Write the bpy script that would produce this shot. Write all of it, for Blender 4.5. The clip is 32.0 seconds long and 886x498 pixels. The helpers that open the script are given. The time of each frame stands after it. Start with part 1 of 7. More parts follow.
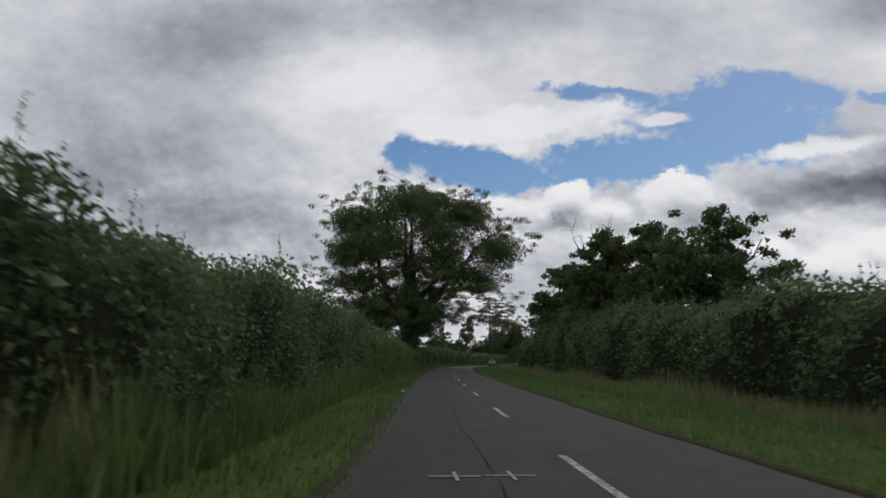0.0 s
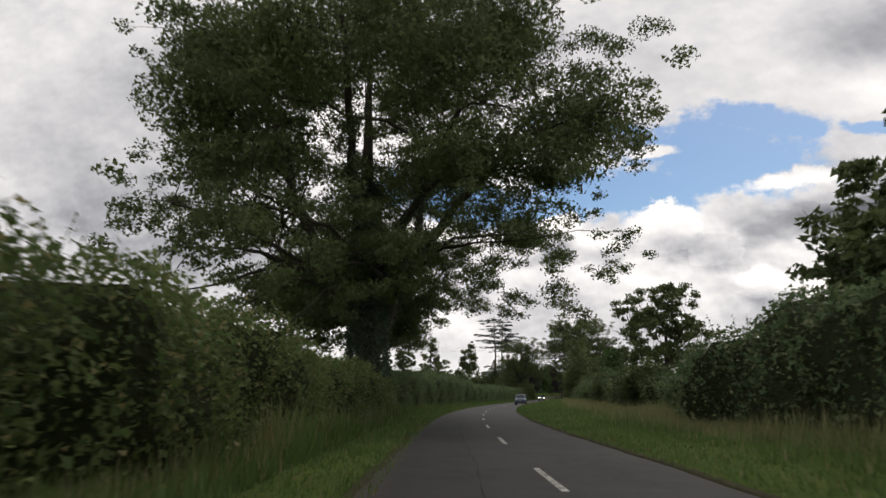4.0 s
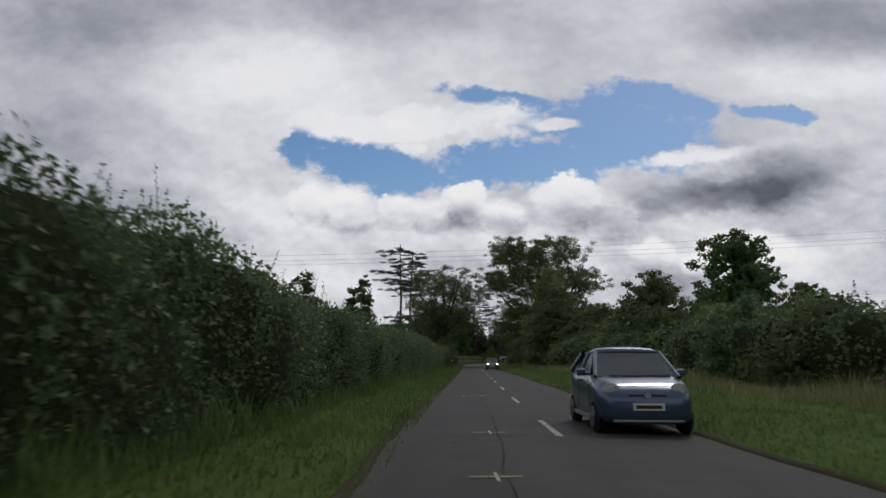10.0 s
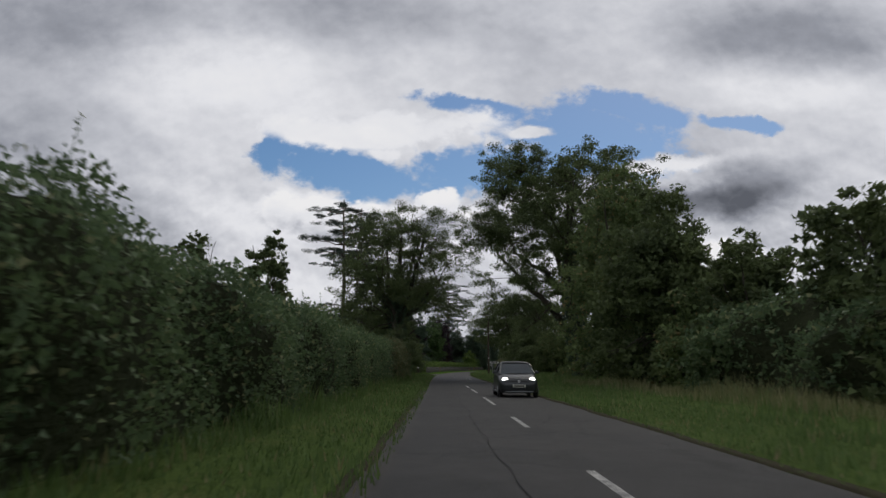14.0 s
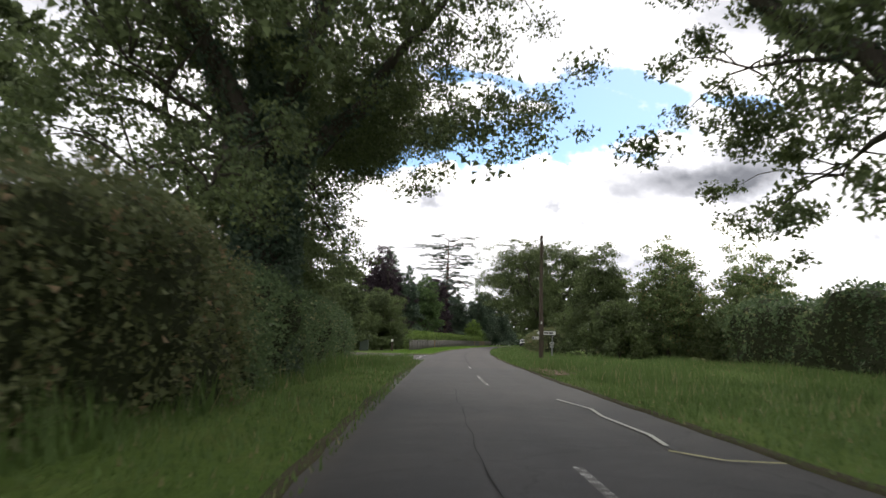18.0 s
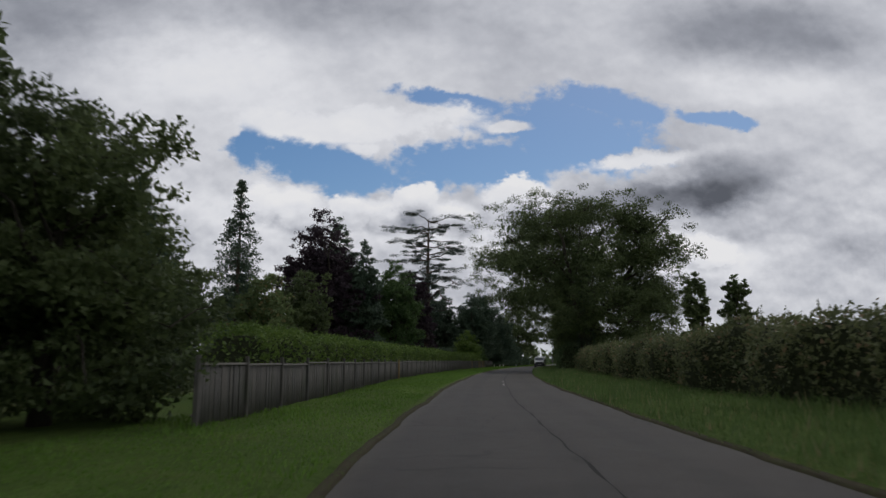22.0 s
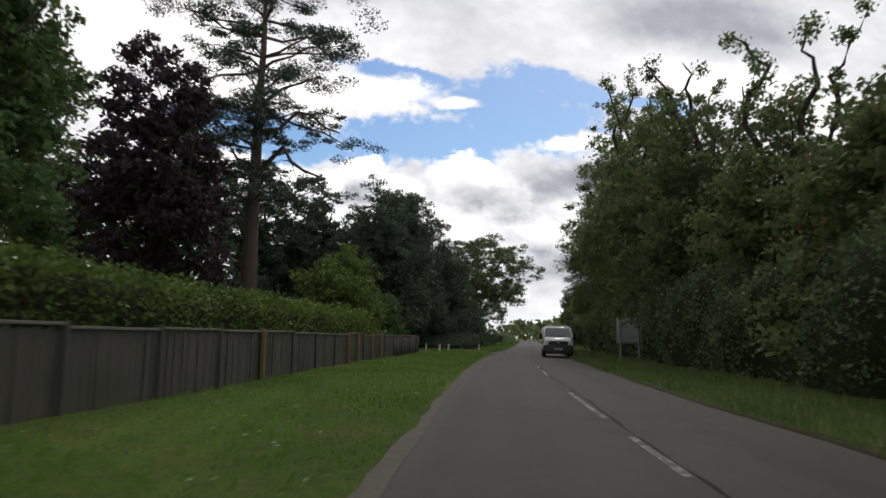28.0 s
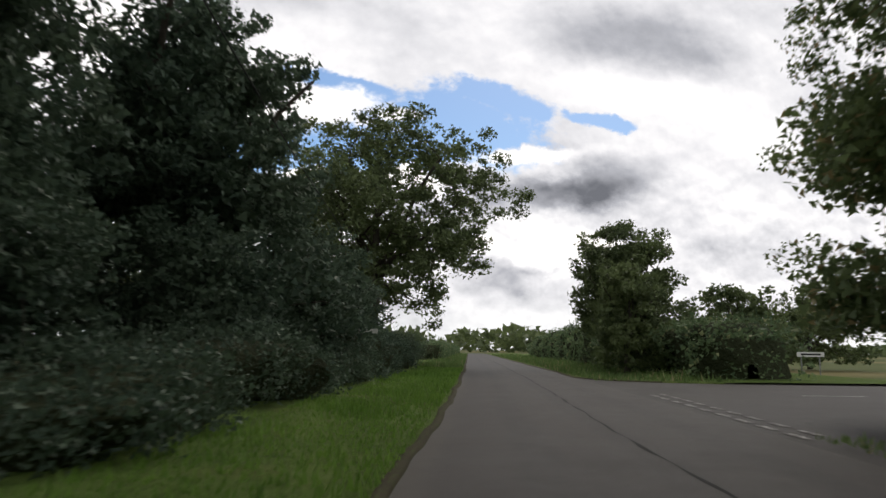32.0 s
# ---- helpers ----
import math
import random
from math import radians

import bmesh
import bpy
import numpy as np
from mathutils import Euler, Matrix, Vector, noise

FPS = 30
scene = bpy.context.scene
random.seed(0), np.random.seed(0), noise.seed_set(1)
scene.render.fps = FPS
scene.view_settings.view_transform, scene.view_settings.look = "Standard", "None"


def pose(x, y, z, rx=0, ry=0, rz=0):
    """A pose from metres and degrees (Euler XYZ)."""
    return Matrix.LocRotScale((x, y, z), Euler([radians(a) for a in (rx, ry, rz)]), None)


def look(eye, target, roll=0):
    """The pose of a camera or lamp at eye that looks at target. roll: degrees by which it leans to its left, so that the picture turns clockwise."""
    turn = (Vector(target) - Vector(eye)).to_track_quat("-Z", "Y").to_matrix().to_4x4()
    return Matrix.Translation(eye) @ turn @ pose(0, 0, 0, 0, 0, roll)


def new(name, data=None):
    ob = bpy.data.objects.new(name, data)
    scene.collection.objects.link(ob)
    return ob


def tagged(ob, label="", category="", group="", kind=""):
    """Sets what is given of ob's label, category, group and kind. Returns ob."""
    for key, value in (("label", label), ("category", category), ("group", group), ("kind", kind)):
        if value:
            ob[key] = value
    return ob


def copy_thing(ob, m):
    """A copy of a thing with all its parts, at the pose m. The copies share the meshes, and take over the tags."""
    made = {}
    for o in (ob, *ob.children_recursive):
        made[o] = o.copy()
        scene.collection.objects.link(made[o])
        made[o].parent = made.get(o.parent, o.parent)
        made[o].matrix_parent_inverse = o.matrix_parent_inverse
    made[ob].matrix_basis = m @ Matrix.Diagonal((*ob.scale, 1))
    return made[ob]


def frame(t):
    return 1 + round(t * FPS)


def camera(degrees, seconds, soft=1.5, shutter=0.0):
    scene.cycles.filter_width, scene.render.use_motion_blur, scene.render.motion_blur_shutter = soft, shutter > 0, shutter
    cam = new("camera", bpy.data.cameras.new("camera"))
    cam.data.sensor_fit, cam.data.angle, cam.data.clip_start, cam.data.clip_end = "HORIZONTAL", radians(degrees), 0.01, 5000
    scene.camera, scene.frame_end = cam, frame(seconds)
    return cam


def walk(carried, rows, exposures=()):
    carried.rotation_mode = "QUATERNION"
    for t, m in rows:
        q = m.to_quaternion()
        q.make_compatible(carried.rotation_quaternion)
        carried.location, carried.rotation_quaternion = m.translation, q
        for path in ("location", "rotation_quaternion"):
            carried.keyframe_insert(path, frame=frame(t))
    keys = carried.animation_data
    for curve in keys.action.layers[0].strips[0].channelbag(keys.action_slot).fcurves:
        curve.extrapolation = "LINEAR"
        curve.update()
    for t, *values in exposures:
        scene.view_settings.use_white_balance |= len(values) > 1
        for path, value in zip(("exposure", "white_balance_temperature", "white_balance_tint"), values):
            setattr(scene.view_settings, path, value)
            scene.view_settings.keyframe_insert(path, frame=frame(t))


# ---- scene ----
cam = camera(65.0, 32.0, soft=1.5, shutter=0.2)
# t, x, y, z, yaw, pitch, roll
PATH = [
    (0.0, -1.80, -0.40, 1.22, 10.73, 9.06, -1.09),
    (0.5, -3.35, 6.94, 1.22, 10.72, 6.55, -2.87),
    (1.0, -4.87, 14.30, 1.22, 11.01, 6.93, 0.16),
    (1.5, -6.39, 21.65, 1.22, 11.79, 12.96, 0.68),
    (2.0, -7.87, 29.01, 1.22, 11.33, 11.97, -0.99),
    (2.5, -9.35, 36.37, 1.22, 11.17, 12.36, -0.77),
    (4.5, -15.03, 65.85, 1.22, 9.85, 11.87, 0.22),
    (5.0, -16.35, 73.25, 1.22, 9.30, 11.93, 0.54),
    (5.5, -17.51, 80.68, 1.22, 8.60, 12.03, 1.18),
    (6.0, -18.57, 88.12, 1.22, 8.15, 10.93, 1.51),
    (6.5, -19.69, 95.56, 1.22, 8.20, 11.07, 1.33),
    (7.0, -20.68, 103.02, 1.22, 7.25, 10.86, 0.45),
    (7.5, -21.52, 110.50, 1.22, 6.64, 10.90, 1.05),
    (8.0, -22.24, 117.99, 1.22, 5.90, 10.27, 1.75),
    (8.5, -22.84, 125.49, 1.22, 5.02, 10.18, 2.11),
    (9.0, -23.32, 133.01, 1.22, 3.53, 9.53, 0.36),
    (9.5, -23.60, 140.52, 1.22, 2.80, 9.21, 0.18),
    (10.0, -23.79, 148.04, 1.22, 2.29, 9.08, -0.30),
    (10.5, -23.87, 155.55, 1.22, 1.71, 7.28, -0.90),
    (11.0, -23.89, 163.07, 1.22, -0.13, 6.56, -1.80),
    (11.5, -23.95, 170.57, 1.22, -0.98, 6.48, -0.73),
    (12.0, -23.98, 178.08, 1.22, -1.44, 6.62, 0.64),
    (12.5, -24.05, 185.58, 1.22, -1.34, 8.33, -0.05),
    (13.0, -24.12, 193.08, 1.22, -0.69, 8.55, -0.74),
    (13.5, -24.15, 200.58, 1.22, -0.17, 9.63, -0.22),
    (15.5, -24.35, 230.57, 1.22, 0.62, 9.66, -0.48),
    (16.0, -24.43, 238.06, 1.22, 0.80, 9.37, -0.46),
    (16.5, -24.38, 245.56, 1.22, 0.54, 9.06, -1.36),
    (17.0, -24.34, 253.06, 1.22, 0.59, 9.02, -1.36),
    (17.5, -24.31, 260.56, 1.22, 0.18, 7.54, -2.06),
    (18.0, -24.27, 268.06, 1.22, -0.25, 7.50, -1.36),
    (18.5, -24.33, 275.57, 1.22, -1.29, 7.63, -1.56),
    (19.0, -24.36, 283.07, 1.22, -1.71, 7.91, 0.05),
    (19.5, -24.34, 290.58, 1.22, -1.75, 8.34, 0.83),
    (20.0, -24.28, 298.08, 1.22, -2.00, 8.68, 0.62),
    (20.5, -24.17, 305.84, 1.22, -2.24, 8.95, 0.00),
    (21.0, -24.03, 313.60, 1.22, -2.22, 9.05, -0.31),
    (21.5, -23.82, 321.37, 1.22, -2.11, 9.07, -0.52),
    (22.0, -23.51, 329.13, 1.22, -1.64, 9.18, 0.17),
    (22.5, -23.18, 336.89, 1.22, -1.63, 9.45, 0.71),
    (23.0, -22.74, 344.65, 1.22, -1.75, 9.48, 0.65),
    (23.5, -22.20, 352.40, 1.22, -1.27, 9.63, 1.19),
    (24.0, -21.58, 360.14, 1.22, -1.51, 9.66, 1.04),
    (24.5, -20.77, 367.87, 1.22, -2.55, 10.04, 0.93),
    (26.5, -16.79, 398.67, 1.22, -4.46, 9.52, 0.43),
    (27.0, -15.63, 406.35, 1.22, -5.09, 9.38, -0.68),
    (27.5, -14.50, 414.03, 1.22, -5.69, 8.54, -0.84),
    (28.0, -13.31, 421.70, 1.22, -6.44, 7.18, -1.00),
    (28.5, -11.95, 429.35, 1.22, -6.91, 7.03, -1.39),
    (29.0, -10.52, 436.98, 1.22, -7.20, 7.23, -1.59),
    (29.5, -9.02, 444.60, 1.22, -7.11, 7.38, -1.48),
    (30.0, -7.43, 452.21, 1.22, -6.95, 7.54, -1.47),
    (30.5, -5.76, 459.80, 1.22, -6.91, 7.96, -1.30),
    (31.0, -4.01, 467.37, 1.22, -7.64, 8.09, -1.14),
    (31.5, -2.31, 474.94, 1.22, -9.51, 7.98, -0.88),
    (32.0, -0.58, 482.51, 1.22, -11.09, 8.19, -0.63),
]

EXPO = [
    (0.0, 0.05, 6549, 10),
    (2.5, 0.08, 6745, 10),
    (4.5, 0.70, 7200, 10),
    (5.0, 0.85, 7200, 10),
    (6.0, 1.00, 7200, 10),
    (6.5, 0.75, 7200, 10),
    (7.0, 0.35, 6843, 10),
    (7.5, 0.05, 6549, 10),
    (10.0, 0.05, 6549, 10),
    (13.5, 0.05, 6549, 10),
    (15.5, 0.20, 6600, 10),
    (16.0, 0.38, 6800, 10),
    (17.0, 0.75, 6800, 10),
    (18.0, 1.42, 7000, 10),
    (18.5, 1.10, 7000, 10),
    (19.0, 0.60, 6850, 10),
    (19.5, 0.35, 6843, 10),
    (20.0, 0.20, 6696, 10),
    (21.0, 0.10, 6598, 10),
    (22.0, -0.05, 6500, 10),
    (23.5, -0.08, 6500, 10),
    (24.5, 0.10, 6598, 10),
    (26.5, 0.75, 6900, 10),
    (27.0, 0.85, 6900, 10),
    (28.0, 0.68, 6850, 10),
    (29.0, 0.78, 6850, 10),
    (30.0, 0.70, 6850, 10),
    (32.0, 0.74, 6950, 10),
]

walk(cam, [(t, pose(x, y, z, 90 + p, r, w)) for t, x, y, z, w, p, r in PATH], exposures=EXPO)

# ---------------------------------------------------------------- sky and sun
# cloud field in the plane u = x / y, v = z / y ahead of the drive: u, v, half length, half height, tilt
BLUE = [
    (0.220, 0.340, 0.151, 0.066, -4), (0.070, 0.289, 0.155, 0.043, 5), (-0.149, 0.289, 0.140, 0.042, -12),
    (-0.253, 0.313, 0.039, 0.036, -4), (0.046, 0.388, 0.105, 0.016, -9), (0.285, 0.383, 0.087, 0.028, -11),
    (0.445, 0.363, 0.069, 0.012, -6), (0.159, 0.288, 0.097, 0.034, 9)]
WHITE = [
    (-0.062, 0.354, 0.139, 0.027, 5), (-0.174, 0.342, 0.095, 0.025, -8), (-0.089, 0.312, 0.026, 0.011, -4),
    (0.123, 0.350, 0.041, 0.011, -4), (0.328, 0.301, 0.075, 0.012, 9)]
PUFF = [
    (-0.240, 0.229, 0.034, 0.030, -3), (-0.185, 0.220, 0.044, 0.029, -3), (-0.108, 0.216, 0.034, 0.027, -3),
    (-0.058, 0.210, 0.033, 0.024, -3), (-0.008, 0.231, 0.035, 0.036, -3), (0.044, 0.205, 0.037, 0.025, -3),
    (0.139, 0.234, 0.060, 0.038, 1), (0.201, 0.205, 0.047, 0.033, -3), (0.259, 0.149, 0.035, 0.024, -3),
    (0.420, 0.157, 0.045, 0.027, 1), (0.342, 0.137, 0.045, 0.024, -3)]
BRIGHT = [
    (-0.288, 0.360, 0.287, 0.111, -7, 0.16), (-0.361, 0.449, 0.233, 0.086, -4, 0.10), (-0.168, 0.203, 0.167, 0.034, -6, 0.12),
    (0.469, 0.431, 0.185, 0.053, 0, 0.16), (0.412, 0.150, 0.141, 0.032, -1, 0.22), (0.079, 0.166, 0.189, 0.025, -3, 0.10),
    (0.336, 0.298, 0.118, 0.012, 9, 0.15), (-0.559, 0.101, 0.211, 0.043, -2, 0.08)]
DARK = [
    (0.345, 0.235, 0.185, 0.030, 8, 0.30), (0.440, 0.262, 0.126, 0.036, 14, 0.24), (0.520, 0.500, 0.197, 0.066, -5, 0.30),
    (-0.216, 0.552, 0.292, 0.058, -5, 0.16), (-0.590, 0.534, 0.260, 0.080, -5, 0.16), (-0.720, 0.378, 0.280, 0.160, -4, 0.24),
    (-0.520, 0.205, 0.170, 0.055, -3, 0.22), (-0.134, 0.223, 0.067, 0.015, -3, 0.10), (-0.001, 0.202, 0.073, 0.019, -3, 0.16),
    (0.285, 0.104, 0.053, 0.024, -2, 0.18)]
SUN_EL, SUN_AZ = 48.0, 25.0


class Nodes:
    """A thin layer over a node tree, to write shading as sums."""

    def __init__(self, tree):
        self.t = tree
        tree.nodes.clear()

    def add(self, kind):
        return self.t.nodes.new(kind)

    def put(self, socket, v):
        if isinstance(v, bpy.types.NodeSocket):
            self.t.links.new(v, socket)
        else:
            socket.default_value = v

    def math(self, op, a, b=0.0, c=0.0, clamp=False):
        n = self.t.nodes.new("ShaderNodeMath")
        n.operation, n.use_clamp = op, clamp
        for i, v in enumerate((a, b, c)):
            self.put(n.inputs[i], v)
        return n.outputs[0]

    def smooth(self, x, lo, hi, a=0.0, b=1.0):
        n = self.t.nodes.new("ShaderNodeMapRange")
        n.interpolation_type = "SMOOTHSTEP"
        for i, v in enumerate((x, lo, hi, a, b)):
            self.put(n.inputs[i], v)
        return n.outputs[0]

    def noise(self, vec, scale, detail=4.0, rough=0.55, dist=0.0):
        n = self.t.nodes.new("ShaderNodeTexNoise")
        self.put(n.inputs["Vector"], vec)
        n.inputs["Scale"].default_value, n.inputs["Detail"].default_value = scale, detail
        n.inputs["Roughness"].default_value, n.inputs["Distortion"].default_value = rough, dist
        return n.outputs["Fac"]

    def mix(self, fac, a, b, mode="MIX"):
        n = self.t.nodes.new("ShaderNodeMix")
        n.data_type, n.blend_type = "RGBA", mode
        self.put(n.inputs[0], fac)
        self.put(n.inputs[6], a)
        self.put(n.inputs[7], b)
        return n.outputs[2]


def rgb(r, g, b):
    return (r, g, b, 1.0)


def make_world():
    w = bpy.data.worlds.new("sky")
    scene.world = w
    w.use_nodes = True
    N = Nodes(w.node_tree)
    tc = N.add("ShaderNodeTexCoord").outputs["Generated"]
    sep = N.add("ShaderNodeSeparateXYZ")
    N.put(sep.inputs[0], tc)
    x, y, z = sep.outputs
    ahead = N.math("MAXIMUM", y, 0.12)
    u, v = N.math("DIVIDE", x, ahead), N.math("DIVIDE", z, ahead)
    comb = N.add("ShaderNodeCombineXYZ")
    N.put(comb.inputs[0], N.math("MULTIPLY", u, 0.9))
    N.put(comb.inputs[1], N.math("MULTIPLY", v, 1.15))
    uv = comb.outputs[0]
    w1, w2 = N.noise(uv, 7.0, 6.0, 0.62), N.noise(uv, 19.0, 6.0, 0.62)
    wob = N.math("ADD", N.math("MULTIPLY", N.math("SUBTRACT", w1, 0.5), 0.055), N.math("MULTIPLY", N.math("SUBTRACT", w2, 0.5), 0.045))
    uu, vv = N.math("ADD", u, wob), N.math("ADD", v, N.math("MULTIPLY", wob, -0.7))
    rough = N.noise(uv, 13.0, 9.0, 0.62)
    frill = N.noise(uv, 46.0, 6.0, 0.6)

    def blob(e, soft=0.0):
        c, s = math.cos(radians(e[4])), math.sin(radians(e[4]))
        a, b = N.math("SUBTRACT", uu, e[0]), N.math("SUBTRACT", vv, e[1])
        p = N.math("MULTIPLY_ADD", a, c / e[2], N.math("MULTIPLY", b, s / e[2]))
        q = N.math("MULTIPLY_ADD", b, c / e[3], N.math("MULTIPLY", a, -s / e[3]))
        rr = N.math("SQRT", N.math("MULTIPLY_ADD", p, p, N.math("MULTIPLY", q, q)))
        return N.math("SUBTRACT", 1.0, rr)

    def field(items):
        out = None
        for e in items:
            f = blob(e)
            out = f if out is None else N.math("SMOOTH_MAX", out, f, 0.12)
        return N.math("ADD", N.math("ADD", out, N.math("MULTIPLY", N.math("SUBTRACT", rough, 0.5), 1.35)), N.math("MULTIPLY", N.math("SUBTRACT", frill, 0.5), 0.9))

    hole = N.smooth(field(BLUE), -0.14, 0.34)
    lump = N.smooth(field(PUFF), -0.02, 0.22)
    puff = N.math("MAXIMUM", N.smooth(field(WHITE), -0.22, 0.34), lump)
    hole = N.math("MULTIPLY", hole, N.math("SUBTRACT", 1.0, puff))
    front = N.smooth(y, 0.1, 0.3)
    hole = N.math("MULTIPLY", hole, front)
    shade = N.math("MULTIPLY_ADD", N.math("SUBTRACT", N.noise(uv, 3.6, 4.0, 0.5), 0.5), 0.60, 0.66)
    shade = N.math("ADD", shade, N.math("MULTIPLY", N.math("SUBTRACT", rough, 0.5), 0.22))
    billow = N.math("MULTIPLY", N.math("SUBTRACT", N.noise(uv, 34.0, 7.0, 0.6), 0.5), N.smooth(v, 0.36, 0.16, 0.08, 0.22))
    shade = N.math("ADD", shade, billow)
    for scale, lift, gain in ((7.0, 0.024, 0.60), (17.0, 0.010, 0.40)):
        up = N.add("ShaderNodeVectorMath")
        up.operation = "ADD"
        N.put(up.inputs[0], uv)
        up.inputs[1].default_value = (0.25 * lift, lift, 0.0)
        relief = N.math("SUBTRACT", N.noise(uv, scale, 4.0, 0.45), N.noise(up.outputs[0], scale, 4.0, 0.45))
        shade = N.math("MULTIPLY_ADD", relief, N.smooth(v, 0.42, 0.20, gain * 0.35, gain), shade)
    for items, sign in ((BRIGHT, 1.0), (DARK, -1.0)):
        for e in items:
            k = N.smooth(blob(e), -0.45, 0.75)
            shade = N.math("MULTIPLY_ADD", k, sign * e[5], shade)
    for e in PUFF:
        k = N.smooth(blob(e), -0.35, 0.35)
        up_ = N.math("MULTIPLY", N.math("SUBTRACT", vv, e[1]), 0.30 / e[3])
        shade = N.math("MULTIPLY_ADD", k, N.math("ADD", up_, 0.02), shade)
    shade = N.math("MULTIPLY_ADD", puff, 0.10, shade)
    ramp = N.add("ShaderNodeValToRGB")
    N.put(ramp.inputs[0], shade)
    el = ramp.color_ramp.elements
    el[0].position, el[0].color = 0.10, rgb(0.100, 0.108, 0.130)
    el[1].position, el[1].color = 1.0, rgb(0.80, 0.80, 0.815)
    for p, c in ((0.40, rgb(0.285, 0.30, 0.345)), (0.62, rgb(0.50, 0.515, 0.565)), (0.82, rgb(0.715, 0.725, 0.765))):
        k = el.new(p)
        k.color = c
    over = N.smooth(z, 0.48, 0.80, 1.0, 0.42)
    low = N.smooth(v, 0.10, 0.0)
    cloud = N.mix(N.math("MULTIPLY", low, 0.5), ramp.outputs[0], rgb(0.62, 0.65, 0.68))
    cloud = N.mix(1.0, cloud, over, "MULTIPLY")
    sky = N.add("ShaderNodeTexSky")
    sky.sky_type, sky.sun_disc = "NISHITA", False
    sky.sun_elevation, sky.sun_rotation = radians(SUN_EL), radians(SUN_AZ)
    sky.dust_density, sky.ozone_density = 0.6, 2.5
    b1, b2 = N.add("ShaderNodeBackground"), N.add("ShaderNodeBackground")
    N.put(b1.inputs[0], cloud)
    b1.inputs[1].default_value = 1.0
    vivid = N.add("ShaderNodeHueSaturation")
    vivid.inputs["Saturation"].default_value = 1.25
    N.put(vivid.inputs["Color"], sky.outputs[0])
    N.put(b2.inputs[0], vivid.outputs[0])
    b2.inputs[1].default_value = 0.072
    m = N.add("ShaderNodeMixShader")
    N.put(m.inputs[0], hole)
    N.put(m.inputs[1], b1.outputs[0])
    N.put(m.inputs[2], b2.outputs[0])
    o = N.add("ShaderNodeOutputWorld")
    N.put(o.inputs[0], m.outputs[0])


make_world()
sun_data = bpy.data.lights.new("sun", "SUN")
sun_data.energy, sun_data.angle, sun_data.color = 0.5, radians(14), (1.0, 0.95, 0.88)
sun = new("sun", sun_data)
SD_ = Vector((math.sin(radians(SUN_AZ)) * math.cos(radians(SUN_EL)), math.cos(radians(SUN_AZ)) * math.cos(radians(SUN_EL)), math.sin(radians(SUN_EL))))
sun.matrix_world = look(SD_ * 50, (0, 0, 0))


# ---------------------------------------------------------------- materials
def material(name, build):
    m = bpy.data.materials.new(name)
    m.use_nodes = True
    N = Nodes(m.node_tree)
    o = N.add("ShaderNodeOutputMaterial")
    N.put(o.inputs[0], build(N))
    return m


def principled(N, color, rough=0.7, metal=0.0, bump=None, strength=0.3, dist=0.02, spec=0.4, coat=0.0):
    p = N.add("ShaderNodeBsdfPrincipled")
    N.put(p.inputs["Base Color"], color)
    N.put(p.inputs["Roughness"], rough)
    p.inputs["Metallic"].default_value = metal
    p.inputs["Specular IOR Level"].default_value = spec
    p.inputs["Coat Weight"].default_value = coat
    if bump is not None:
        b = N.add("ShaderNodeBump")
        b.inputs["Strength"].default_value, b.inputs["Distance"].default_value = strength, dist
        N.put(b.inputs["Height"], bump)
        N.put(p.inputs["Normal"], b.outputs[0])
    return p.outputs[0]


def place(N):
    return N.add("ShaderNodeNewGeometry").outputs["Position"]


def leafy(name, dark, light, tip=None, through_=0.36, gloss=0.55):
    def build(N):
        isl = N.add("ShaderNodeNewGeometry").outputs["Random Per Island"]
        big = N.noise(place(N), 0.35, 3.0)
        f = N.math("MULTIPLY_ADD", isl, 0.55, N.math("MULTIPLY", N.smooth(big, 0.35, 0.65), 0.45))
        c = N.mix(f, rgb(*dark), rgb(*light))
        if tip:
            c = N.mix(N.smooth(isl, 0.9, 0.96), c, rgb(*tip))
        p = principled(N, c, gloss, spec=0.16)
        t = N.add("ShaderNodeBsdfTranslucent")
        N.put(t.inputs[0], c)
        m = N.add("ShaderNodeMixShader")
        m.inputs[0].default_value = through_
        N.put(m.inputs[1], p)
        N.put(m.inputs[2], t.outputs[0])
        return m.outputs[0]
    return material(name, build)


OAK = leafy("oak_leaves", (0.064, 0.090, 0.044), (0.165, 0.212, 0.086))
OAKL = leafy("pale_oak_leaves", (0.088, 0.132, 0.056), (0.215, 0.280, 0.112), (0.294, 0.241, 0.113))
HEDGE = leafy("hedge_leaves", (0.063, 0.107, 0.056), (0.187, 0.263, 0.123), (0.287, 0.305, 0.159))
HEDGEW = leafy("warm_hedge_leaves", (0.085, 0.107, 0.053), (0.208, 0.232, 0.108), (0.276, 0.202, 0.120))
BRAMBLE = leafy("bramble_leaves", (0.075, 0.118, 0.045), (0.210, 0.275, 0.100), (0.290, 0.255, 0.120))
GARDEN = leafy("garden_hedge_leaves", (0.063, 0.116, 0.028), (0.183, 0.272, 0.061), (0.239, 0.314, 0.106))
LIME = leafy("lime_leaves", (0.051, 0.097, 0.040), (0.137, 0.216, 0.076))
COPPER = leafy("copper_leaves", (0.035, 0.027, 0.035), (0.074, 0.052, 0.063), gloss=0.5)
YEW = leafy("dark_needles", (0.052, 0.086, 0.060), (0.116, 0.165, 0.104), through_=0.22)
CEDAR = leafy("cedar_needles", (0.048, 0.069, 0.059), (0.101, 0.137, 0.105), through_=0.1)
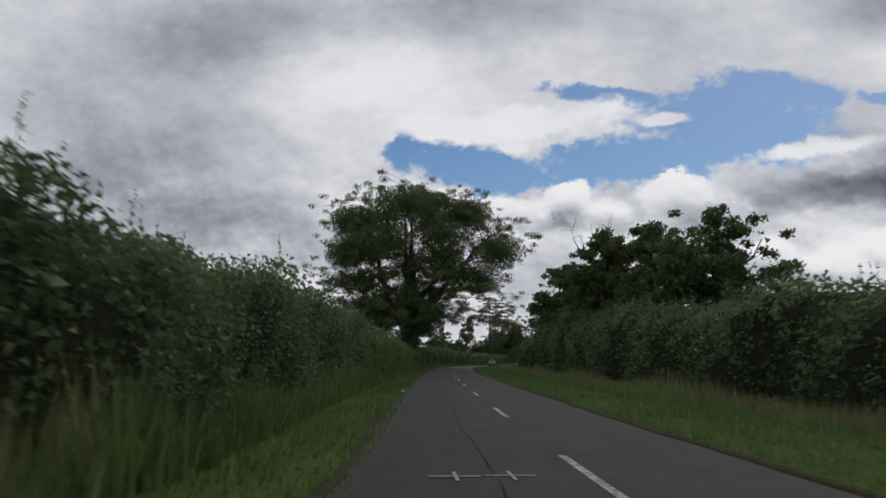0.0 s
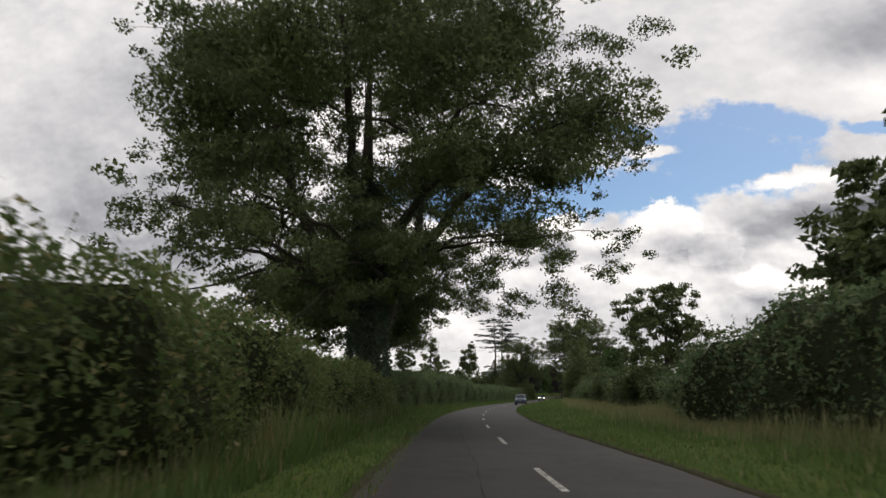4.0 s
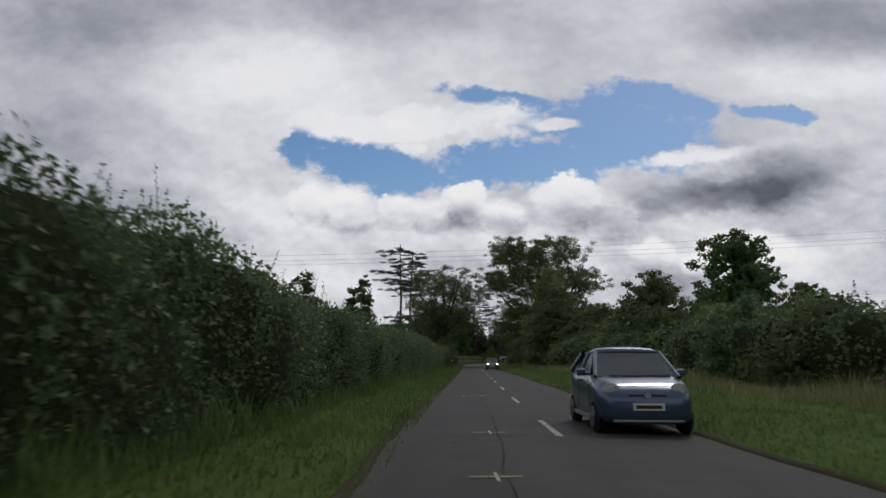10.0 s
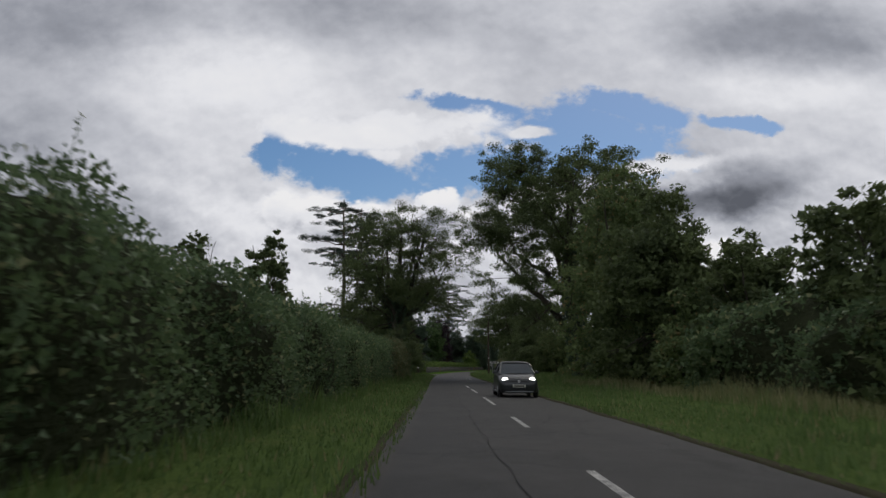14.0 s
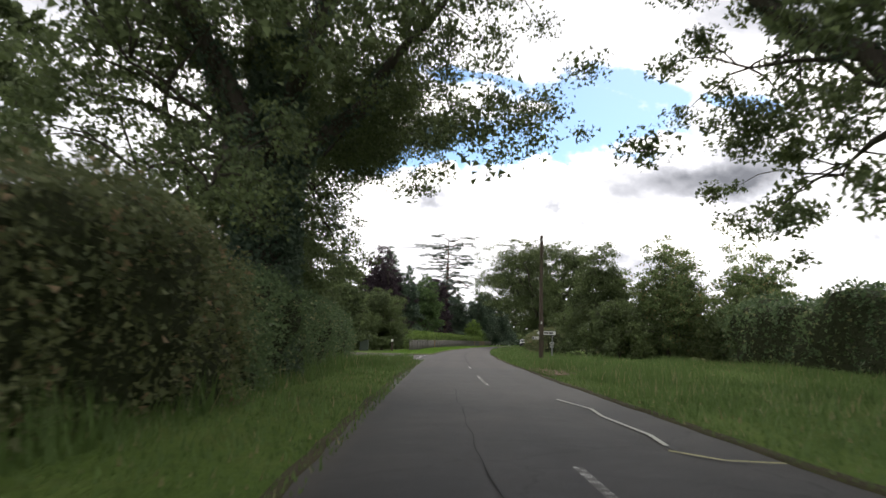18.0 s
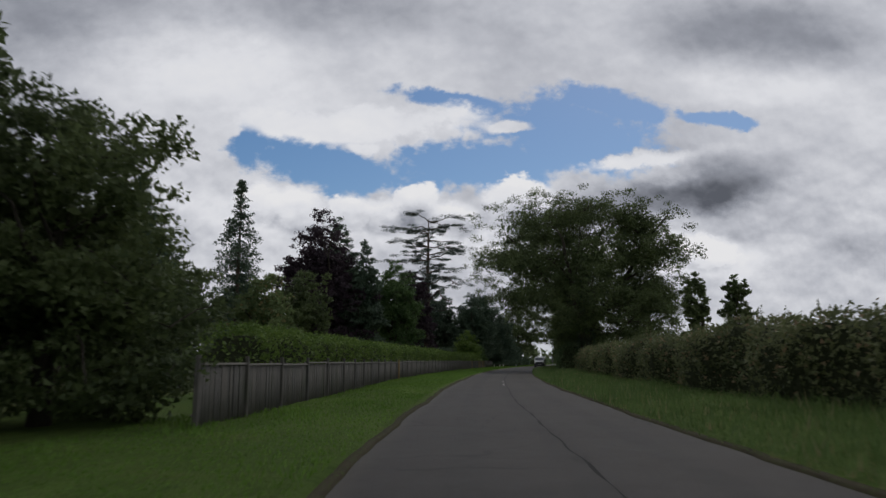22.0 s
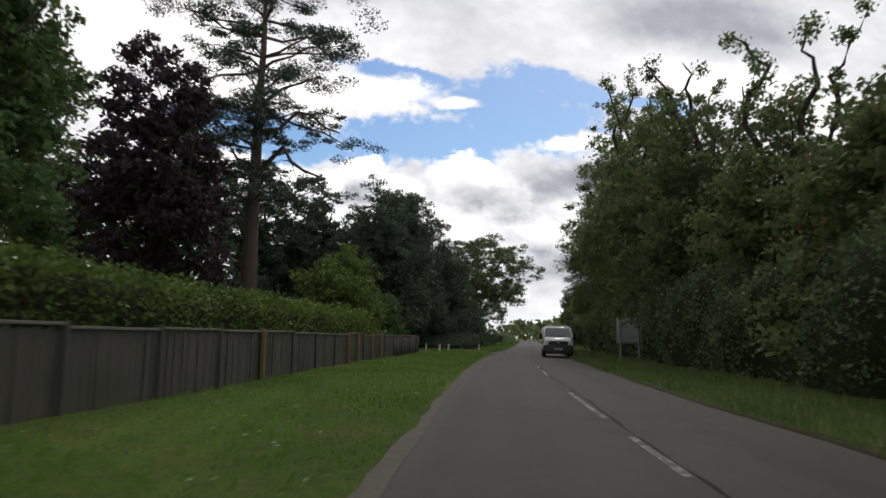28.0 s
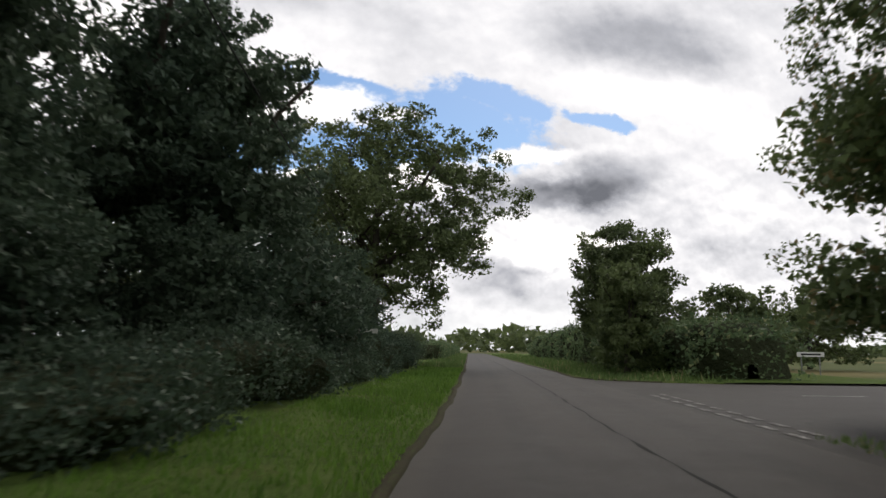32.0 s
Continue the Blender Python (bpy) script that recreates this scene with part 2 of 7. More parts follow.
GRASS = leafy("grass_blades", (0.080, 0.135, 0.041), (0.173, 0.259, 0.087), (0.306, 0.277, 0.147), 0.35)
LAWN = leafy("lawn_blades", (0.094, 0.192, 0.031), (0.206, 0.346, 0.070), None, 0.35)
HAY = leafy("seeding_grass", (0.160, 0.180, 0.075), (0.320, 0.310, 0.160), (0.420, 0.370, 0.220), 0.3)


def bark(name, a, b):
    def build(N):
        g = place(N)
        mp = N.add("ShaderNodeMapping")
        N.put(mp.inputs[0], g)
        mp.inputs["Scale"].default_value = (6.0, 6.0, 1.2)
        n = N.noise(mp.outputs[0], 2.5, 6.0, 0.65)
        moss = N.smooth(N.noise(g, 0.8, 3.0), 0.5, 0.7)
        c = N.mix(n, rgb(*a), rgb(*b))
        c = N.mix(N.math("MULTIPLY", moss, 0.5), c, rgb(0.05, 0.06, 0.03))
        return principled(N, c, 0.9, bump=n, strength=0.8, dist=0.05, spec=0.2)
    return material(name, build)


BARK = bark("oak_bark", (0.030, 0.026, 0.020), (0.105, 0.092, 0.075))
PINEBARK = bark("pine_bark", (0.055, 0.042, 0.034), (0.150, 0.115, 0.090))


# near-black green puts the shade behind a hedge's leaves into the colour
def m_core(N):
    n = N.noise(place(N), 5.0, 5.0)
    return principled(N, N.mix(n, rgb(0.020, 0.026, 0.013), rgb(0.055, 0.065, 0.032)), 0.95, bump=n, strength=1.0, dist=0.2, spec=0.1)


CORE = material("hedge_inner_shade", m_core)


def m_asphalt(N):
    g = place(N)
    fine, mid, big = N.noise(g, 130.0, 3.0), N.noise(g, 2.2, 5.0, 0.6), N.noise(g, 0.16, 3.0)
    a = N.mix(mid, rgb(0.026, 0.026, 0.026), rgb(0.043, 0.042, 0.041))
    b = N.mix(mid, rgb(0.038, 0.033, 0.031), rgb(0.061, 0.053, 0.049))
    sep = N.add("ShaderNodeSeparateXYZ")
    N.put(sep.inputs[0], g)
    far = N.smooth(N.math("MULTIPLY_ADD", mid, 1.2, sep.outputs[1]), 300.0, 301.5)
    c = N.mix(far, a, b)
    c = N.mix(N.math("MULTIPLY", N.smooth(big, 0.45, 0.7), 0.30), c, rgb(0.015, 0.015, 0.016))
    c = N.mix(N.math("MULTIPLY", N.smooth(fine, 0.55, 0.8), 0.35), c, rgb(0.085, 0.082, 0.080))
    grit = N.noise(g, 26.0, 4.0, 0.7)
    c = N.mix(N.math("MULTIPLY", N.smooth(grit, 0.52, 0.72), 0.45), c, rgb(0.075, 0.071, 0.067))
    c = N.mix(N.math("MULTIPLY", N.smooth(grit, 0.46, 0.30), 0.45), c, rgb(0.016, 0.016, 0.016))
    warp = N.add("ShaderNodeVectorMath")
    warp.operation = "MULTIPLY_ADD"
    wn = N.add("ShaderNodeTexNoise")
    N.put(wn.inputs["Vector"], g)
    wn.inputs["Scale"].default_value, wn.inputs["Detail"].default_value = 1.6, 5.0
    N.put(warp.inputs[0], wn.outputs["Color"])
    warp.inputs[1].default_value = (0.9, 0.9, 0.0)
    N.put(warp.inputs[2], g)
    cell = N.add("ShaderNodeTexVoronoi")
    cell.feature = "DISTANCE_TO_EDGE"
    cell.inputs["Scale"].default_value = 0.42
    N.put(cell.inputs["Vector"], warp.outputs[0])
    crack = N.math("MULTIPLY", N.smooth(cell.outputs["Distance"], 0.012, 0.004), N.smooth(N.noise(g, 0.11, 2.0), 0.48, 0.60))
    c = N.mix(N.math("MULTIPLY", crack, 0.8), c, rgb(0.010, 0.010, 0.010))
    uvn = N.add("ShaderNodeUVMap")
    uvn.uv_map = "lanes"
    su = N.add("ShaderNodeSeparateXYZ")
    N.put(su.inputs[0], uvn.outputs[0])
    lane = N.math("ADD", su.outputs[0], N.math("MULTIPLY", N.math("SUBTRACT", N.noise(g, 0.35, 3.0), 0.5), 0.5))
    track = N.math("COSINE", N.math("MULTIPLY", lane, 2 * math.pi / 1.30))
    wear = N.noise(g, 0.9, 4.0, 0.65)
    c = N.mix(N.math("MULTIPLY", N.math("MULTIPLY", N.smooth(track, -0.1, 0.9), wear), 0.55), c, rgb(0.020, 0.020, 0.020))
    rim = N.smooth(N.math("ABSOLUTE", N.math("ADD", lane, N.math("MULTIPLY", N.math("SUBTRACT", grit, 0.5), 0.5))), 2.25, 2.60)
    c = N.mix(N.math("MULTIPLY", rim, 0.55), c, rgb(0.095, 0.085, 0.072))
    patchy = N.smooth(N.noise(g, 0.5, 3.0, 0.5), 0.40, 0.62)
    c = N.mix(N.math("MULTIPLY", patchy, 0.22), c, rgb(0.070, 0.066, 0.062))
    r = N.math("MULTIPLY_ADD", mid, 0.20, 0.64)
    return principled(N, c, r, bump=fine, strength=0.5, dist=0.006, spec=0.32)


ASPHALT = material("worn_asphalt", m_asphalt)


def m_paint(N):
    g = place(N)
    n, f = N.noise(g, 7.0, 6.0, 0.7), N.noise(g, 90.0, 2.0)
    k = N.smooth(N.math("MULTIPLY_ADD", f, 0.5, n), 0.62, 0.86)
    return principled(N, N.mix(k, rgb(0.62, 0.61, 0.58), rgb(0.13, 0.13, 0.125)), 0.6, bump=f, strength=0.2)


PAINT = material("road_paint", m_paint)


def m_oldpaint(N):
    g = place(N)
    n, f = N.noise(g, 5.0, 6.0, 0.75), N.noise(g, 60.0, 2.0)
    k = N.smooth(N.math("MULTIPLY_ADD", f, 0.4, n), 0.58, 0.72)
    return principled(N, N.mix(k, rgb(0.42, 0.41, 0.39), rgb(0.070, 0.064, 0.060)), 0.7)


OLDPAINT = material("worn_road_paint", m_oldpaint)


def plain(name, col, rough=0.6, metal=0.0, vary=0.25, scale=6.0, coat=0.0, bump=0.1):
    def build(N):
        n = N.noise(place(N), scale, 5.0)
        lo = rgb(*[c * (1 - vary) for c in col])
        return principled(N, N.mix(n, lo, rgb(*col)), N.math("MULTIPLY_ADD", n, 0.15, rough), metal, bump=n, strength=bump, dist=0.01, coat=coat)
    return material(name, build)


def m_soil(N):
    g = place(N)
    n, f = N.noise(g, 1.1, 5.0), N.noise(g, 14.0, 5.0)
    c = N.mix(n, rgb(0.095, 0.062, 0.038), rgb(0.21, 0.145, 0.10))
    c = N.mix(N.math("MULTIPLY", N.smooth(f, 0.5, 0.75), 0.5), c, rgb(0.26, 0.20, 0.16))
    return principled(N, c, 0.9, bump=f, strength=0.6, dist=0.03, spec=0.2)


SOIL = material("bare_soil", m_soil)


def m_dirt(N):
    g = place(N)
    n, f = N.noise(g, 1.6, 5.0), N.noise(g, 22.0, 5.0)
    c = N.mix(n, rgb(0.034, 0.032, 0.020), rgb(0.085, 0.070, 0.045))
    c = N.mix(N.smooth(f, 0.5, 0.68), c, rgb(0.075, 0.105, 0.030))
    return principled(N, c, 0.95, bump=f, strength=0.8, dist=0.03, spec=0.15)


DIRT = material("verge_dirt", m_dirt)


def m_turf(N):
    g = place(N)
    mp = N.add("ShaderNodeMapping")
    N.put(mp.inputs[0], g)
    mp.inputs["Scale"].default_value = (1.0, 0.10, 1.0)
    n, f, b, row = N.noise(g, 0.7, 5.0), N.noise(g, 16.0, 5.0), N.noise(g, 0.09, 3.0), N.noise(mp.outputs[0], 1.1, 4.0, 0.6)
    tuft = N.noise(g, 4.0, 4.0, 0.65)
    c = N.mix(f, rgb(0.050, 0.090, 0.020), rgb(0.150, 0.220, 0.052))
    c = N.mix(N.math("MULTIPLY", N.smooth(tuft, 0.50, 0.32), 0.55), c, rgb(0.040, 0.066, 0.018))
    c = N.mix(N.math("MULTIPLY", N.smooth(n, 0.5, 0.75), 0.40), c, rgb(0.19, 0.18, 0.070))
    c = N.mix(N.math("MULTIPLY", N.smooth(row, 0.46, 0.66), 0.45), c, rgb(0.17, 0.24, 0.065))
    c = N.mix(N.math("MULTIPLY", N.smooth(b, 0.45, 0.7), 0.3), c, rgb(0.08, 0.15, 0.03))
    return principled(N, c, 0.95, bump=N.math("ADD", f, tuft), strength=1.0, dist=0.09, spec=0.1)


TURF = material("turf", m_turf)


def m_field(N):
    g = place(N)
    n, b = N.noise(g, 0.25, 5.0), N.noise(g, 0.012, 2.0)
    c = N.mix(n, rgb(0.060, 0.085, 0.025), rgb(0.115, 0.130, 0.045))
    c = N.mix(N.smooth(b, 0.5, 0.56), c, rgb(0.19, 0.165, 0.075))
    return principled(N, c, 0.95, bump=n, strength=0.5, dist=0.1, spec=0.1)


FIELD = material("fields", m_field)
SEAM = plain("tar_seam", (0.021, 0.021, 0.021), 0.9)
POLEWOOD = bark("creosoted_wood", (0.045, 0.034, 0.026), (0.120, 0.095, 0.075))
WIRE = plain("wire", (0.02, 0.02, 0.02), 0.6)
KERB = plain("kerb_concrete", (0.30, 0.27, 0.25), 0.85, vary=0.4)
STEEL = plain("galvanised_steel", (0.33, 0.34, 0.35), 0.5, 0.7)
SIGNBACK = plain("sign_back_grey", (0.42, 0.43, 0.43), 0.55, 0.2)
SIGNWHITE = plain("sign_white", (0.72, 0.72, 0.70), 0.45, vary=0.12)
SIGNBLACK = plain("sign_black", (0.02, 0.02, 0.02), 0.5)
BOLLARDW = plain("bollard_white", (0.70, 0.70, 0.66), 0.6, vary=0.2)


def m_board(N):
    oi = N.add("ShaderNodeObjectInfo").outputs["Random"]
    isl = N.add("ShaderNodeNewGeometry").outputs["Random Per Island"]
    k = N.math("FRACT", N.math("ADD", oi, isl))
    mp = N.add("ShaderNodeMapping")
    N.put(mp.inputs[0], place(N))
    mp.inputs["Scale"].default_value = (9.0, 9.0, 0.9)
    n = N.noise(mp.outputs[0], 3.0, 6.0, 0.7)
    c = N.mix(n, rgb(0.070, 0.066, 0.059), rgb(0.205, 0.192, 0.172))
    c = N.mix(N.math("MULTIPLY", N.smooth(N.noise(place(N), 1.3, 4.0), 0.48, 0.70), 0.45), c, rgb(0.075, 0.090, 0.055))
    c = N.mix(N.math("MULTIPLY", k, 0.55), c, rgb(0.105, 0.104, 0.104))
    return principled(N, c, 0.9, bump=n, strength=0.5, dist=0.01, spec=0.2)


BOARD = material("weathered_boards", m_board)
# rail wood coloured paler than the boards, for light on the top rail
RAILWOOD = plain("lit_pale_rail", (0.30, 0.285, 0.255), 0.85, vary=0.5, scale=3.0)
NEWWOOD = plain("new_timber", (0.36, 0.25, 0.13), 0.75, vary=0.35)


# ---------------------------------------------------------------- the road's line
ROAD = [
    (-200, -12.68),
    (0, -12.68),
    (20, -11.84),
    (40, -11.19),
    (55, -10.96),
    (70, -10.42),
    (85, -9.19),
    (100, -7.33),
    (115, -5.32),
    (130, -3.37),
    (150, -1.17),
    (175, 0.06),
    (205, 0.00),
    (240, -0.43),
    (265, -0.66),
    (285, -0.14),
    (305, 0.58),
    (325, 1.99),
    (345, 4.07),
    (370, 6.24),
    (395, 8.05),
    (420, 9.40),
    (445, 11.08),
    (470, 13.36),
    (495, 14.33),
    (530, 13.19),
    (800, 13.19),
]

_s = np.arange(-200.0, 801.0, 1.0)
_h = np.radians(np.interp(_s, [a for a, b in ROAD], [b for a, b in ROAD]))
_h = np.convolve(np.pad(_h, 10, mode="edge"), np.ones(21) / 21, "valid")
_hm = (_h[1:] + _h[:-1]) / 2
_x = np.concatenate([[0], np.cumsum(np.sin(_hm))])
_y = np.concatenate([[0], np.cumsum(np.cos(_hm))])
_x, _y = _x - _x[200], _y - _y[200]


def line(s, d, z=0.0):
    """World places of points s metres along the road, d metres right of its middle, z up."""
    s, d = np.broadcast_arrays(np.asarray(s, float), np.asarray(d, float))
    h = np.interp(s, _s, _h)
    return np.stack([np.interp(s, _s, _x) + d * np.cos(h), np.interp(s, _s, _y) - d * np.sin(h), np.broadcast_to(np.asarray(z, float), s.shape)], -1)


def heading(s):
    return math.degrees(float(np.interp(s, _s, _h)))


def stand(s, d, z=0.0, turn=0.0):
    """The pose of a thing on the road's line: its y axis along the road, plus a turn to the left."""
    p = line(s, d)
    return pose(float(p[0]), float(p[1]), z, 0, 0, turn - heading(s))


# ---------------------------------------------------------------- mesh helpers
def mesh_of(name, v, f, mat, smooth=False):
    v, f = np.ascontiguousarray(v, dtype=np.float32), np.ascontiguousarray(f, dtype=np.int32)
    me = bpy.data.meshes.new(name)
    m, k = f.shape
    me.vertices.add(len(v))
    me.vertices.foreach_set("co", v.ravel())
    me.loops.add(m * k)
    me.loops.foreach_set("vertex_index", f.ravel())
    me.polygons.add(m)
    me.polygons.foreach_set("loop_start", np.arange(0, m * k, k, dtype=np.int32))
    me.update(calc_edges=True)
    if smooth:
        me.polygons.foreach_set("use_smooth", np.ones(m, dtype=bool))
    me.materials.append(mat)
    return me


def partn(name, v, f, mat, parent=None, label="", smooth=False, kind=""):
    ob = new(name, mesh_of(name, v, f, mat, smooth))
    ob.parent = parent
    return tagged(ob, label, kind=kind)


def part(name, bm, mat, parent=None, label="", smooth=False):
    me = bpy.data.meshes.new(name)
    bm.to_mesh(me)
    bm.free()
    me.materials.append(mat)
    if smooth:
        for p in me.polygons:
            p.use_smooth = True
    ob = new(name, me)
    ob.parent = parent
    return tagged(ob, label)


def thing(name, m, label, category, group="", kind=""):
    e = new(name)
    e.matrix_world = m
    return tagged(e, label, category, group, kind)


class Geo:
    def __init__(self):
        self.v, self.f, self.n = [], [], 0

    def add(self, v, f):
        self.v.append(np.asarray(v, float))
        self.f.append(np.asarray(f, int) + self.n)
        self.n += len(v)

    def out(self):
        return np.concatenate(self.v), np.concatenate(self.f)


def tube(pts, radii, n=7):
    pts, radii = np.asarray(pts, float), np.asarray(radii, float)
    t = np.gradient(pts, axis=0)
    t /= np.linalg.norm(t, axis=1, keepdims=True) + 1e-9
    ref = np.where(np.abs(t[:, 2:3]) > 0.9, np.array([[1.0, 0, 0]]), np.array([[0, 0, 1.0]]))
    a = np.cross(t, ref)
    a /= np.linalg.norm(a, axis=1, keepdims=True) + 1e-9
    b = np.cross(t, a)
    an = np.linspace(0, 2 * math.pi, n, endpoint=False)
    ring = a[:, None] * np.cos(an)[None, :, None] + b[:, None] * np.sin(an)[None, :, None]
    v = (pts[:, None] + ring * radii[:, None, None]).reshape(-1, 3)
    i = np.arange(len(pts) - 1)[:, None] * n
    j = np.arange(n)[None]
    f = np.stack([i + j, i + (j + 1) % n, i + n + (j + 1) % n, i + n + j], -1).reshape(-1, 4)
    return v, f


def leaves(rng, c, size, slim=0.6, flat=1.0, fine=True):
    n = len(c)
    a = rng.normal(size=(n, 3)) * np.array([1, 1, 0.8 * flat])
    a /= np.linalg.norm(a, axis=1, keepdims=True) + 1e-9
    b = np.cross(a, rng.normal(size=(n, 3)) * np.array([flat, flat, 1.0]))
    b /= np.linalg.norm(b, axis=1, keepdims=True) + 1e-9
    k = np.cross(a, b)
    L = size * rng.uniform(0.55, 1.35, (n, 1))
    w = L * slim * rng.uniform(0.7, 1.2, (n, 1))
    fold = k * L * 0.14
    if not fine:
        v = np.stack([c - a * L * 0.55 + fold, c + b * w * 0.65 + a * L * 0.15, c + a * L * 0.4 - b * w * 0.55], 1).reshape(-1, 3)
        return v, np.arange(3 * n).reshape(n, 3)
    v = np.stack([c - a * L * 0.5, c + b * w * 0.5 + fold + a * L * 0.08, c + a * L * 0.5, c - b * w * 0.5 + fold + a * L * 0.08], 1).reshape(-1, 3)
    return v, np.arange(4 * n).reshape(n, 4)


def ball(rng, n, power=2.2):
    d = rng.normal(size=(n, 3))
    d /= np.linalg.norm(d, axis=1, keepdims=True) + 1e-9
    return d * rng.uniform(0, 1, (n, 1)) ** (1 / power)


def bend(rng, p0, p1, sag=0.12, n=6):
    p0, p1 = np.asarray(p0, float), np.asarray(p1, float)
    L = np.linalg.norm(p1 - p0)
    mid = (p0 + p1) / 2 + rng.normal(size=3) * L * sag + np.array([0, 0, L * 0.10])
    t = np.linspace(0, 1, n)[:, None]
    q = (1 - t) ** 2 * p0 + 2 * t * (1 - t) * mid + t * t * p1
    q[1:-1] += rng.normal(size=(n - 2, 3)) * L * 0.025
    return q


def boxv(x0, x1, y0, y1, z0, z1):
    v = np.array([(x, y, z) for z in (z0, z1) for x, y in ((x0, y0), (x1, y0), (x1, y1), (x0, y1))], float)
    f = np.array([(3, 2, 1, 0), (4, 5, 6, 7), (0, 1, 5, 4), (1, 2, 6, 5), (2, 3, 7, 6), (3, 0, 4, 7)])
    return v, f


def bm_box(sx, sy, sz, at=(0, 0, 0), bevel=0.0, seg=2):
    bm = bmesh.new()
    bmesh.ops.create_cube(bm, size=1.0, matrix=Matrix.Translation(at) @ Matrix.Diagonal((sx, sy, sz, 1)))
    if bevel:
        bmesh.ops.bevel(bm, geom=list(bm.edges), offset=bevel, segments=seg, affect="EDGES", profile=0.6)
    return bm


def bm_cyl(r, h, at=(0, 0, 0), n=16, r2=None, axis="z", bevel=0.0):
    bm = bmesh.new()
    rot = {"z": Matrix(), "x": Matrix.Rotation(math.pi / 2, 4, "Y"), "y": Matrix.Rotation(math.pi / 2, 4, "X")}[axis]
    bmesh.ops.create_cone(bm, cap_ends=True, segments=n, radius1=r, radius2=r if r2 is None else r2, depth=h, matrix=Matrix.Translation(at) @ rot)
    if bevel:
        bmesh.ops.bevel(bm, geom=[e for e in bm.edges if len(e.link_faces) == 2 and e.calc_face_angle(0) > 1.0], offset=bevel, segments=2, affect="EDGES")
    return bm


# ---------------------------------------------------------------- ground and road
def strip(s0, s1, ds, zs, step=1.0, wob=None):
    """A sheet along the road: ds and zs across it, or functions of s that give them."""
    s = np.linspace(s0, s1, max(2, int((s1 - s0) / step) + 1))
    cols = []
    for d, z in zip(ds, zs):
        dd = d(s) if callable(d) else np.full_like(s, d)
        zz = z(s) if callable(z) else np.full_like(s, z)
        cols.append(line(s, dd, zz))
    v = np.stack(cols, 1).reshape(-1, 3)
    n = len(ds)
    i = np.arange(len(s) - 1)[:, None] * n
    j = np.arange(n - 1)[None]
    f = np.stack([i + j, i + j + 1, i + n + j + 1, i + n + j], -1).reshape(-1, 4)
    return v, f


def wig(s, seed, amp):
    out = np.zeros_like(s)
    for k in range(5):
        fr = 0.25 * 1.9 ** k
        out = out + np.sin(s * fr + seed * 1.7 + k * 2.1) / 1.35 ** k
    return out * amp * 0.4


# one sheet of fields to the horizon, under everything
rings = np.array([0, 60, 160, 400, 1000, 2200, 4200.0])
an = np.linspace(0, 2 * math.pi, 49)[:-1]
gv = np.concatenate([np.stack([r * np.cos(an), 240 + r * np.sin(an), np.full(48, -0.08 - r * 0.0005)], -1) for r in rings[1:]] + [np.array([[0, 240, -0.08]])])
gf = np.array([(k * 48 + j, (k + 1) * 48 + j, (k + 1) * 48 + (j + 1) % 48, k * 48 + (j + 1) % 48) for k in range(5) for j in range(48)])
gc = np.array([(288, j, (j + 1) % 48, (j + 1) % 48) for j in range(48)])
me = bpy.data.meshes.new("ground")
me.from_pydata(gv.tolist(), [], [tuple(q) for q in gf.tolist()] + [(288, j, (j + 1) % 48) for j in range(48)])
me.materials.append(FIELD)
tagged(new("ground", me), "green and straw coloured fields under hedges and trees", "ground", kind="structure")

LE, RE = -2.68, 2.45
rv, rf = strip(-80, 700, [LE - 0.25, LE, -1.3, 0.0, 1.3, RE, RE + 0.3], [-0.05, -0.01, 0.012, 0.022, 0.012, -0.01, -0.05], 1.0)
road = partn("road", rv, rf, ASPHALT, label="dark grey worn asphalt country road with patched edges", smooth=True, kind="structure")
road["category"] = "road"
lanes = road.data.uv_layers.new(name="lanes")
across = [LE - 0.25, LE, -1.3, 0.0, 1.3, RE, RE + 0.3]
loop_v = np.zeros(len(road.data.loops), dtype=np.int32)
road.data.loops.foreach_get("vertex_index", loop_v)
lanes.data.foreach_set("uv", np.stack([np.array(across)[loop_v % 7], loop_v // 7], -1).astype(np.float32).ravel())


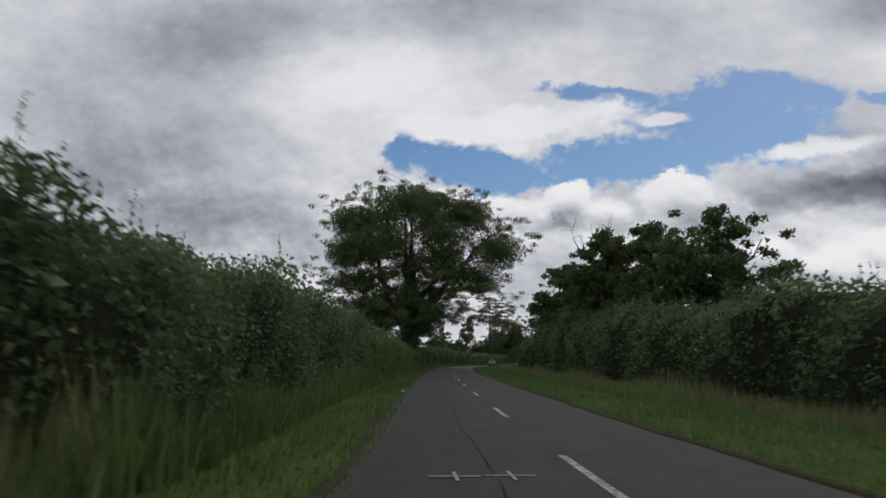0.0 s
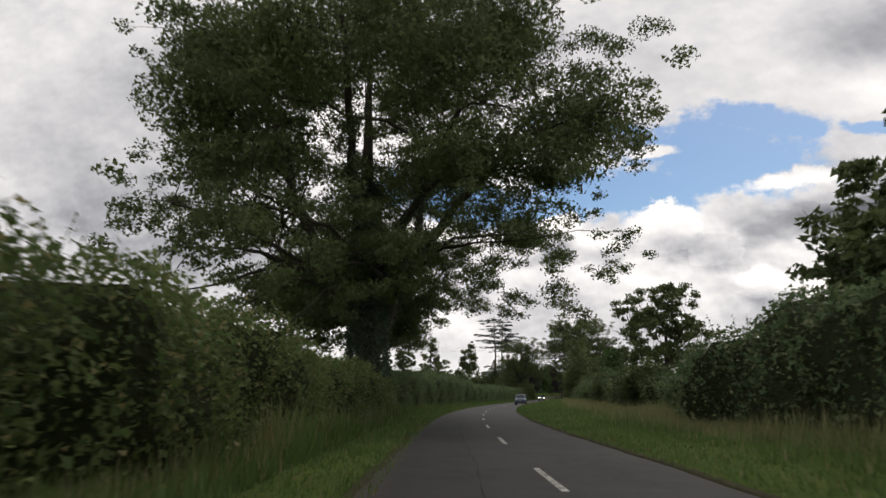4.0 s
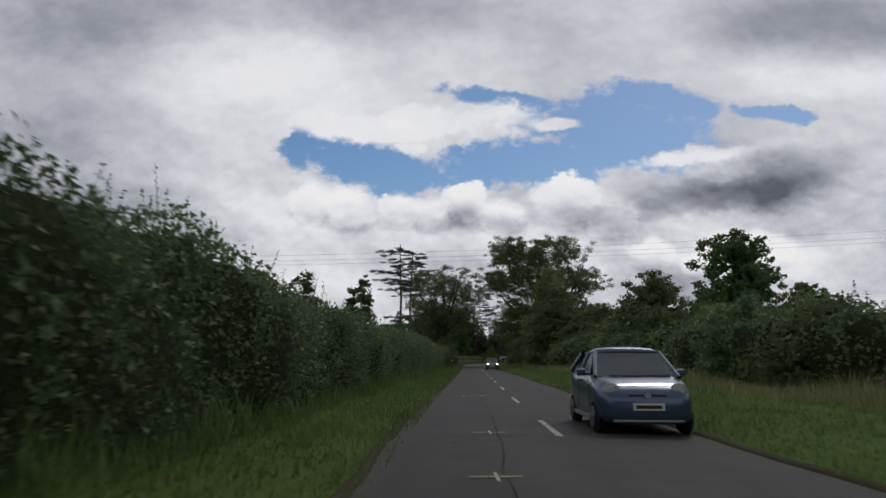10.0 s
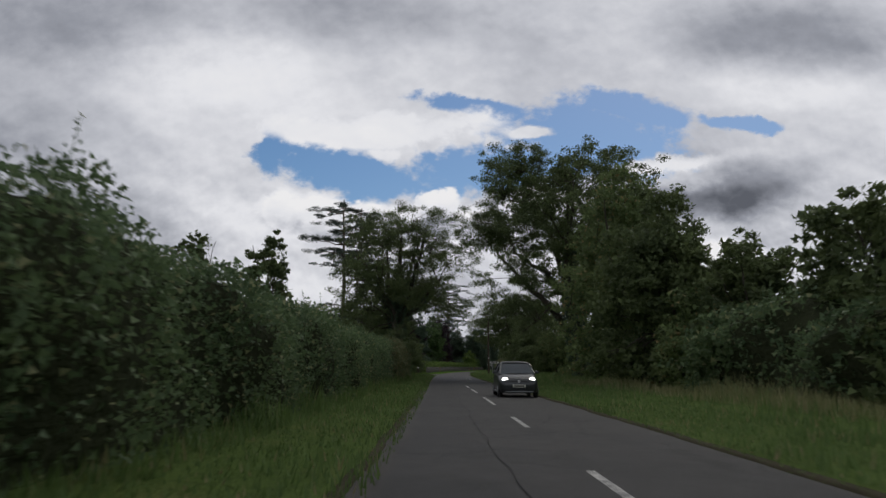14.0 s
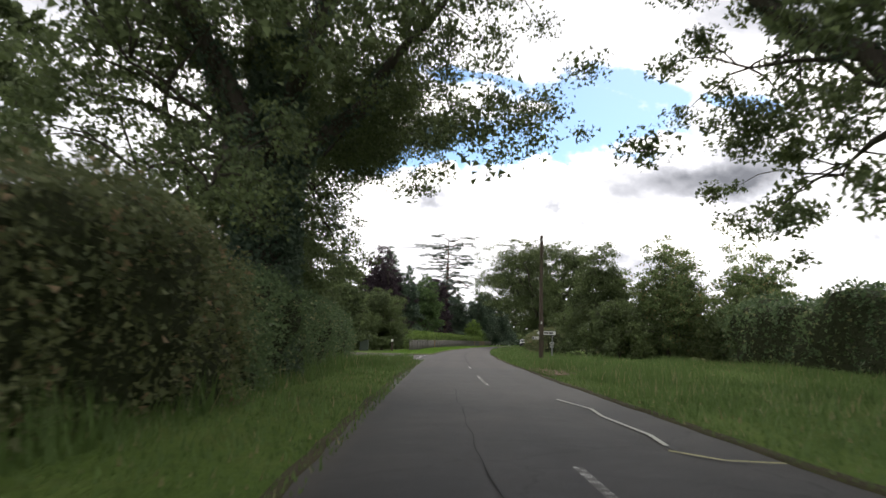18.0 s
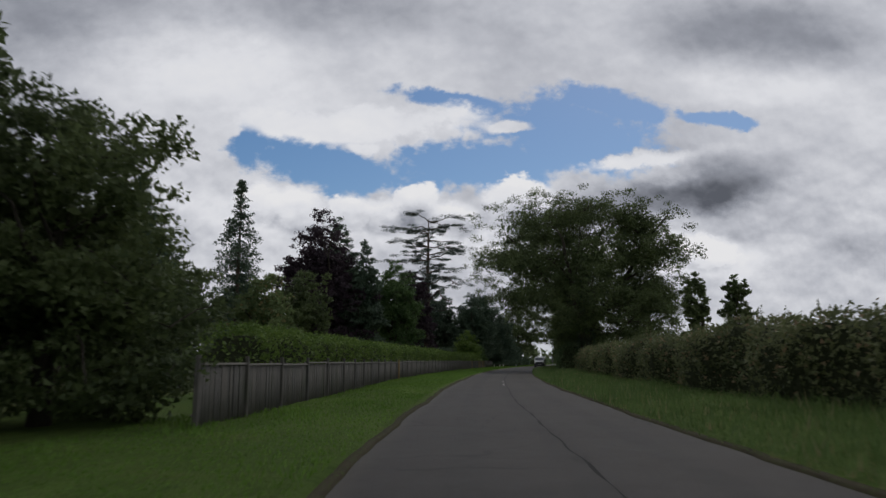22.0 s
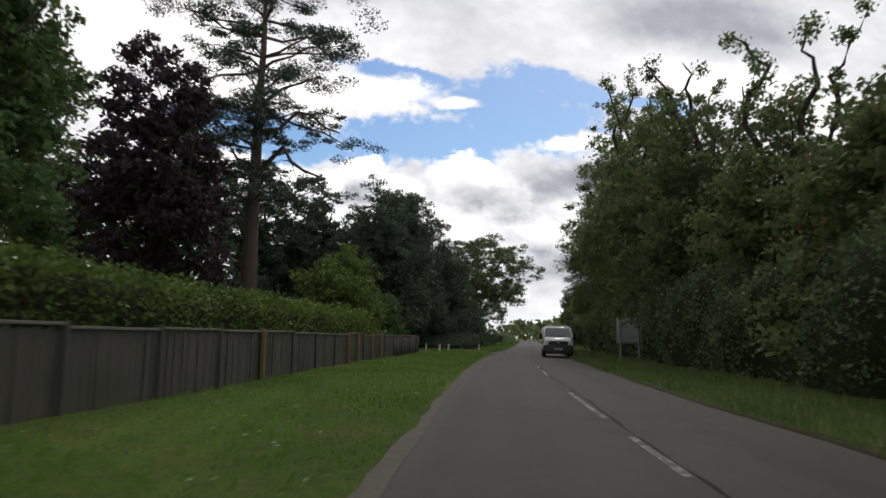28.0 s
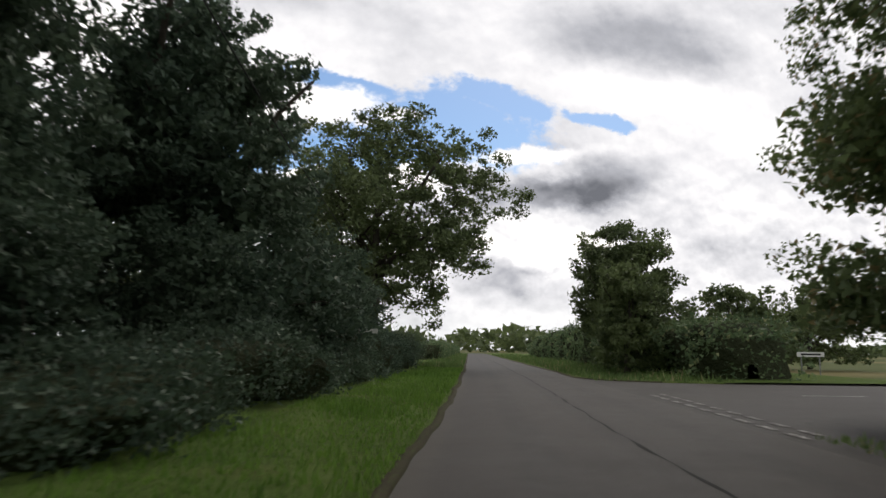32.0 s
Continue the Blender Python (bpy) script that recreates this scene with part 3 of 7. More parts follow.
def verge(name, side, s0, s1, width, round0=0.0, round1=0.0, label="mown grass verge beside the road", bare=None):
    edge = LE if side < 0 else RE

    def inner(s):
        off = np.zeros_like(s)
        for r, e in ((round0, s - s0), (round1, s1 - s)):
            if r:
                q = np.clip(1 - e / r, 0, 1)
                off = np.maximum(off, r * (1 - np.sqrt(np.maximum(0, 1 - q * q))))
        return edge + side * (off + wig(s, 3.1 + side, 0.10))

    fr = [0.0, 0.02, 0.12, 0.35, 0.65, 1.0]
    ds = [lambda s, k=k: inner(s) + side * np.maximum(0.02, width - np.abs(inner(s) - edge)) * k for k in fr]
    zs = [-0.03, 0.035, 0.06, lambda s: 0.08 + wig(s, 1.0, 0.03), lambda s: 0.10 + wig(s, 5.0, 0.04), 0.06]
    if side < 0:
        ds, zs = ds[::-1], zs[::-1]
    v, f = strip(s0, s1, ds, zs, 0.5)
    ob = partn(name, v, f, TURF, label=label, smooth=True, kind="structure")
    ob["category"] = "verge"
    offs = [-0.045, -0.025, 0.02, 0.08, 0.11]
    ds = [lambda s, k=k: inner(s) + side * (k + wig(s, 8.0 + side, 0.04) + wig(s * 3.0, 2.0, 0.03)) for k in offs]
    zs = [-0.02, 0.022, 0.032, 0.042, 0.0]
    if side < 0:
        ds, zs = ds[::-1], zs[::-1]
    v, f = strip(s0 + 0.5, bare or s1 - 0.5, ds, zs, 0.5)
    partn("soil_edge", v, f, DIRT, ob, "strip of bare dark soil along the road edge", smooth=True)
    return ob


verge("verge_west", -1, -80, 316, 8.5, 0, 5.0, "rough grass verge under a hedge")
verge("verge_lawn", -1, 327.2, 481.0, 9.5, 4.0, 3.4, "smooth bright green verge below a board fence", bare=391.5)
verge("verge_west_far", -1, 485.0, 700, 9.0, 2.6, 0, "shaded grass verge below dark trees")
verge("verge_east", 1, -80, 496, 14.0, 0, 6.5, "green verge with pale seeding grass at its back")
verge("verge_east_far", 1, 514, 700, 14.0, 5.0, 0, "green verge beyond a side road")


def patch(name, corners, z, mat, label, category, res=8):
    """A four-cornered sheet in road coordinates."""
    (a, b, c, d) = [np.array(q, float) for q in corners]
    t = np.linspace(0, 1, res + 1)
    g = [[(a * (1 - x) + b * x) * (1 - y) + (d * (1 - x) + c * x) * y for x in t] for y in t]
    g = np.array(g).reshape(-1, 2)
    v = line(g[:, 0], g[:, 1], z)
    n = res + 1
    f = np.array([(j * n + i, j * n + i + 1, (j + 1) * n + i + 1, (j + 1) * n + i) for j in range(res) for i in range(res)])
    ob = partn(name, v, f, mat, label=label, kind="structure")
    ob["category"] = category
    return ob


patch("side_road_west", [(309, -2.6), (332.5, -2.6), (327.0, -60), (316.5, -60)], -0.012, ASPHALT, "grey asphalt side road at a junction", "road")
patch("side_road_east", [(486, 2.4), (522, 2.4), (511.5, 60), (503.5, 60)], -0.012, ASPHALT, "grey asphalt side road leaving at a junction", "road")
patch("driveway", [(475.5, -2.6), (489.0, -2.6), (486.6, -8.5), (479.2, -8.5)], -0.010, SOIL, "bare reddish earth driveway", "driveway")
patch("driveway_back", [(479.2, -8.5), (486.6, -8.5), (486.0, -30), (480.5, -30)], -0.010, SOIL, "bare reddish earth driveway", "driveway")


# ---------------------------------------------------------------- markings on the road
def marking(name, s0, s1, d, w, mat, z=0.0265, label="", skew=0.0):
    v, f = strip(s0, s1, [d - w / 2, d + w / 2], [z, z], 1.0)
    return partn(name, v, f, mat, road, label)


for k in range(30):
    s0 = 6.3 + 9.0 * k - 18.0 + (2.2 if k > 18 else 0.0)
    if s0 < 228:
        marking("centre_dash", s0, s0 + 3.0, 0.0, 0.11, PAINT, label="white centre line dash" if k == 0 else "")
for s0, s1 in ((233.0, 238.7), (243.6, 249.1), (251.8, 256.6)):
    marking("warning_dash", s0, s1, 0.0, 0.11, PAINT)
for s0, s1 in ((274.5, 277.0), (289.5, 295), (301.0, 304), (366, 369), (371, 374.5), (412, 416), (430.5, 433), (435, 440), (447, 450), (453, 455.5)):
    marking("worn_dash", s0, s1, 0.0, 0.10, OLDPAINT)


def seam(name, s0, s1, d, w, seed, amp):
    v, f = strip(s0, s1, [lambda s: d + wig(s, seed, amp) - w / 2 * (1.2 + np.sin(s * 3.1)), lambda s: d + wig(s, seed, amp) + w / 2 * (1.2 + np.sin(s * 2.3))], [0.0235, 0.0235], 0.4)
    return partn(name, v, f, SEAM, road)


seam("lane_seam", -40, 120, -1.05, 0.012, 1.0, 0.10)
seam("lane_seam", 120, 250, -1.0, 0.011, 2.0, 0.12)
seam("lane_seam", 250, 288, -0.95, 0.012, 4.0, 0.10)
seam("middle_seam", 300, 430, 0.10, 0.030, 2.5, 0.06)
seam("middle_seam", 430, 560, 0.10, 0.036, 6.5, 0.06)
EDGING = plain("worn_concrete_edge", (0.185, 0.165, 0.140), 0.9, vary=0.55, scale=5.0, bump=0.4)


def worn(s):
    return np.clip(np.minimum((s - 392.0) / 6.0, (476.0 - s) / 9.0), 0.0, 1.0) * (0.75 + wig(s, 4.0, 0.5))


v, f = strip(392, 476, [lambda s: LE - 0.03 - 0.13 * worn(s), lambda s: LE - 0.02, lambda s: LE + 0.09 * worn(s) + wig(s, 9.0, 0.03)], [0.030, 0.016, -0.002], 0.4)
partn("edge_band", v, f, EDGING, road, "pale worn concrete band along the road edge")
# give-way marks of the two junctions
for k in range(14):
    s0 = 310.0 + k * 1.0
    marking("give_way_dash", s0, s0 + 0.6, -2.95 - 0.02 * k, 0.16, PAINT, 0.0)
for k in range(6):
    s0 = 324.5 + k * 0.95
    marking("give_way_dash", s0, s0 + 0.6, -3.74 + 0.13 * k, 0.16, PAINT, 0.0)
    marking("give_way_dash", s0 + 0.2, s0 + 0.8, -3.30 + 0.13 * k, 0.16, PAINT, 0.0)
v = line([325.0, 325.0, 325.35, 325.35], [-6.5, -8.4, -8.4, -6.5], -0.006)
partn("side_dash", v, np.array([(0, 1, 2, 3)]), PAINT, road)
for k in range(5):
    v = line([323.6, 323.6, 323.75, 323.75], [-4.6 - 1.4 * k, -5.7 - 1.4 * k, -5.7 - 1.4 * k, -4.6 - 1.4 * k], -0.006)
    partn("side_dash", v, np.array([(0, 1, 2, 3)]), PAINT, road)
for k in range(9):
    marking("give_way_dash", 496.5 + k * 1.15, 497.2 + k * 1.15, 2.75 + 0.02 * k, 0.14, OLDPAINT, 0.0)
    marking("give_way_dash", 497.0 + k * 1.15, 497.7 + k * 1.15, 3.15 + 0.02 * k, 0.14, OLDPAINT, 0.0)
v = line([507.0, 507.0, 507.15, 507.15], [7.4, 9.2, 9.2, 7.4], -0.006)
partn("side_dash", v, np.array([(0, 1, 2, 3)]), PAINT, road)


# ---------------------------------------------------------------- growing things
# rings of lobes that make a crown: height, offset, count, lobe width, lobe height, as shares of the crown
DOME = [(0.20, 0.60, 7, 0.36, 0.17), (0.46, 0.56, 7, 0.40, 0.20), (0.72, 0.36, 5, 0.40, 0.19), (0.86, 0.05, 1, 0.40, 0.15)]
ROUND = [(0.25, 0.42, 6, 0.42, 0.22), (0.55, 0.46, 6, 0.46, 0.24), (0.82, 0.15, 2, 0.48, 0.18)]
POINTED = [(0.15, 0.50, 7, 0.42, 0.15), (0.38, 0.42, 6, 0.40, 0.17), (0.60, 0.28, 5, 0.34, 0.16), (0.78, 0.15, 3, 0.26, 0.13), (0.92, 0.02, 1, 0.16, 0.10)]
BUSH = [(0.10, 0.56, 8, 0.42, 0.18), (0.36, 0.52, 8, 0.44, 0.24), (0.66, 0.36, 5, 0.42, 0.22), (0.84, 0.10, 2, 0.40, 0.16)]
TALL = [(0.08, 0.50, 7, 0.42, 0.14), (0.28, 0.54, 8, 0.44, 0.17), (0.50, 0.54, 7, 0.44, 0.17), (0.72, 0.48, 6, 0.44, 0.16), (0.88, 0.25, 4, 0.44, 0.12)]
BROAD = [(0.12, 0.46, 6, 0.34, 0.14), (0.32, 0.60, 8, 0.37, 0.18), (0.55, 0.62, 9, 0.38, 0.19), (0.74, 0.44, 7, 0.42, 0.18), (0.86, 0.10, 2, 0.44, 0.14)]
SKIRT = [(0.10, 0.40, 7, 0.30, 0.10), (0.20, 0.62, 11, 0.32, 0.13), (0.37, 0.62, 9, 0.37, 0.18), (0.57, 0.62, 9, 0.38, 0.19), (0.75, 0.44, 7, 0.42, 0.18), (0.86, 0.10, 2, 0.44, 0.14)]
UMBRELLA = [(0.08, 0.66, 6, 0.24, 0.12), (0.30, 0.62, 5, 0.30, 0.13), (0.55, 0.62, 7, 0.38, 0.17), (0.78, 0.42, 6, 0.38, 0.17), (0.90, 0.05, 1, 0.40, 0.12)]


def crooked(rng, p0, p1, n=8, kink=0.07, rise=0.08):
    """A bent line from p0 to p1 with small elbows, as old limbs have."""
    p0, p1 = np.asarray(p0, float), np.asarray(p1, float)
    L = np.linalg.norm(p1 - p0)
    t = np.linspace(0, 1, n)[:, None]
    q = p0 + (p1 - p0) * t + np.array([0, 0, L * rise]) * np.sin(t * math.pi)
    w = np.cumsum(rng.normal(size=(n, 3)), 0) * L * kink / math.sqrt(n)
    return q + (w - w[:1]) * (1 - t) + (w - w[-1:]) * t * (1 - t)


def spray_noise(p, seed):
    """A smooth field that opens gaps between the clumps of a crown."""
    a = np.sin(p[:, 0] * 0.83 + seed) * np.sin(p[:, 1] * 0.71 + seed * 1.3) + np.sin(p[:, 2] * 0.97 + seed * 0.7 + p[:, 0] * 0.31)
    return a + 0.8 * np.sin(p[:, 0] * 1.9 + p[:, 2] * 1.3 + seed * 2.1) * np.sin(p[:, 1] * 1.7 - p[:, 2] * 0.9)


def tree(name, label, s, d, h, spread, base, seed, mat, n=18000, leaf=0.32, clumps=110, trunk=0.4, rings=None, ivy=0, squash=1.0, rc=None, limbs=34, category="tree", fill=0.35, core=1.2, lean=(0, 0), dead=0, barkmat=None, deep_from=0.05, deep_leaf=1.4, dark=0.10, low=(), open_=0.14, fine=False, antlers=0):
    """A broad tree: forked trunk, crooked limbs, and leaves in close sprays that build up lobes with gaps between."""
    rng = np.random.default_rng(seed)
    root = thing(name, stand(s, d), label, category)
    barkmat = barkmat or BARK
    half, H = (h - base) / 2, h - base
    top = np.array([lean[0], lean[1], 0.0])
    D, lobes = [], []
    total = sum(q[2] * (q[3] * q[3] * q[4]) ** 0.6 for q in (rings or DOME))
    for fz, fo, count, fr, fh in (rings or DOME):
        turn = rng.uniform(0, 6.28)
        for k in range(count):
            an_ = turn + 6.283 * (k + rng.uniform(-0.3, 0.3)) / count
            off = spread * fo * rng.uniform(0.80, 1.14)
            cz = base + H * (fz + rng.uniform(-0.05, 0.05))
            ctr = np.array([math.cos(an_) * off, math.sin(an_) * off * squash, cz]) + top * (0.4 + 0.6 * fz)
            size = np.array([spread * fr, spread * fr * squash, H * fh]) * rng.uniform(0.78, 1.12)
            m = max(6, int(clumps * 2.6 * (fr * fr * fh) ** 0.6 / total))
            lobes.append((ctr, size, m))
            D.append(ctr + ball(rng, max(6, int(n * dark * 0.4 * m / clumps)), 1.6) * size * 0.55)
    for x, y, z, wide, tall in low:
        lobes.append((np.array([x, y, z]), np.array([wide, wide, tall]), max(30, int(wide * wide * 7))))
    C, owner = [], []
    for i, (ctr, size, m) in enumerate(lobes):
        v = rng.normal(size=(m, 3))
        v[:, 2] += 0.35
        v /= np.linalg.norm(v, axis=1, keepdims=True) + 1e-9
        C.append(ctr + v * size * np.where(rng.uniform(size=m) < 0.72, rng.uniform(0.70, 1.04, m), rng.uniform(0.15, 0.7, m))[:, None])
        owner.append(np.full(m, i))
    c, owner = np.concatenate(C), np.concatenate(owner)
    ni = int(len(c) * fill * 0.6)
    c = np.concatenate([c, ball(rng, ni, 2.5) * np.array([spread, spread * squash, H / 2]) * 0.55 + np.array([0, 0, base + H * 0.48]) + top * 0.6])
    owner = np.concatenate([owner, np.full(ni, -1)])
    c[:, 2] = np.clip(c[:, 2], base * 0.8 + 0.25, h - 0.25)
    fld = spray_noise(c * 6.0 / (3.0 + 0.22 * spread), seed)
    keep = fld > np.quantile(fld, open_)
    keep &= (np.abs(c[:, 0] + d) > 4.6) | (c[:, 2] > 6.6)
    c, owner = c[keep], owner[keep]
    # no spray stands alone in the air
    near = np.array([(np.linalg.norm(c - q, axis=1) < 0.13 * spread + 0.9).sum() for q in c])
    c, owner = c[near > 3], owner[near > 3]
    rr = (rc or (0.036 * spread + 0.42)) * 0.80 * rng.uniform(0.6, 1.3, len(c))
    close = (np.abs(c[:, 0] + d) < 10.0) & (n > 60000)
    per = np.where(close, 1.7, 0.8) * (rr / rr.mean()) ** 2
    per = np.maximum(10, n * (1 - dark * 0.4) / per.sum() * per).astype(int)
    idx = np.repeat(np.arange(len(c)), per)
    pts = c[idx] + ball(rng, len(idx), 1.5) * (rr[idx, None] * np.array([1.3, 1.3, 0.78]))
    size = leaf * np.where(close, 0.80, 1.12)[idx] * np.where(owner < 0, core, 1.0)[idx]
    deep = np.concatenate(D)
    deep = deep[(deep[:, 2] > base + H * deep_from) & (deep[:, 2] < h - 0.4)]
    pts = np.concatenate([pts, deep])
    size = np.concatenate([size, np.full(len(deep), min(0.5, leaf * deep_leaf))])
    ok = (np.abs(pts[:, 0] + d) > 3.9) | (pts[:, 2] > 6.0)
    pts, size = pts[ok], size[ok]
    # crooked leafy boughs that stand clear of the crown
    horns, own = [], np.random.default_rng(seed + 900)
    for k in range(antlers):
        a = 6.283 * (k + own.uniform(-0.3, 0.3)) / antlers
        st = np.array([math.cos(a) * spread * 0.25, math.sin(a) * spread * 0.25, h - half * 0.5])
        e = np.array([math.cos(a) * spread * own.uniform(0.4, 0.75), math.sin(a) * spread * own.uniform(0.4, 0.75), h + own.uniform(0.6, 2.4)])
        b = crooked(own, st, e, 10, 0.20)
        horns.append(b)
        for q in b[4:][own.uniform(size=len(b) - 4) < 0.75]:
            m = int(own.integers(50, 150))
            pts = np.concatenate([pts, q + own.normal(size=3) * 0.22 + ball(own, m, 1.6) * own.uniform(0.3, 0.65)])
            size = np.concatenate([size, np.full(m, leaf * 0.85)])
    v, f = leaves(rng, pts, size[:, None], 0.66, fine=fine)
    partn("crown", v, f, mat, root)
    # trunk with flare
    zt = np.array([-0.15, 0.15, 0.5, 1.2, 2.2, base + 0.18 * half * 2, base + half * 0.9, base + half * 1.5])
    zt = np.maximum.accumulate(zt + np.arange(8) * 0.02)
    rt = trunk * np.array([1.55, 1.3, 1.12, 1.0, 0.95, 0.80, 0.42, 0.12])
    px = np.cumsum(rng.normal(size=(8, 2)) * trunk * 0.22, 0) * np.linspace(0, 1, 8)[:, None]
    tp = np.column_stack([px + np.linspace(0, 1, 8)[:, None] * np.array(lean) * 0.7, zt])
    v, f = tube(tp, rt, 12)
    v = v + rng.normal(size=v.shape) * trunk * 0.035
    partn("trunk", v, f, barkmat, root, smooth=True)
    # main limbs fork from the trunk, lesser ones from them, twigs from those
    g = Geo()
    for b in horns:
        g.add(*tube(b, np.linspace(0.13, 0.03, len(b)), 6))
    boughs = []
    nodes, girth = [tp[5:]], [rt[5:]]
    forks = 7 if spread > 9 else 5 if spread > 5 else 3
    for k in range(forks):
        an_ = 6.283 * (k + rng.uniform(-0.25, 0.25)) / forks
        z0 = max(1.6, base * 0.9) + H * rng.uniform(0.02, 0.26)
        p0 = np.array([np.interp(z0, tp[:, 2], tp[:, 0]), np.interp(z0, tp[:, 2], tp[:, 1]), z0])
        far = spread * rng.uniform(0.42, 0.66)
        p1 = np.array([math.cos(an_) * far, math.sin(an_) * far * squash, base + H * rng.uniform(0.42, 0.80)]) + top * 0.7
        if abs((p0[0] + p1[0]) / 2 + d) < 4.0 and p1[2] < 9.0:
            continue
        b = crooked(rng, p0, p1, 10, 0.09, 0.05)
        r = np.interp(z0, tp[:, 2], rt) * np.linspace(0.55, 0.16, 10)
        g.add(*tube(b, r, 8))
        boughs.append((b, r))
        nodes.append(b[2:])
        girth.append(r[2:])
    nodes, girth = np.concatenate(nodes), np.concatenate(girth)
    twig = min(1.0, limbs * 2.0 / len(c))
    for i, (ctr, size, m) in enumerate(lobes):
        if (ctr[0] + d) * np.sign(d) < 5.0 and ctr[2] < 10.5:
            continue
        hang = 2.5 if i >= len(lobes) - len(low) else -2.5
        gap = np.linalg.norm(nodes - ctr, axis=1) + 1.5 * np.maximum(0, np.sign(hang) * (ctr[2] + hang - nodes[:, 2]))
        j = int(np.argmin(gap))
        r0 = min(girth[j] * 0.62, 0.025 + 0.010 * np.linalg.norm(nodes[j] - ctr) + trunk * 0.05)
        b = crooked(rng, nodes[j], ctr + rng.normal(size=3) * size * 0.25, 8, 0.09)
        r = np.linspace(r0, max(0.014, r0 * 0.28), 8)
        g.add(*tube(b, r, 6))
        for q in c[owner == i]:
            if rng.uniform() < twig:
                st = b[2:][int(np.argmin(np.linalg.norm(b[2:] - q, axis=1)))]
                g.add(*tube(crooked(rng, st, q, 5, 0.12), np.linspace(min(r0 * 0.45, 0.05), 0.010, 5), 3))
    for _ in range(dead):
        st = np.array([*(rng.normal(size=2) * spread * 0.35), h - half * 0.6]) + top
        e = st + np.array([*(rng.normal(size=2) * spread * 0.22), half * rng.uniform(0.30, 0.52)])
        b = bend(rng, st, e, 0.1, 6)
        v, f = tube(b, np.linspace(0.07, 0.012, 6), 5)
        g.add(v, f)
        for _ in range(5):
            q = b[rng.integers(2, 6)]
            v, f = tube(bend(rng, q, q + rng.normal(size=3) * np.array([0.6, 0.6, 0.5]) + np.array([0, 0, 0.5]), 0.15, 4), np.linspace(0.022, 0.006, 4), 4)
            g.add(v, f)
    if g.n:
        partn("limb_frame", *g.out(), barkmat, root, smooth=True, kind="stuff")
    if ivy:
        z = rng.uniform(0, 1, ivy) ** 0.8 * (base + half * 0.9)
        a = rng.uniform(0, 2 * math.pi, ivy)
        rad = np.interp(z, tp[:, 2], rt) * rng.uniform(1.0, 1.45, ivy) + rng.uniform(0.06, 0.30, ivy)
        cx = np.stack([np.interp(z, tp[:, 2], tp[:, 0]) + rad * np.cos(a), np.interp(z, tp[:, 2], tp[:, 1]) + rad * np.sin(a), z], -1)
        for b, r in boughs:
            m = ivy // 14
            u = rng.uniform(0, 1, m) ** 1.5 * 5.5
            i = u.astype(int)
            q = b[i] + (b[i + 1] - b[i]) * (u - i)[:, None]
            cx = np.concatenate([cx, q + ball(rng, m, 6.0) * (np.interp(u, np.arange(10), r) * 1.25 + 0.10)[:, None]])
        v, f = leaves(rng, cx, 0.13, 0.9, fine=False)
        partn("ivy", v, f, YEW, root, "dark ivy round the trunk")
    return root


def conifer(name, label, s, d, h, spread, seed, mat, n=12000, base=0.6, droop=0.35, leaf=0.3, trunk=0.35, power=1.0, category="tree", dens=1.0):
    """A pointed evergreen: whorls of drooping boughs on one stem."""
    rng = np.random.default_rng(seed)
    root = thing(name, stand(s, d), label, category)
    levels = int((h - base) / 0.6)
    C, R, g = [], [], Geo()
    for k in range(levels):
        z = base + (h - base) * (k + rng.uniform(0.0, 0.9)) / levels
        r = spread * (1 - (z - base) / (h - base)) ** power * rng.uniform(0.72, 1.12) + 0.15
        nb = max(4, int(4 + r * 1.2 * dens))
        for b in range(nb):
            a = rng.uniform(0, 2 * math.pi)
            rl = r * rng.uniform(0.75, 1.1)
            for t in np.linspace(0.25, 1.0, max(2, int(rl / 0.7) + 1)):
                C.append((math.cos(a) * rl * t, math.sin(a) * rl * t, z - droop * rl * t * t + rng.normal() * 0.12))
                R.append(0.34 + 0.14 * rl * (1.1 - 0.4 * t))
            e = np.array([math.cos(a) * rl, math.sin(a) * rl, z - droop * rl])
            if b < 3:
                g.add(*tube(bend(rng, (0, 0, z), e, 0.03, 4), np.linspace(0.05, 0.012, 4), 4))
    C, R = np.array(C), np.array(R)
    per = max(6, int(n / len(C)))
    pts = (C[:, None] + ball(rng, len(C) * per, 2.4).reshape(len(C), per, 3) * (R[:, None, None] * np.array([1.1, 1.1, 0.55]))).reshape(-1, 3)
    v, f = leaves(rng, pts, leaf, 0.45, fine=False)
    partn("crown", v, f, mat, root)
    zt = np.linspace(-0.1, h - 0.2, 9)
    v, f = tube(np.column_stack([rng.normal(size=9) * 0.03, rng.normal(size=9) * 0.03, zt]), np.linspace(trunk, 0.03, 9), 10)
    partn("trunk", v, f, PINEBARK, root, smooth=True)
    partn("bough_frame", *g.out(), PINEBARK, root, smooth=True, kind="stuff")
    return root


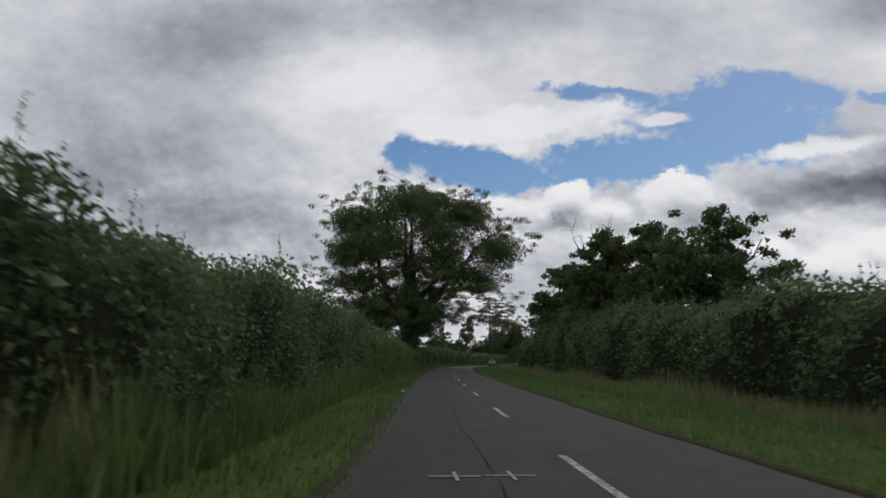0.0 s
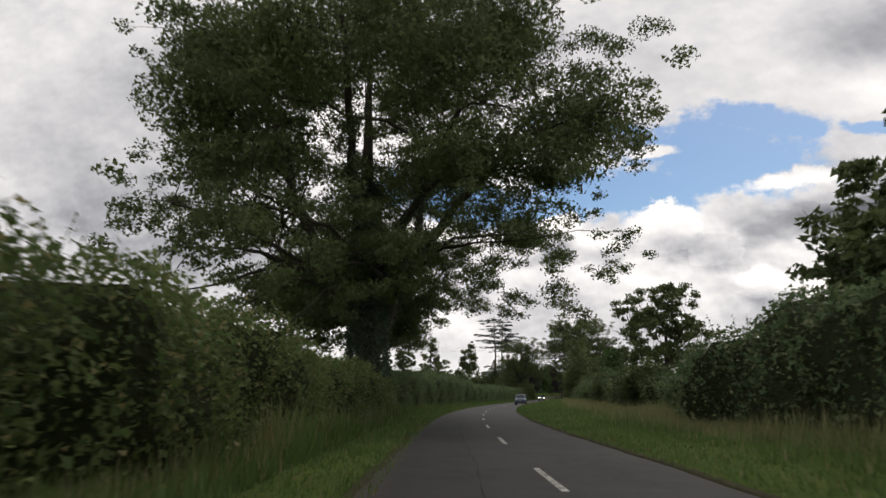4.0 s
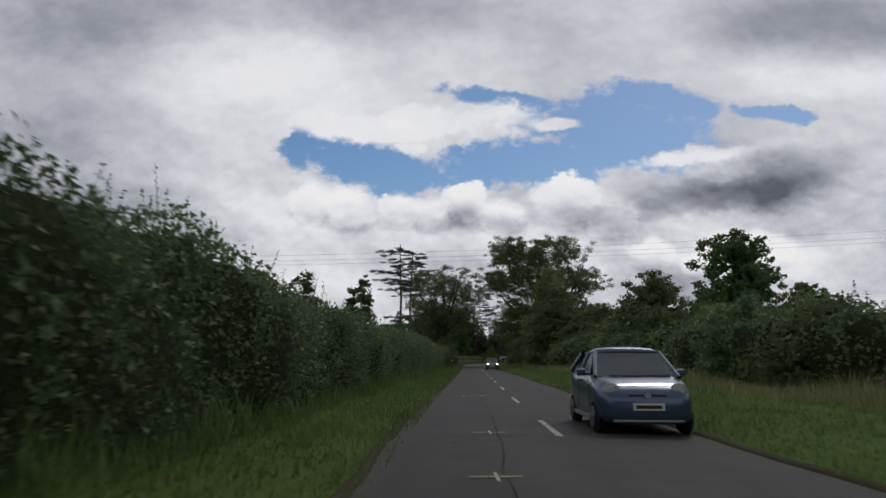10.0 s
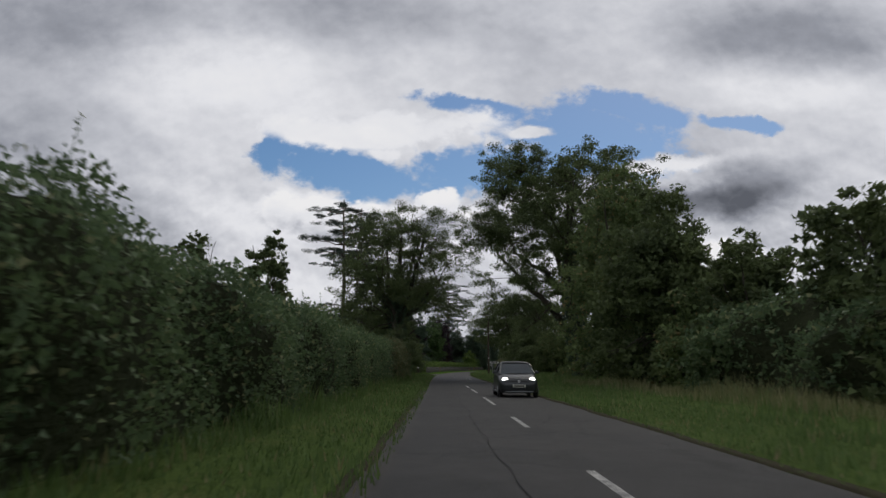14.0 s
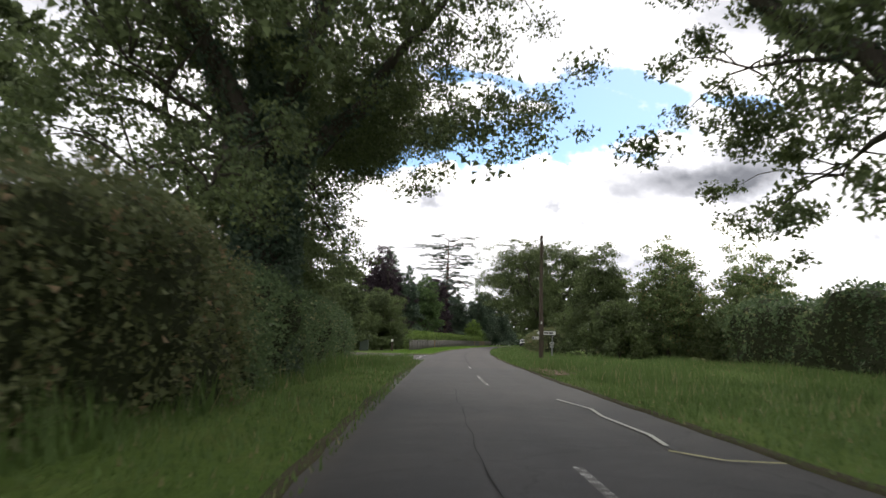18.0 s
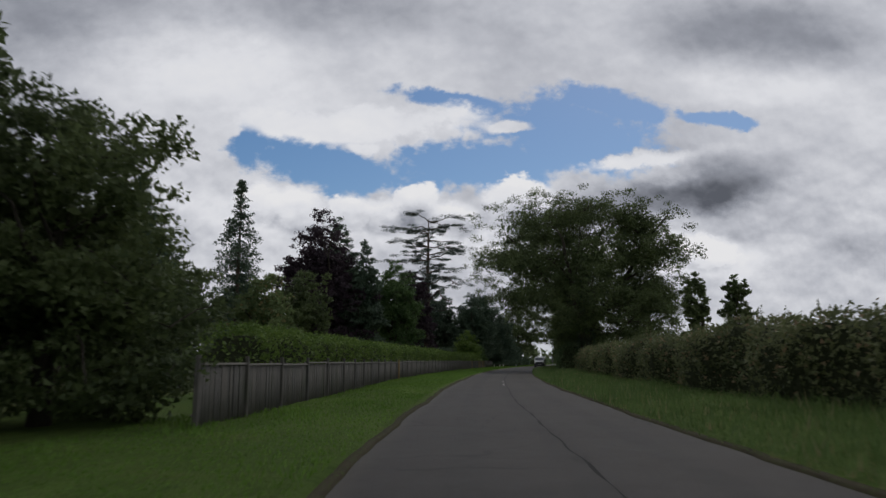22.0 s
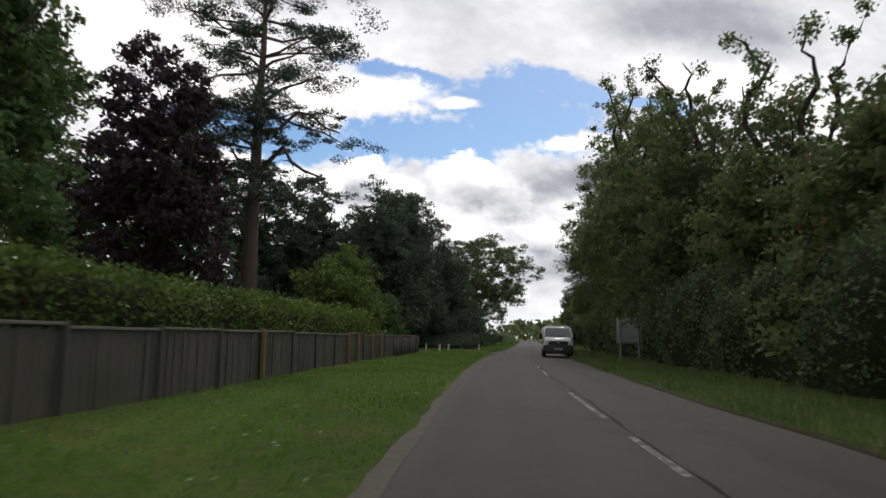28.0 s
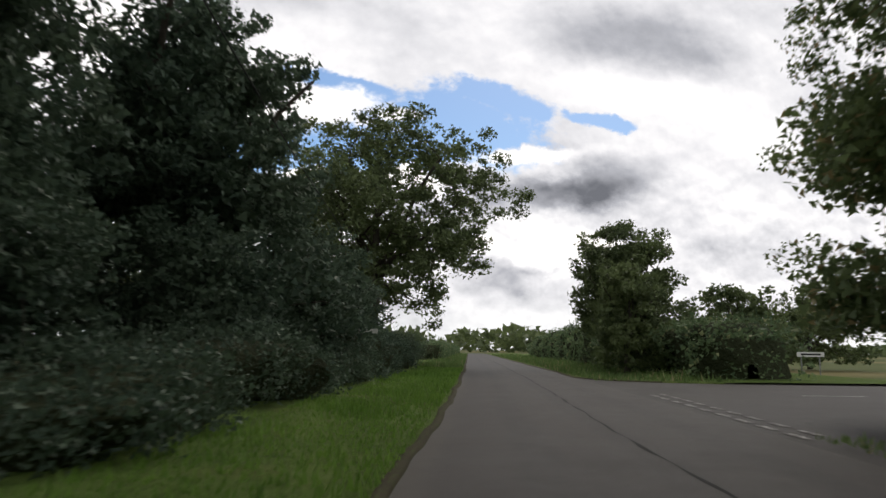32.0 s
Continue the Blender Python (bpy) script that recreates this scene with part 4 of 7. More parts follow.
def cedar(name, label, s, d, h, spread, seed, n=9000, first=0.35, stems=1, tiers=11, mat=None, leaf=0.26, shape=None, trunk=0.55, gap=0.0, category="tree", lower=None, snags=()):
    """A tall flat-topped evergreen: bare stems and level plates of needles."""
    rng = np.random.default_rng(seed)
    root = thing(name, stand(s, d), label, category)
    mat = mat or CEDAR
    C, R, g = [], [], Geo()
    for st in range(stems):
        ox = (st - (stems - 1) / 2) * gap
        lean = rng.normal(size=2) * 0.012 * h + np.array([ox * 0.35, 0])
        hh = h * (1 - 0.06 * st)
        zt = np.linspace(-0.2, hh, 10)
        pt = np.column_stack([ox + lean[0] * (zt / hh) ** 2 + rng.normal(size=10) * 0.06, lean[1] * (zt / hh) ** 2 + rng.normal(size=10) * 0.06, zt])
        v, f = tube(pt, np.linspace(trunk, 0.10, 10) * (1.0 - 0.2 * st), 12)
        partn("trunk", v, f, PINEBARK, root, smooth=True)
        for k in range(tiers):
            t = first + (1 - first) * (k + rng.uniform(0, 0.6)) / tiers
            z = hh * min(t, 0.995)
            if lower and lower[0] < t < lower[1]:
                continue
            wide = shape(t) if shape else (0.55 + 0.45 * math.sin(t * 3.0))
            for b in range(rng.integers(3, 6)):
                a = rng.uniform(0, 2 * math.pi)
                L = spread * wide * rng.uniform(0.45, 1.05)
                p0 = np.array([np.interp(z, pt[:, 2], pt[:, 0]), np.interp(z, pt[:, 2], pt[:, 1]), z])
                e = p0 + np.array([math.cos(a) * L, math.sin(a) * L, rng.uniform(-0.10, 0.14) * L])
                q = bend(rng, p0, e, 0.07, 6)
                g.add(*tube(q, np.linspace(0.05 + 0.012 * L, 0.02, 6), 5))
                for m in range(max(2, int(L * 1.1))):
                    u = rng.uniform(0.35, 1.05)
                    i = min(4, int(u * 5))
                    pc = q[i] + (q[i + 1] - q[i]) * (u * 5 - i)
                    C.append(pc + np.array([rng.normal() * 0.16 * L, rng.normal() * 0.16 * L, rng.uniform(0.0, 0.25)]))
                    R.append(rng.uniform(0.6, 1.15) * (0.45 + 0.075 * L))
    for r0, line_ in snags:
        q = np.array(line_, float)
        v, f = tube(q, np.linspace(r0, r0 * 0.35, len(q)), 7)
        partn("broken_limb", v, f, PINEBARK, root, "crooked bare limb", smooth=True)
        for m in range(10):
            a = q[rng.integers(1, len(q))]
            e = a + rng.normal(size=3) * np.array([0.9, 0.9, 0.4]) - np.array([0, 0, 0.8])
            g.add(*tube(bend(rng, a, e, 0.12, 5), np.linspace(r0 * 0.25, 0.012, 5), 4))
            if m < 5:
                C.append(e)
                R.append(0.5)
    C, R = np.array(C), np.array(R)
    per = max(8, int(n / len(C)))
    pts = (C[:, None] + ball(rng, len(C) * per, 2.2).reshape(len(C), per, 3) * (R[:, None, None] * np.array([1.25, 1.25, 0.34]))).reshape(-1, 3)
    v, f = leaves(rng, pts, leaf, 0.4, 0.6, fine=False)
    partn("crown", v, f, mat, root)
    partn("limb_frame", *g.out(), PINEBARK, root, smooth=True, kind="stuff")
    return root


def hedge(name, label, s0, s1, face0, back0, h, seed, mat, dens=85, leaf=0.14, shoots=3.0, bumpy=0.42, shoot_h=0.6, trim=False, category="hedge", ends=0.6, wild=1.5):
    """A hedge along the road: a closed core coloured dark as its twiggy, shaded inside, a coat of single leaves, and
    shoots that stand over its top.
    """
    rng = np.random.default_rng(seed)
    f0, f1 = face0 if isinstance(face0, tuple) else (face0, face0)
    w = abs(back0 - f0)
    side = 1 if back0 > f0 else -1

    def front(s):
        return np.interp(s, [s0, s1], [f0, f1])

    root = thing(name, stand((s0 + s1) / 2, (f0 + f1 + side * w) / 2), label, category)
    inv = root.matrix_world.inverted()
    L = s1 - s0
    ph = rng.uniform(0, 6.28, 12)
    hs = h if callable(h) else (lambda s: np.full_like(s, float(h)))
    rough = 0.25 if trim else wild

    def top(s):
        e = np.clip(np.minimum(s - s0, s1 - s) / ends, 0.05, 1) ** 0.5
        return hs(s) * (1 + rough * (0.05 * np.sin(s * 0.45 + ph[0]) + 0.045 * np.sin(s * 1.15 + ph[1]) + 0.03 * np.sin(s * 2.9 + ph[2]))) * (0.55 + 0.45 * e)

    def bulge(s, z):
        return bumpy * rough * (0.5 * np.sin(s * 0.8 + ph[3] + z * 0.9) + 0.35 * np.sin(s * 2.1 + ph[4] - z * 1.7) + 0.3 * np.sin(s * 4.3 + ph[5] + z * 3.1))

    def shell(s, q, inset):
        """q from 0 at the front's foot over the top to 1 at the back's foot."""
        H = top(s)
        a = np.clip(q / 0.42, 0, 1)
        b = np.clip((q - 0.42) / 0.20, 0, 1)
        c = np.clip((q - 0.62) / 0.38, 0, 1)
        z = H * (np.sin(a * math.pi / 2) ** 0.8) * (1 - c)
        belly = 0.28 * np.sin(np.clip(a, 0, 1) * 2.6)
        face = front(s)
        dd = face - side * belly * (1 - b) + side * (w * 0.26 * a ** 3 + b * w * 0.52 + 0.22 * w * np.clip(c * 4, 0, 1))
        dd = dd - side * bulge(s, z) * (1 - 2 * (q > 0.55)) * 0.8
        mid = face + side * w / 2
        dd = mid + (dd - mid) * (1 - inset / max(0.6, w / 2))
        z = np.maximum(0.02, z - inset * (q > 0.3))
        return dd, z

    # closed sheet under the leaf coat, dark in place of the shaded inside
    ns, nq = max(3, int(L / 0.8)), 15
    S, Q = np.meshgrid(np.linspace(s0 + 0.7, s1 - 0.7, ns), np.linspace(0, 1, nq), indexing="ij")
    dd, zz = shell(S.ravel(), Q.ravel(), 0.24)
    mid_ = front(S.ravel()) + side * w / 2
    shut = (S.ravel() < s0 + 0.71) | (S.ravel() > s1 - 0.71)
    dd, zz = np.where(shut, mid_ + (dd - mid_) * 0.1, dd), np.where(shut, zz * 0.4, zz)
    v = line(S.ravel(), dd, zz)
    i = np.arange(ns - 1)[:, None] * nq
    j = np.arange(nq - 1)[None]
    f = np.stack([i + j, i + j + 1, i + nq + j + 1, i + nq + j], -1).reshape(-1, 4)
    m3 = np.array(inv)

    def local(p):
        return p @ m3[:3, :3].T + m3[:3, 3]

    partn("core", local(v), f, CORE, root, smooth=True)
    hm = float(np.mean(hs(np.linspace(s0, s1, 20))))
    if f0 < 0 and not trim:
        dens, leaf = dens * 1.8, leaf * 0.76
    n = int(L * (hm * 1.15 + w) * dens)
    s = rng.uniform(s0, s1, n)
    q = rng.uniform(0, 0.72, n)
    dd, zz = shell(s, q, 0.0)
    jit = rng.normal(size=(n, 3)) * np.array([0.12, 0.12, 0.10])
    p = line(s, dd, np.maximum(0.05, zz)) + jit
    nb = int(dens * w * hm * 0.6) + 8
    eh = rng.uniform(0, 1, nb)
    for e in (s0, s1):
        pe = line(e + rng.normal(size=nb) * 0.15, front(e) + side * rng.uniform(0, w, nb), hm * 0.92 * eh)
        p = np.concatenate([p, pe])
    v, f = leaves(rng, local(p), leaf, 0.7, fine=False)
    partn("foliage", v, f, mat, root, kind="stuff")
    k = int(L * shoots)
    if k:
        s = rng.uniform(s0 + 0.3, s1 - 0.3, k)
        dd, zz = shell(s, rng.uniform(0.36, 0.62, k), 0.05)
        base = line(s, dd, zz)
        hh = rng.uniform(0.35, 1.25, k) * shoot_h
        up = np.column_stack([rng.normal(size=(k, 2)) * 0.16, np.ones(k)])
        per = 13
        t = np.linspace(0.05, 1, per)[None, :, None]
        p = base[:, None] + up[:, None] * hh[:, None, None] * t + rng.normal(size=(k, per, 3)) * 0.05 * (1.25 - t)
        v, f = leaves(rng, local(p.reshape(-1, 3)), leaf * 0.72, 0.5)
        g = Geo()
        g.add(v, f)
        st = np.stack([base - [0.008, 0, 0], base + [0.008, 0, 0], base + up * hh[:, None] + [0.003, 0, 0], base + up * hh[:, None] - [0.003, 0, 0]], 1).reshape(-1, 3)
        g.add(local(st), np.arange(4 * k).reshape(k, 4))
        partn("shoot_growth", *g.out(), mat, root, kind="stuff")
    return root


def grass(name, label, s0, s1, d0, d1, n, h, mat, seed, width=0.016, z=0.11, lean=0.45, ripe=0):
    """Blades over a stretch of verge; ripe: how many carry seed heads."""
    rng = np.random.default_rng(seed)
    s = rng.uniform(s0, s1, n)
    lo = d0(s) if callable(d0) else d0
    hi = d1(s) if callable(d1) else d1
    d = lo + (hi - lo) * rng.uniform(0, 1, n)
    tuft = 0.55 + 0.6 * (np.sin(s * 1.3 + d * 2.0 + seed) * 0.5 + 0.5) * (np.sin(s * 0.37 - d * 1.1) * 0.5 + 0.5) * 1.6
    p = line(s, d, z - 0.05)
    H = h * rng.uniform(0.45, 1.25, n) * tuft
    a = rng.uniform(0, 2 * math.pi, n)
    ax = np.stack([np.cos(a), np.sin(a), np.zeros(n)], -1)
    wv = np.stack([-np.sin(a), np.cos(a), np.zeros(n)], -1) * (width * rng.uniform(0.6, 1.5, n))[:, None]
    up = np.array([0, 0, 1.0])
    t = p + up * H[:, None] + ax * (H * lean * rng.uniform(0.4, 1.3, n))[:, None]
    v = np.stack([p - wv, p + wv, t], 1).reshape(-1, 3)
    f = np.arange(3 * n).reshape(n, 3)
    ob = partn(name, v, f, mat, None, label, kind="stuff")
    ob["category"] = "grass"
    return ob


# ---------------------------------------------------------------- hedges
def hump(points):
    a, b = [q[0] for q in points], [q[1] for q in points]
    return lambda s: np.interp(s, a, b)


hedge("hedge", "tall unclipped mixed hedge on a rough bank", -25, 34, -5.0, -8.0, hump([(-25, 2.8), (8, 2.65), (15, 2.70), (21, 3.0), (34, 2.9)]), 11, HEDGE, dens=95, shoot_h=0.6, shoots=4)
hedge("hedge", "hedge with reddish summer leaves above long grass", 34, 66, -4.9, -8.0, hump([(34, 2.9), (48, 2.6), (66, 2.9)]), 12, BRAMBLE, dens=80, shoot_h=0.7)
hedge("hedge", "low bushes at the foot of a great oak", 66, 99, -5.2, -8.5, hump([(66, 2.8), (80, 2.3), (99, 2.2)]), 13, BRAMBLE, dens=95, wild=1.8, shoot_h=0.5)
hedge("hedge", "dark hawthorn hedge with upright shoots", 101.5, 150, (-6.2, -5.5), -9.0, hump([(104, 2.4), (120, 2.9), (135, 3.2), (150, 3.1)]), 14, HEDGE, dens=90, shoot_h=0.8, shoots=4)
hedge("hedge", "dark tall hawthorn hedge with upright shoots", 150, 212, -5.5, -8.6, hump([(150, 3.1), (162, 2.85), (172, 2.6), (190, 2.6), (203, 2.85), (212, 2.95)]), 15, HEDGE, dens=90, shoot_h=0.8, shoots=4)
hedge("hedge", "dense dark green hedge beside the road", 212, 262, -5.6, -9.0, hump([(212, 2.9), (236, 2.85), (248, 2.75), (262, 3.0)]), 16, HEDGE, dens=90, shoot_h=0.6)
hedge("hedge", "rounded olive green end of a hedge", 262, 284, -5.2, -9.0, hump([(262, 3.3), (281, 3.2)]), 17, HEDGEW, dens=95, shoot_h=0.4, shoots=2, ends=2.5)
hedge("hedge", "dark bushes under an oak by a junction", 283, 311.5, (-5.2, -6.9), -11.0, hump([(283, 2.6), (296, 2.9), (311, 2.3)]), 18, HEDGE, dens=80, shoot_h=0.5, ends=2.0)
hedge("hedge", "unclipped hedge behind a verge of tall grass", -25, 40, 8.2, 12.0, hump([(-25, 2.8), (20, 3.0), (40, 3.6)]), 21, HEDGE, wild=2.2, dens=55, leaf=0.17, shoot_h=0.8)
hedge("hedge", "high thick hedge below tall trees", 40, 92, 8.6, 13.0, hump([(40, 4.0), (70, 4.3), (92, 3.2)]), 22, HEDGE, wild=2.2, dens=50, leaf=0.17, shoot_h=0.8)
hedge("hedge", "rounded field hedge behind a wide verge", 92, 150, 13.0, 17.0, hump([(92, 2.8), (120, 2.4), (150, 3.2)]), 23, HEDGE, wild=2.2, dens=36, leaf=0.20)
hedge("hedge", "bushy field hedge behind seeding grass", 150, 196, (13.0, 11.2), 16.5, hump([(150, 3.2), (196, 2.9)]), 24, HEDGE, wild=2.8, dens=36, leaf=0.21)
hedge("hedge", "mixed scrub hedge below young trees", 196, 262, 11.0, 15.5, hump([(196, 2.6), (230, 3.2), (262, 3.6)]), 25, HEDGE, wild=2.8, dens=33, leaf=0.21)
hedge("hedge", "far clipped hedge behind a grassy clearing", 262, 322, 19.0, 22.0, hump([(262, 4.4), (322, 4.0)]), 26, HEDGE, dens=26, leaf=0.23, shoot_h=0.3)
hedge("hedge", "overgrown hedge at the back of rough grass", 322, 400, 29.0, 32.0, hump([(322, 4.2), (400, 3.2)]), 35, HEDGE, wild=2.0, dens=16, leaf=0.32, shoot_h=0.5)
hedge("hedge", "even field hedge above a verge", 338, 408, 7.6, 10.0, hump([(338, 2.4), (365, 2.25), (408, 2.2)]), 27, HEDGEW, dens=65, leaf=0.15, shoot_h=0.55)
hedge("hedge", "dense undergrowth below roadside trees", 424, 458, 6.2, 10.5, hump([(424, 3.2), (458, 3.6)]), 28, HEDGE, wild=2.2, dens=85, leaf=0.13)
hedge("hedge", "dense undergrowth below roadside trees", 458, 496, (6.3, 6.0), 10.5, hump([(458, 3.4), (480, 3.6), (496, 3.0)]), 29, HEDGE, wild=2.2, dens=90, leaf=0.128, ends=2.0)
hedge("hedge", "hedge with bushes beyond a side road", 516, 600, 7.5, 12.0, hump([(516, 2.6), (560, 3.2), (600, 2.6)]), 30, HEDGE, wild=2.2, dens=36, leaf=0.21, ends=5.0)
hedge("hedge", "clipped bright green garden hedge behind a fence", 352, 415, -8.0, -10.2, hump([(352, 2.3), (415, 2.45)]), 31, GARDEN, dens=85, leaf=0.13, shoots=5, shoot_h=0.22, trim=True)
hedge("hedge", "clipped bright green garden hedge behind a fence", 415, 461, -8.9, -11.2, hump([(415, 2.45), (461, 2.35)]), 32, GARDEN, dens=85, leaf=0.13, shoots=5, shoot_h=0.22, trim=True)
hedge("hedge", "low dark shrubs along the edge of a wood", 491, 540, (-6.0, -6.6), -11.0, hump([(491, 0.8), (500, 1.3), (507, 1.0), (514, 1.9), (524, 1.5), (540, 2.2)]), 33, YEW, wild=2.6, dens=80, leaf=0.13, shoots=6, shoot_h=0.7)
hedge("hedge", "dark shrubs at the back of a driveway", 476, 500, -17.0, -21.0, hump([(476, 3.6), (500, 4.2)]), 36, YEW, wild=1.6, dens=32, leaf=0.24)
hedge("hedge", "low field hedge in the distance", 560, 690, -5.5, -8.0, hump([(560, 1.8), (690, 1.8)]), 34, HEDGE, dens=25, leaf=0.22)

# ---------------------------------------------------------------- trees
tree("oak_tree", "great spreading oak with an ivy-clad trunk", 100.5, -6.3, 28.4, 19.0, 2.2, 101, OAK, dark=0.50, n=400000, leaf=0.205, low=((1.4, 3.0, 8.4, 3.6, 2.8), (-3.8, 2.0, 6.4, 4.0, 3.4), (0.6, -3.4, 9.0, 3.6, 2.8), (0.6, 15.0, 6.2, 3.0, 3.0), (-4.0, 13.5, 7.2, 4.5, 3.4), (-1.0, 18.0, 8.4, 4.2, 4.2), (3.0, 13.0, 10.5, 4.2, 2.6), (-7.0, 10.0, 8.5, 4.2, 3.2), (-2.6, 17.0, 6.0, 4.2, 3.2), (-6.5, 15.0, 6.6, 4.6, 3.6), (-10.0, 13.0, 7.0, 4.6, 4.0), (-1.5, 17.5, 11.5, 4.6, 3.6), (-6.0, 16.0, 12.0, 5.0, 4.0)), rings=SKIRT, clumps=580, deep_from=0.37, deep_leaf=1.2, trunk=0.85, ivy=34000, limbs=230, fill=0.18, core=1.0, rc=0.76, open_=0.24)
tree("oak_tree", "rugged oak with ivy and bare lower branches", 290.0, -6.7, 20.8, 10.0, 2.2, 102, OAK, dark=0.04, low=((2.9, 8.0, 8.4, 2.6, 2.0), (3.3, 4.5, 9.8, 3.0, 2.4), (1.0, 9.5, 6.5, 2.8, 3.2), (-2.6, 8.5, 5.2, 3.5, 3.6), (-1.0, 11.0, 9.5, 4.0, 3.0), (2.6, 9.0, 10.5, 4.0, 2.4), (-5.0, 10.0, 5.2, 3.6, 3.6)), n=190000, leaf=0.165, rings=BROAD, clumps=330, deep_from=0.2, trunk=0.70, ivy=26000, limbs=200, fill=0.35, core=1.1, rc=0.76, open_=0.22)
tree("oak_tree", "tall open oak with a bare trunk", 285.5, 14.6, 25.6, 15.0, 4.0, 103, OAK, n=170000, leaf=0.210, clumps=460, open_=0.14, deep_from=0.45, trunk=0.85, ivy=22000, limbs=220, fill=0.3, core=1.1, rc=0.86, lean=(-3.0, 0), rings=UMBRELLA)
tree("oak_tree", "dense round-headed oak above a hedge", 425, 9.7, 24.4, 18.2, 2.4, 104, OAK, rings=BROAD, squash=0.74, dark=0.30, rc=0.9, deep_leaf=1.4, low=((7.0, 0.0, 6.0, 5.0, 4.0), (4.5, -6.0, 6.5, 5.0, 4.0), (8.0, 5.0, 8.0, 5.0, 4.0)), n=175000, leaf=0.225, clumps=440, trunk=0.85, ivy=9000, limbs=160, open_=0.10, fill=0.6)
tree("ash_tree", "slender tree with open crown behind a hedge", 72, 11.8, 11.8, 4.2, 3.0, 105, OAK, dark=0.02, open_=0.30, fill=0.2, n=24000, leaf=0.24, clumps=120, trunk=0.2, limbs=30)
tree("ash_tree", "tall tree with dead top branches", 55, 12.2, 12.2, 4.5, 3.0, 106, OAK, dark=0.02, open_=0.30, fill=0.2, n=24000, leaf=0.24, clumps=120, trunk=0.24, limbs=30, dead=6)
tree("ash_tree", "leafy tree standing in a hedge", 40, 14.6, 10.6, 5.6, 2.2, 107, OAK, dark=0.02, open_=0.30, fill=0.2, n=24000, leaf=0.24, clumps=120, trunk=0.2)
tree("ash_tree", "tree at the back of a wide verge", 84, 15, 10.0, 5.0, 2.2, 108, OAK, dark=0.02, n=12000, leaf=0.28, clumps=80, trunk=0.22)
tree("ash_tree", "slim tree with bare twigs in its top", 63, 12.6, 10.6, 4.2, 2.0, 440, OAK, dark=0.02, open_=0.30, fill=0.2, n=20000, leaf=0.24, clumps=100, trunk=0.2, limbs=40, dead=4)
tree("ash_tree", "leafy tree standing in a hedge", 47.5, 14.0, 11.4, 4.4, 1.6, 441, OAK, dark=0.02, open_=0.30, fill=0.2, n=20000, leaf=0.24, clumps=100, trunk=0.2, limbs=40, dead=2)
tree("oak_tree", "open-crowned tree above a field hedge", 148, 19.6, 15.5, 7.2, 2.5, 109, OAK, dark=0.02, n=20000, leaf=0.30, clumps=120, trunk=0.35, limbs=40)
tree("maple_tree", "compact pointed young tree above a hedge", 199, 17, 10.8, 3.6, 1.6, 110, LIME, n=14000, leaf=0.28, clumps=90, trunk=0.2, fill=0.7)
tree("maple_tree", "rounded young tree above a hedge", 214, 15.2, 9.4, 4.8, 1.4, 111, OAK, n=14000, leaf=0.26, clumps=90, trunk=0.2, fill=0.7)
tree("field_maple", "open-branched young tree by a hedge", 219, 15.6, 7.2, 3.0, 1.4, 148, OAKL, n=12000, leaf=0.2, clumps=70, trunk=0.16, fill=0.3)
tree("field_maple", "bushy tree in a line of scrub", 237, 15.5, 8.6, 4.6, 1.0, 112, OAK, n=14000, leaf=0.28, clumps=90, trunk=0.22, fill=0.6, rings=BUSH)
tree("field_maple", "bushy dark tree in a line of scrub", 250, 11.0, 11.8, 5.4, 1.0, 113, OAK, n=30000, leaf=0.24, clumps=130, trunk=0.25, fill=1.0, open_=0.06, rings=BUSH)
tree("field_maple", "leafy tree beside a tall oak", 259, 11.8, 16.0, 6.6, 0.8, 114, OAKL, n=45000, leaf=0.23, clumps=200, trunk=0.3, fill=1.0, open_=0.05, rings=BUSH)
tree("field_maple", "leafy tree in a line of scrub", 246, 14.0, 8.8, 4.6, 0.8, 149, OAK, n=15000, leaf=0.26, clumps=90, trunk=0.2, fill=0.6, rings=BUSH)
tree("field_maple", "leafy tree below a tall oak", 264, 17.0, 11.0, 6.0, 0.8, 180, OAK, n=15000, leaf=0.28, clumps=90, trunk=0.22, fill=0.6, rings=BUSH)
tree("small_tree", "tree standing beyond a hedge", 306, -26, 21.0, 5.0, 6.0, 115, OAK, n=9000, leaf=0.4, clumps=70, trunk=0.3)
tree("small_tree", "tree standing beyond a hedge", 324, -44, 26.0, 5.5, 8.0, 116, OAK, n=9000, leaf=0.4, clumps=70, trunk=0.3)
tree("small_tree", "tree standing beyond a hedge", 300, -48, 20.0, 6.0, 5.0, 117, OAK, n=9000, leaf=0.4, clumps=70, trunk=0.3)
cedar("pine_tree", "tall pines with bare trunks and level boughs", 339, -20.1, 33.0, 8.4, 120, n=60000, leaf=0.30, first=0.30, lower=(0.39, 0.55), stems=2, tiers=13, gap=2.3, trunk=0.5)
tree("thorn_tree", "dense thicket tree by a junction", 345, -14.5, 9.6, 5.4, 0.1, 121, OAK, n=30000, leaf=0.24, clumps=100, trunk=0.2, fill=1.0, open_=0.04, rings=BUSH)
tree("thorn_tree", "dense thicket tree by a junction", 338.5, -12.5, 6.8, 4.6, 0.1, 122, OAK, n=30000, leaf=0.22, clumps=90, trunk=0.18, fill=1.0, open_=0.04, rings=BUSH)
tree("thorn_tree", "bushy tree at the end of a fence", 343.5, -9.0, 6.3, 3.1, 0.1, 123, OAK, n=42000, leaf=0.12, clumps=140, rc=0.5, trunk=0.16, fill=0.6, rings=BUSH)
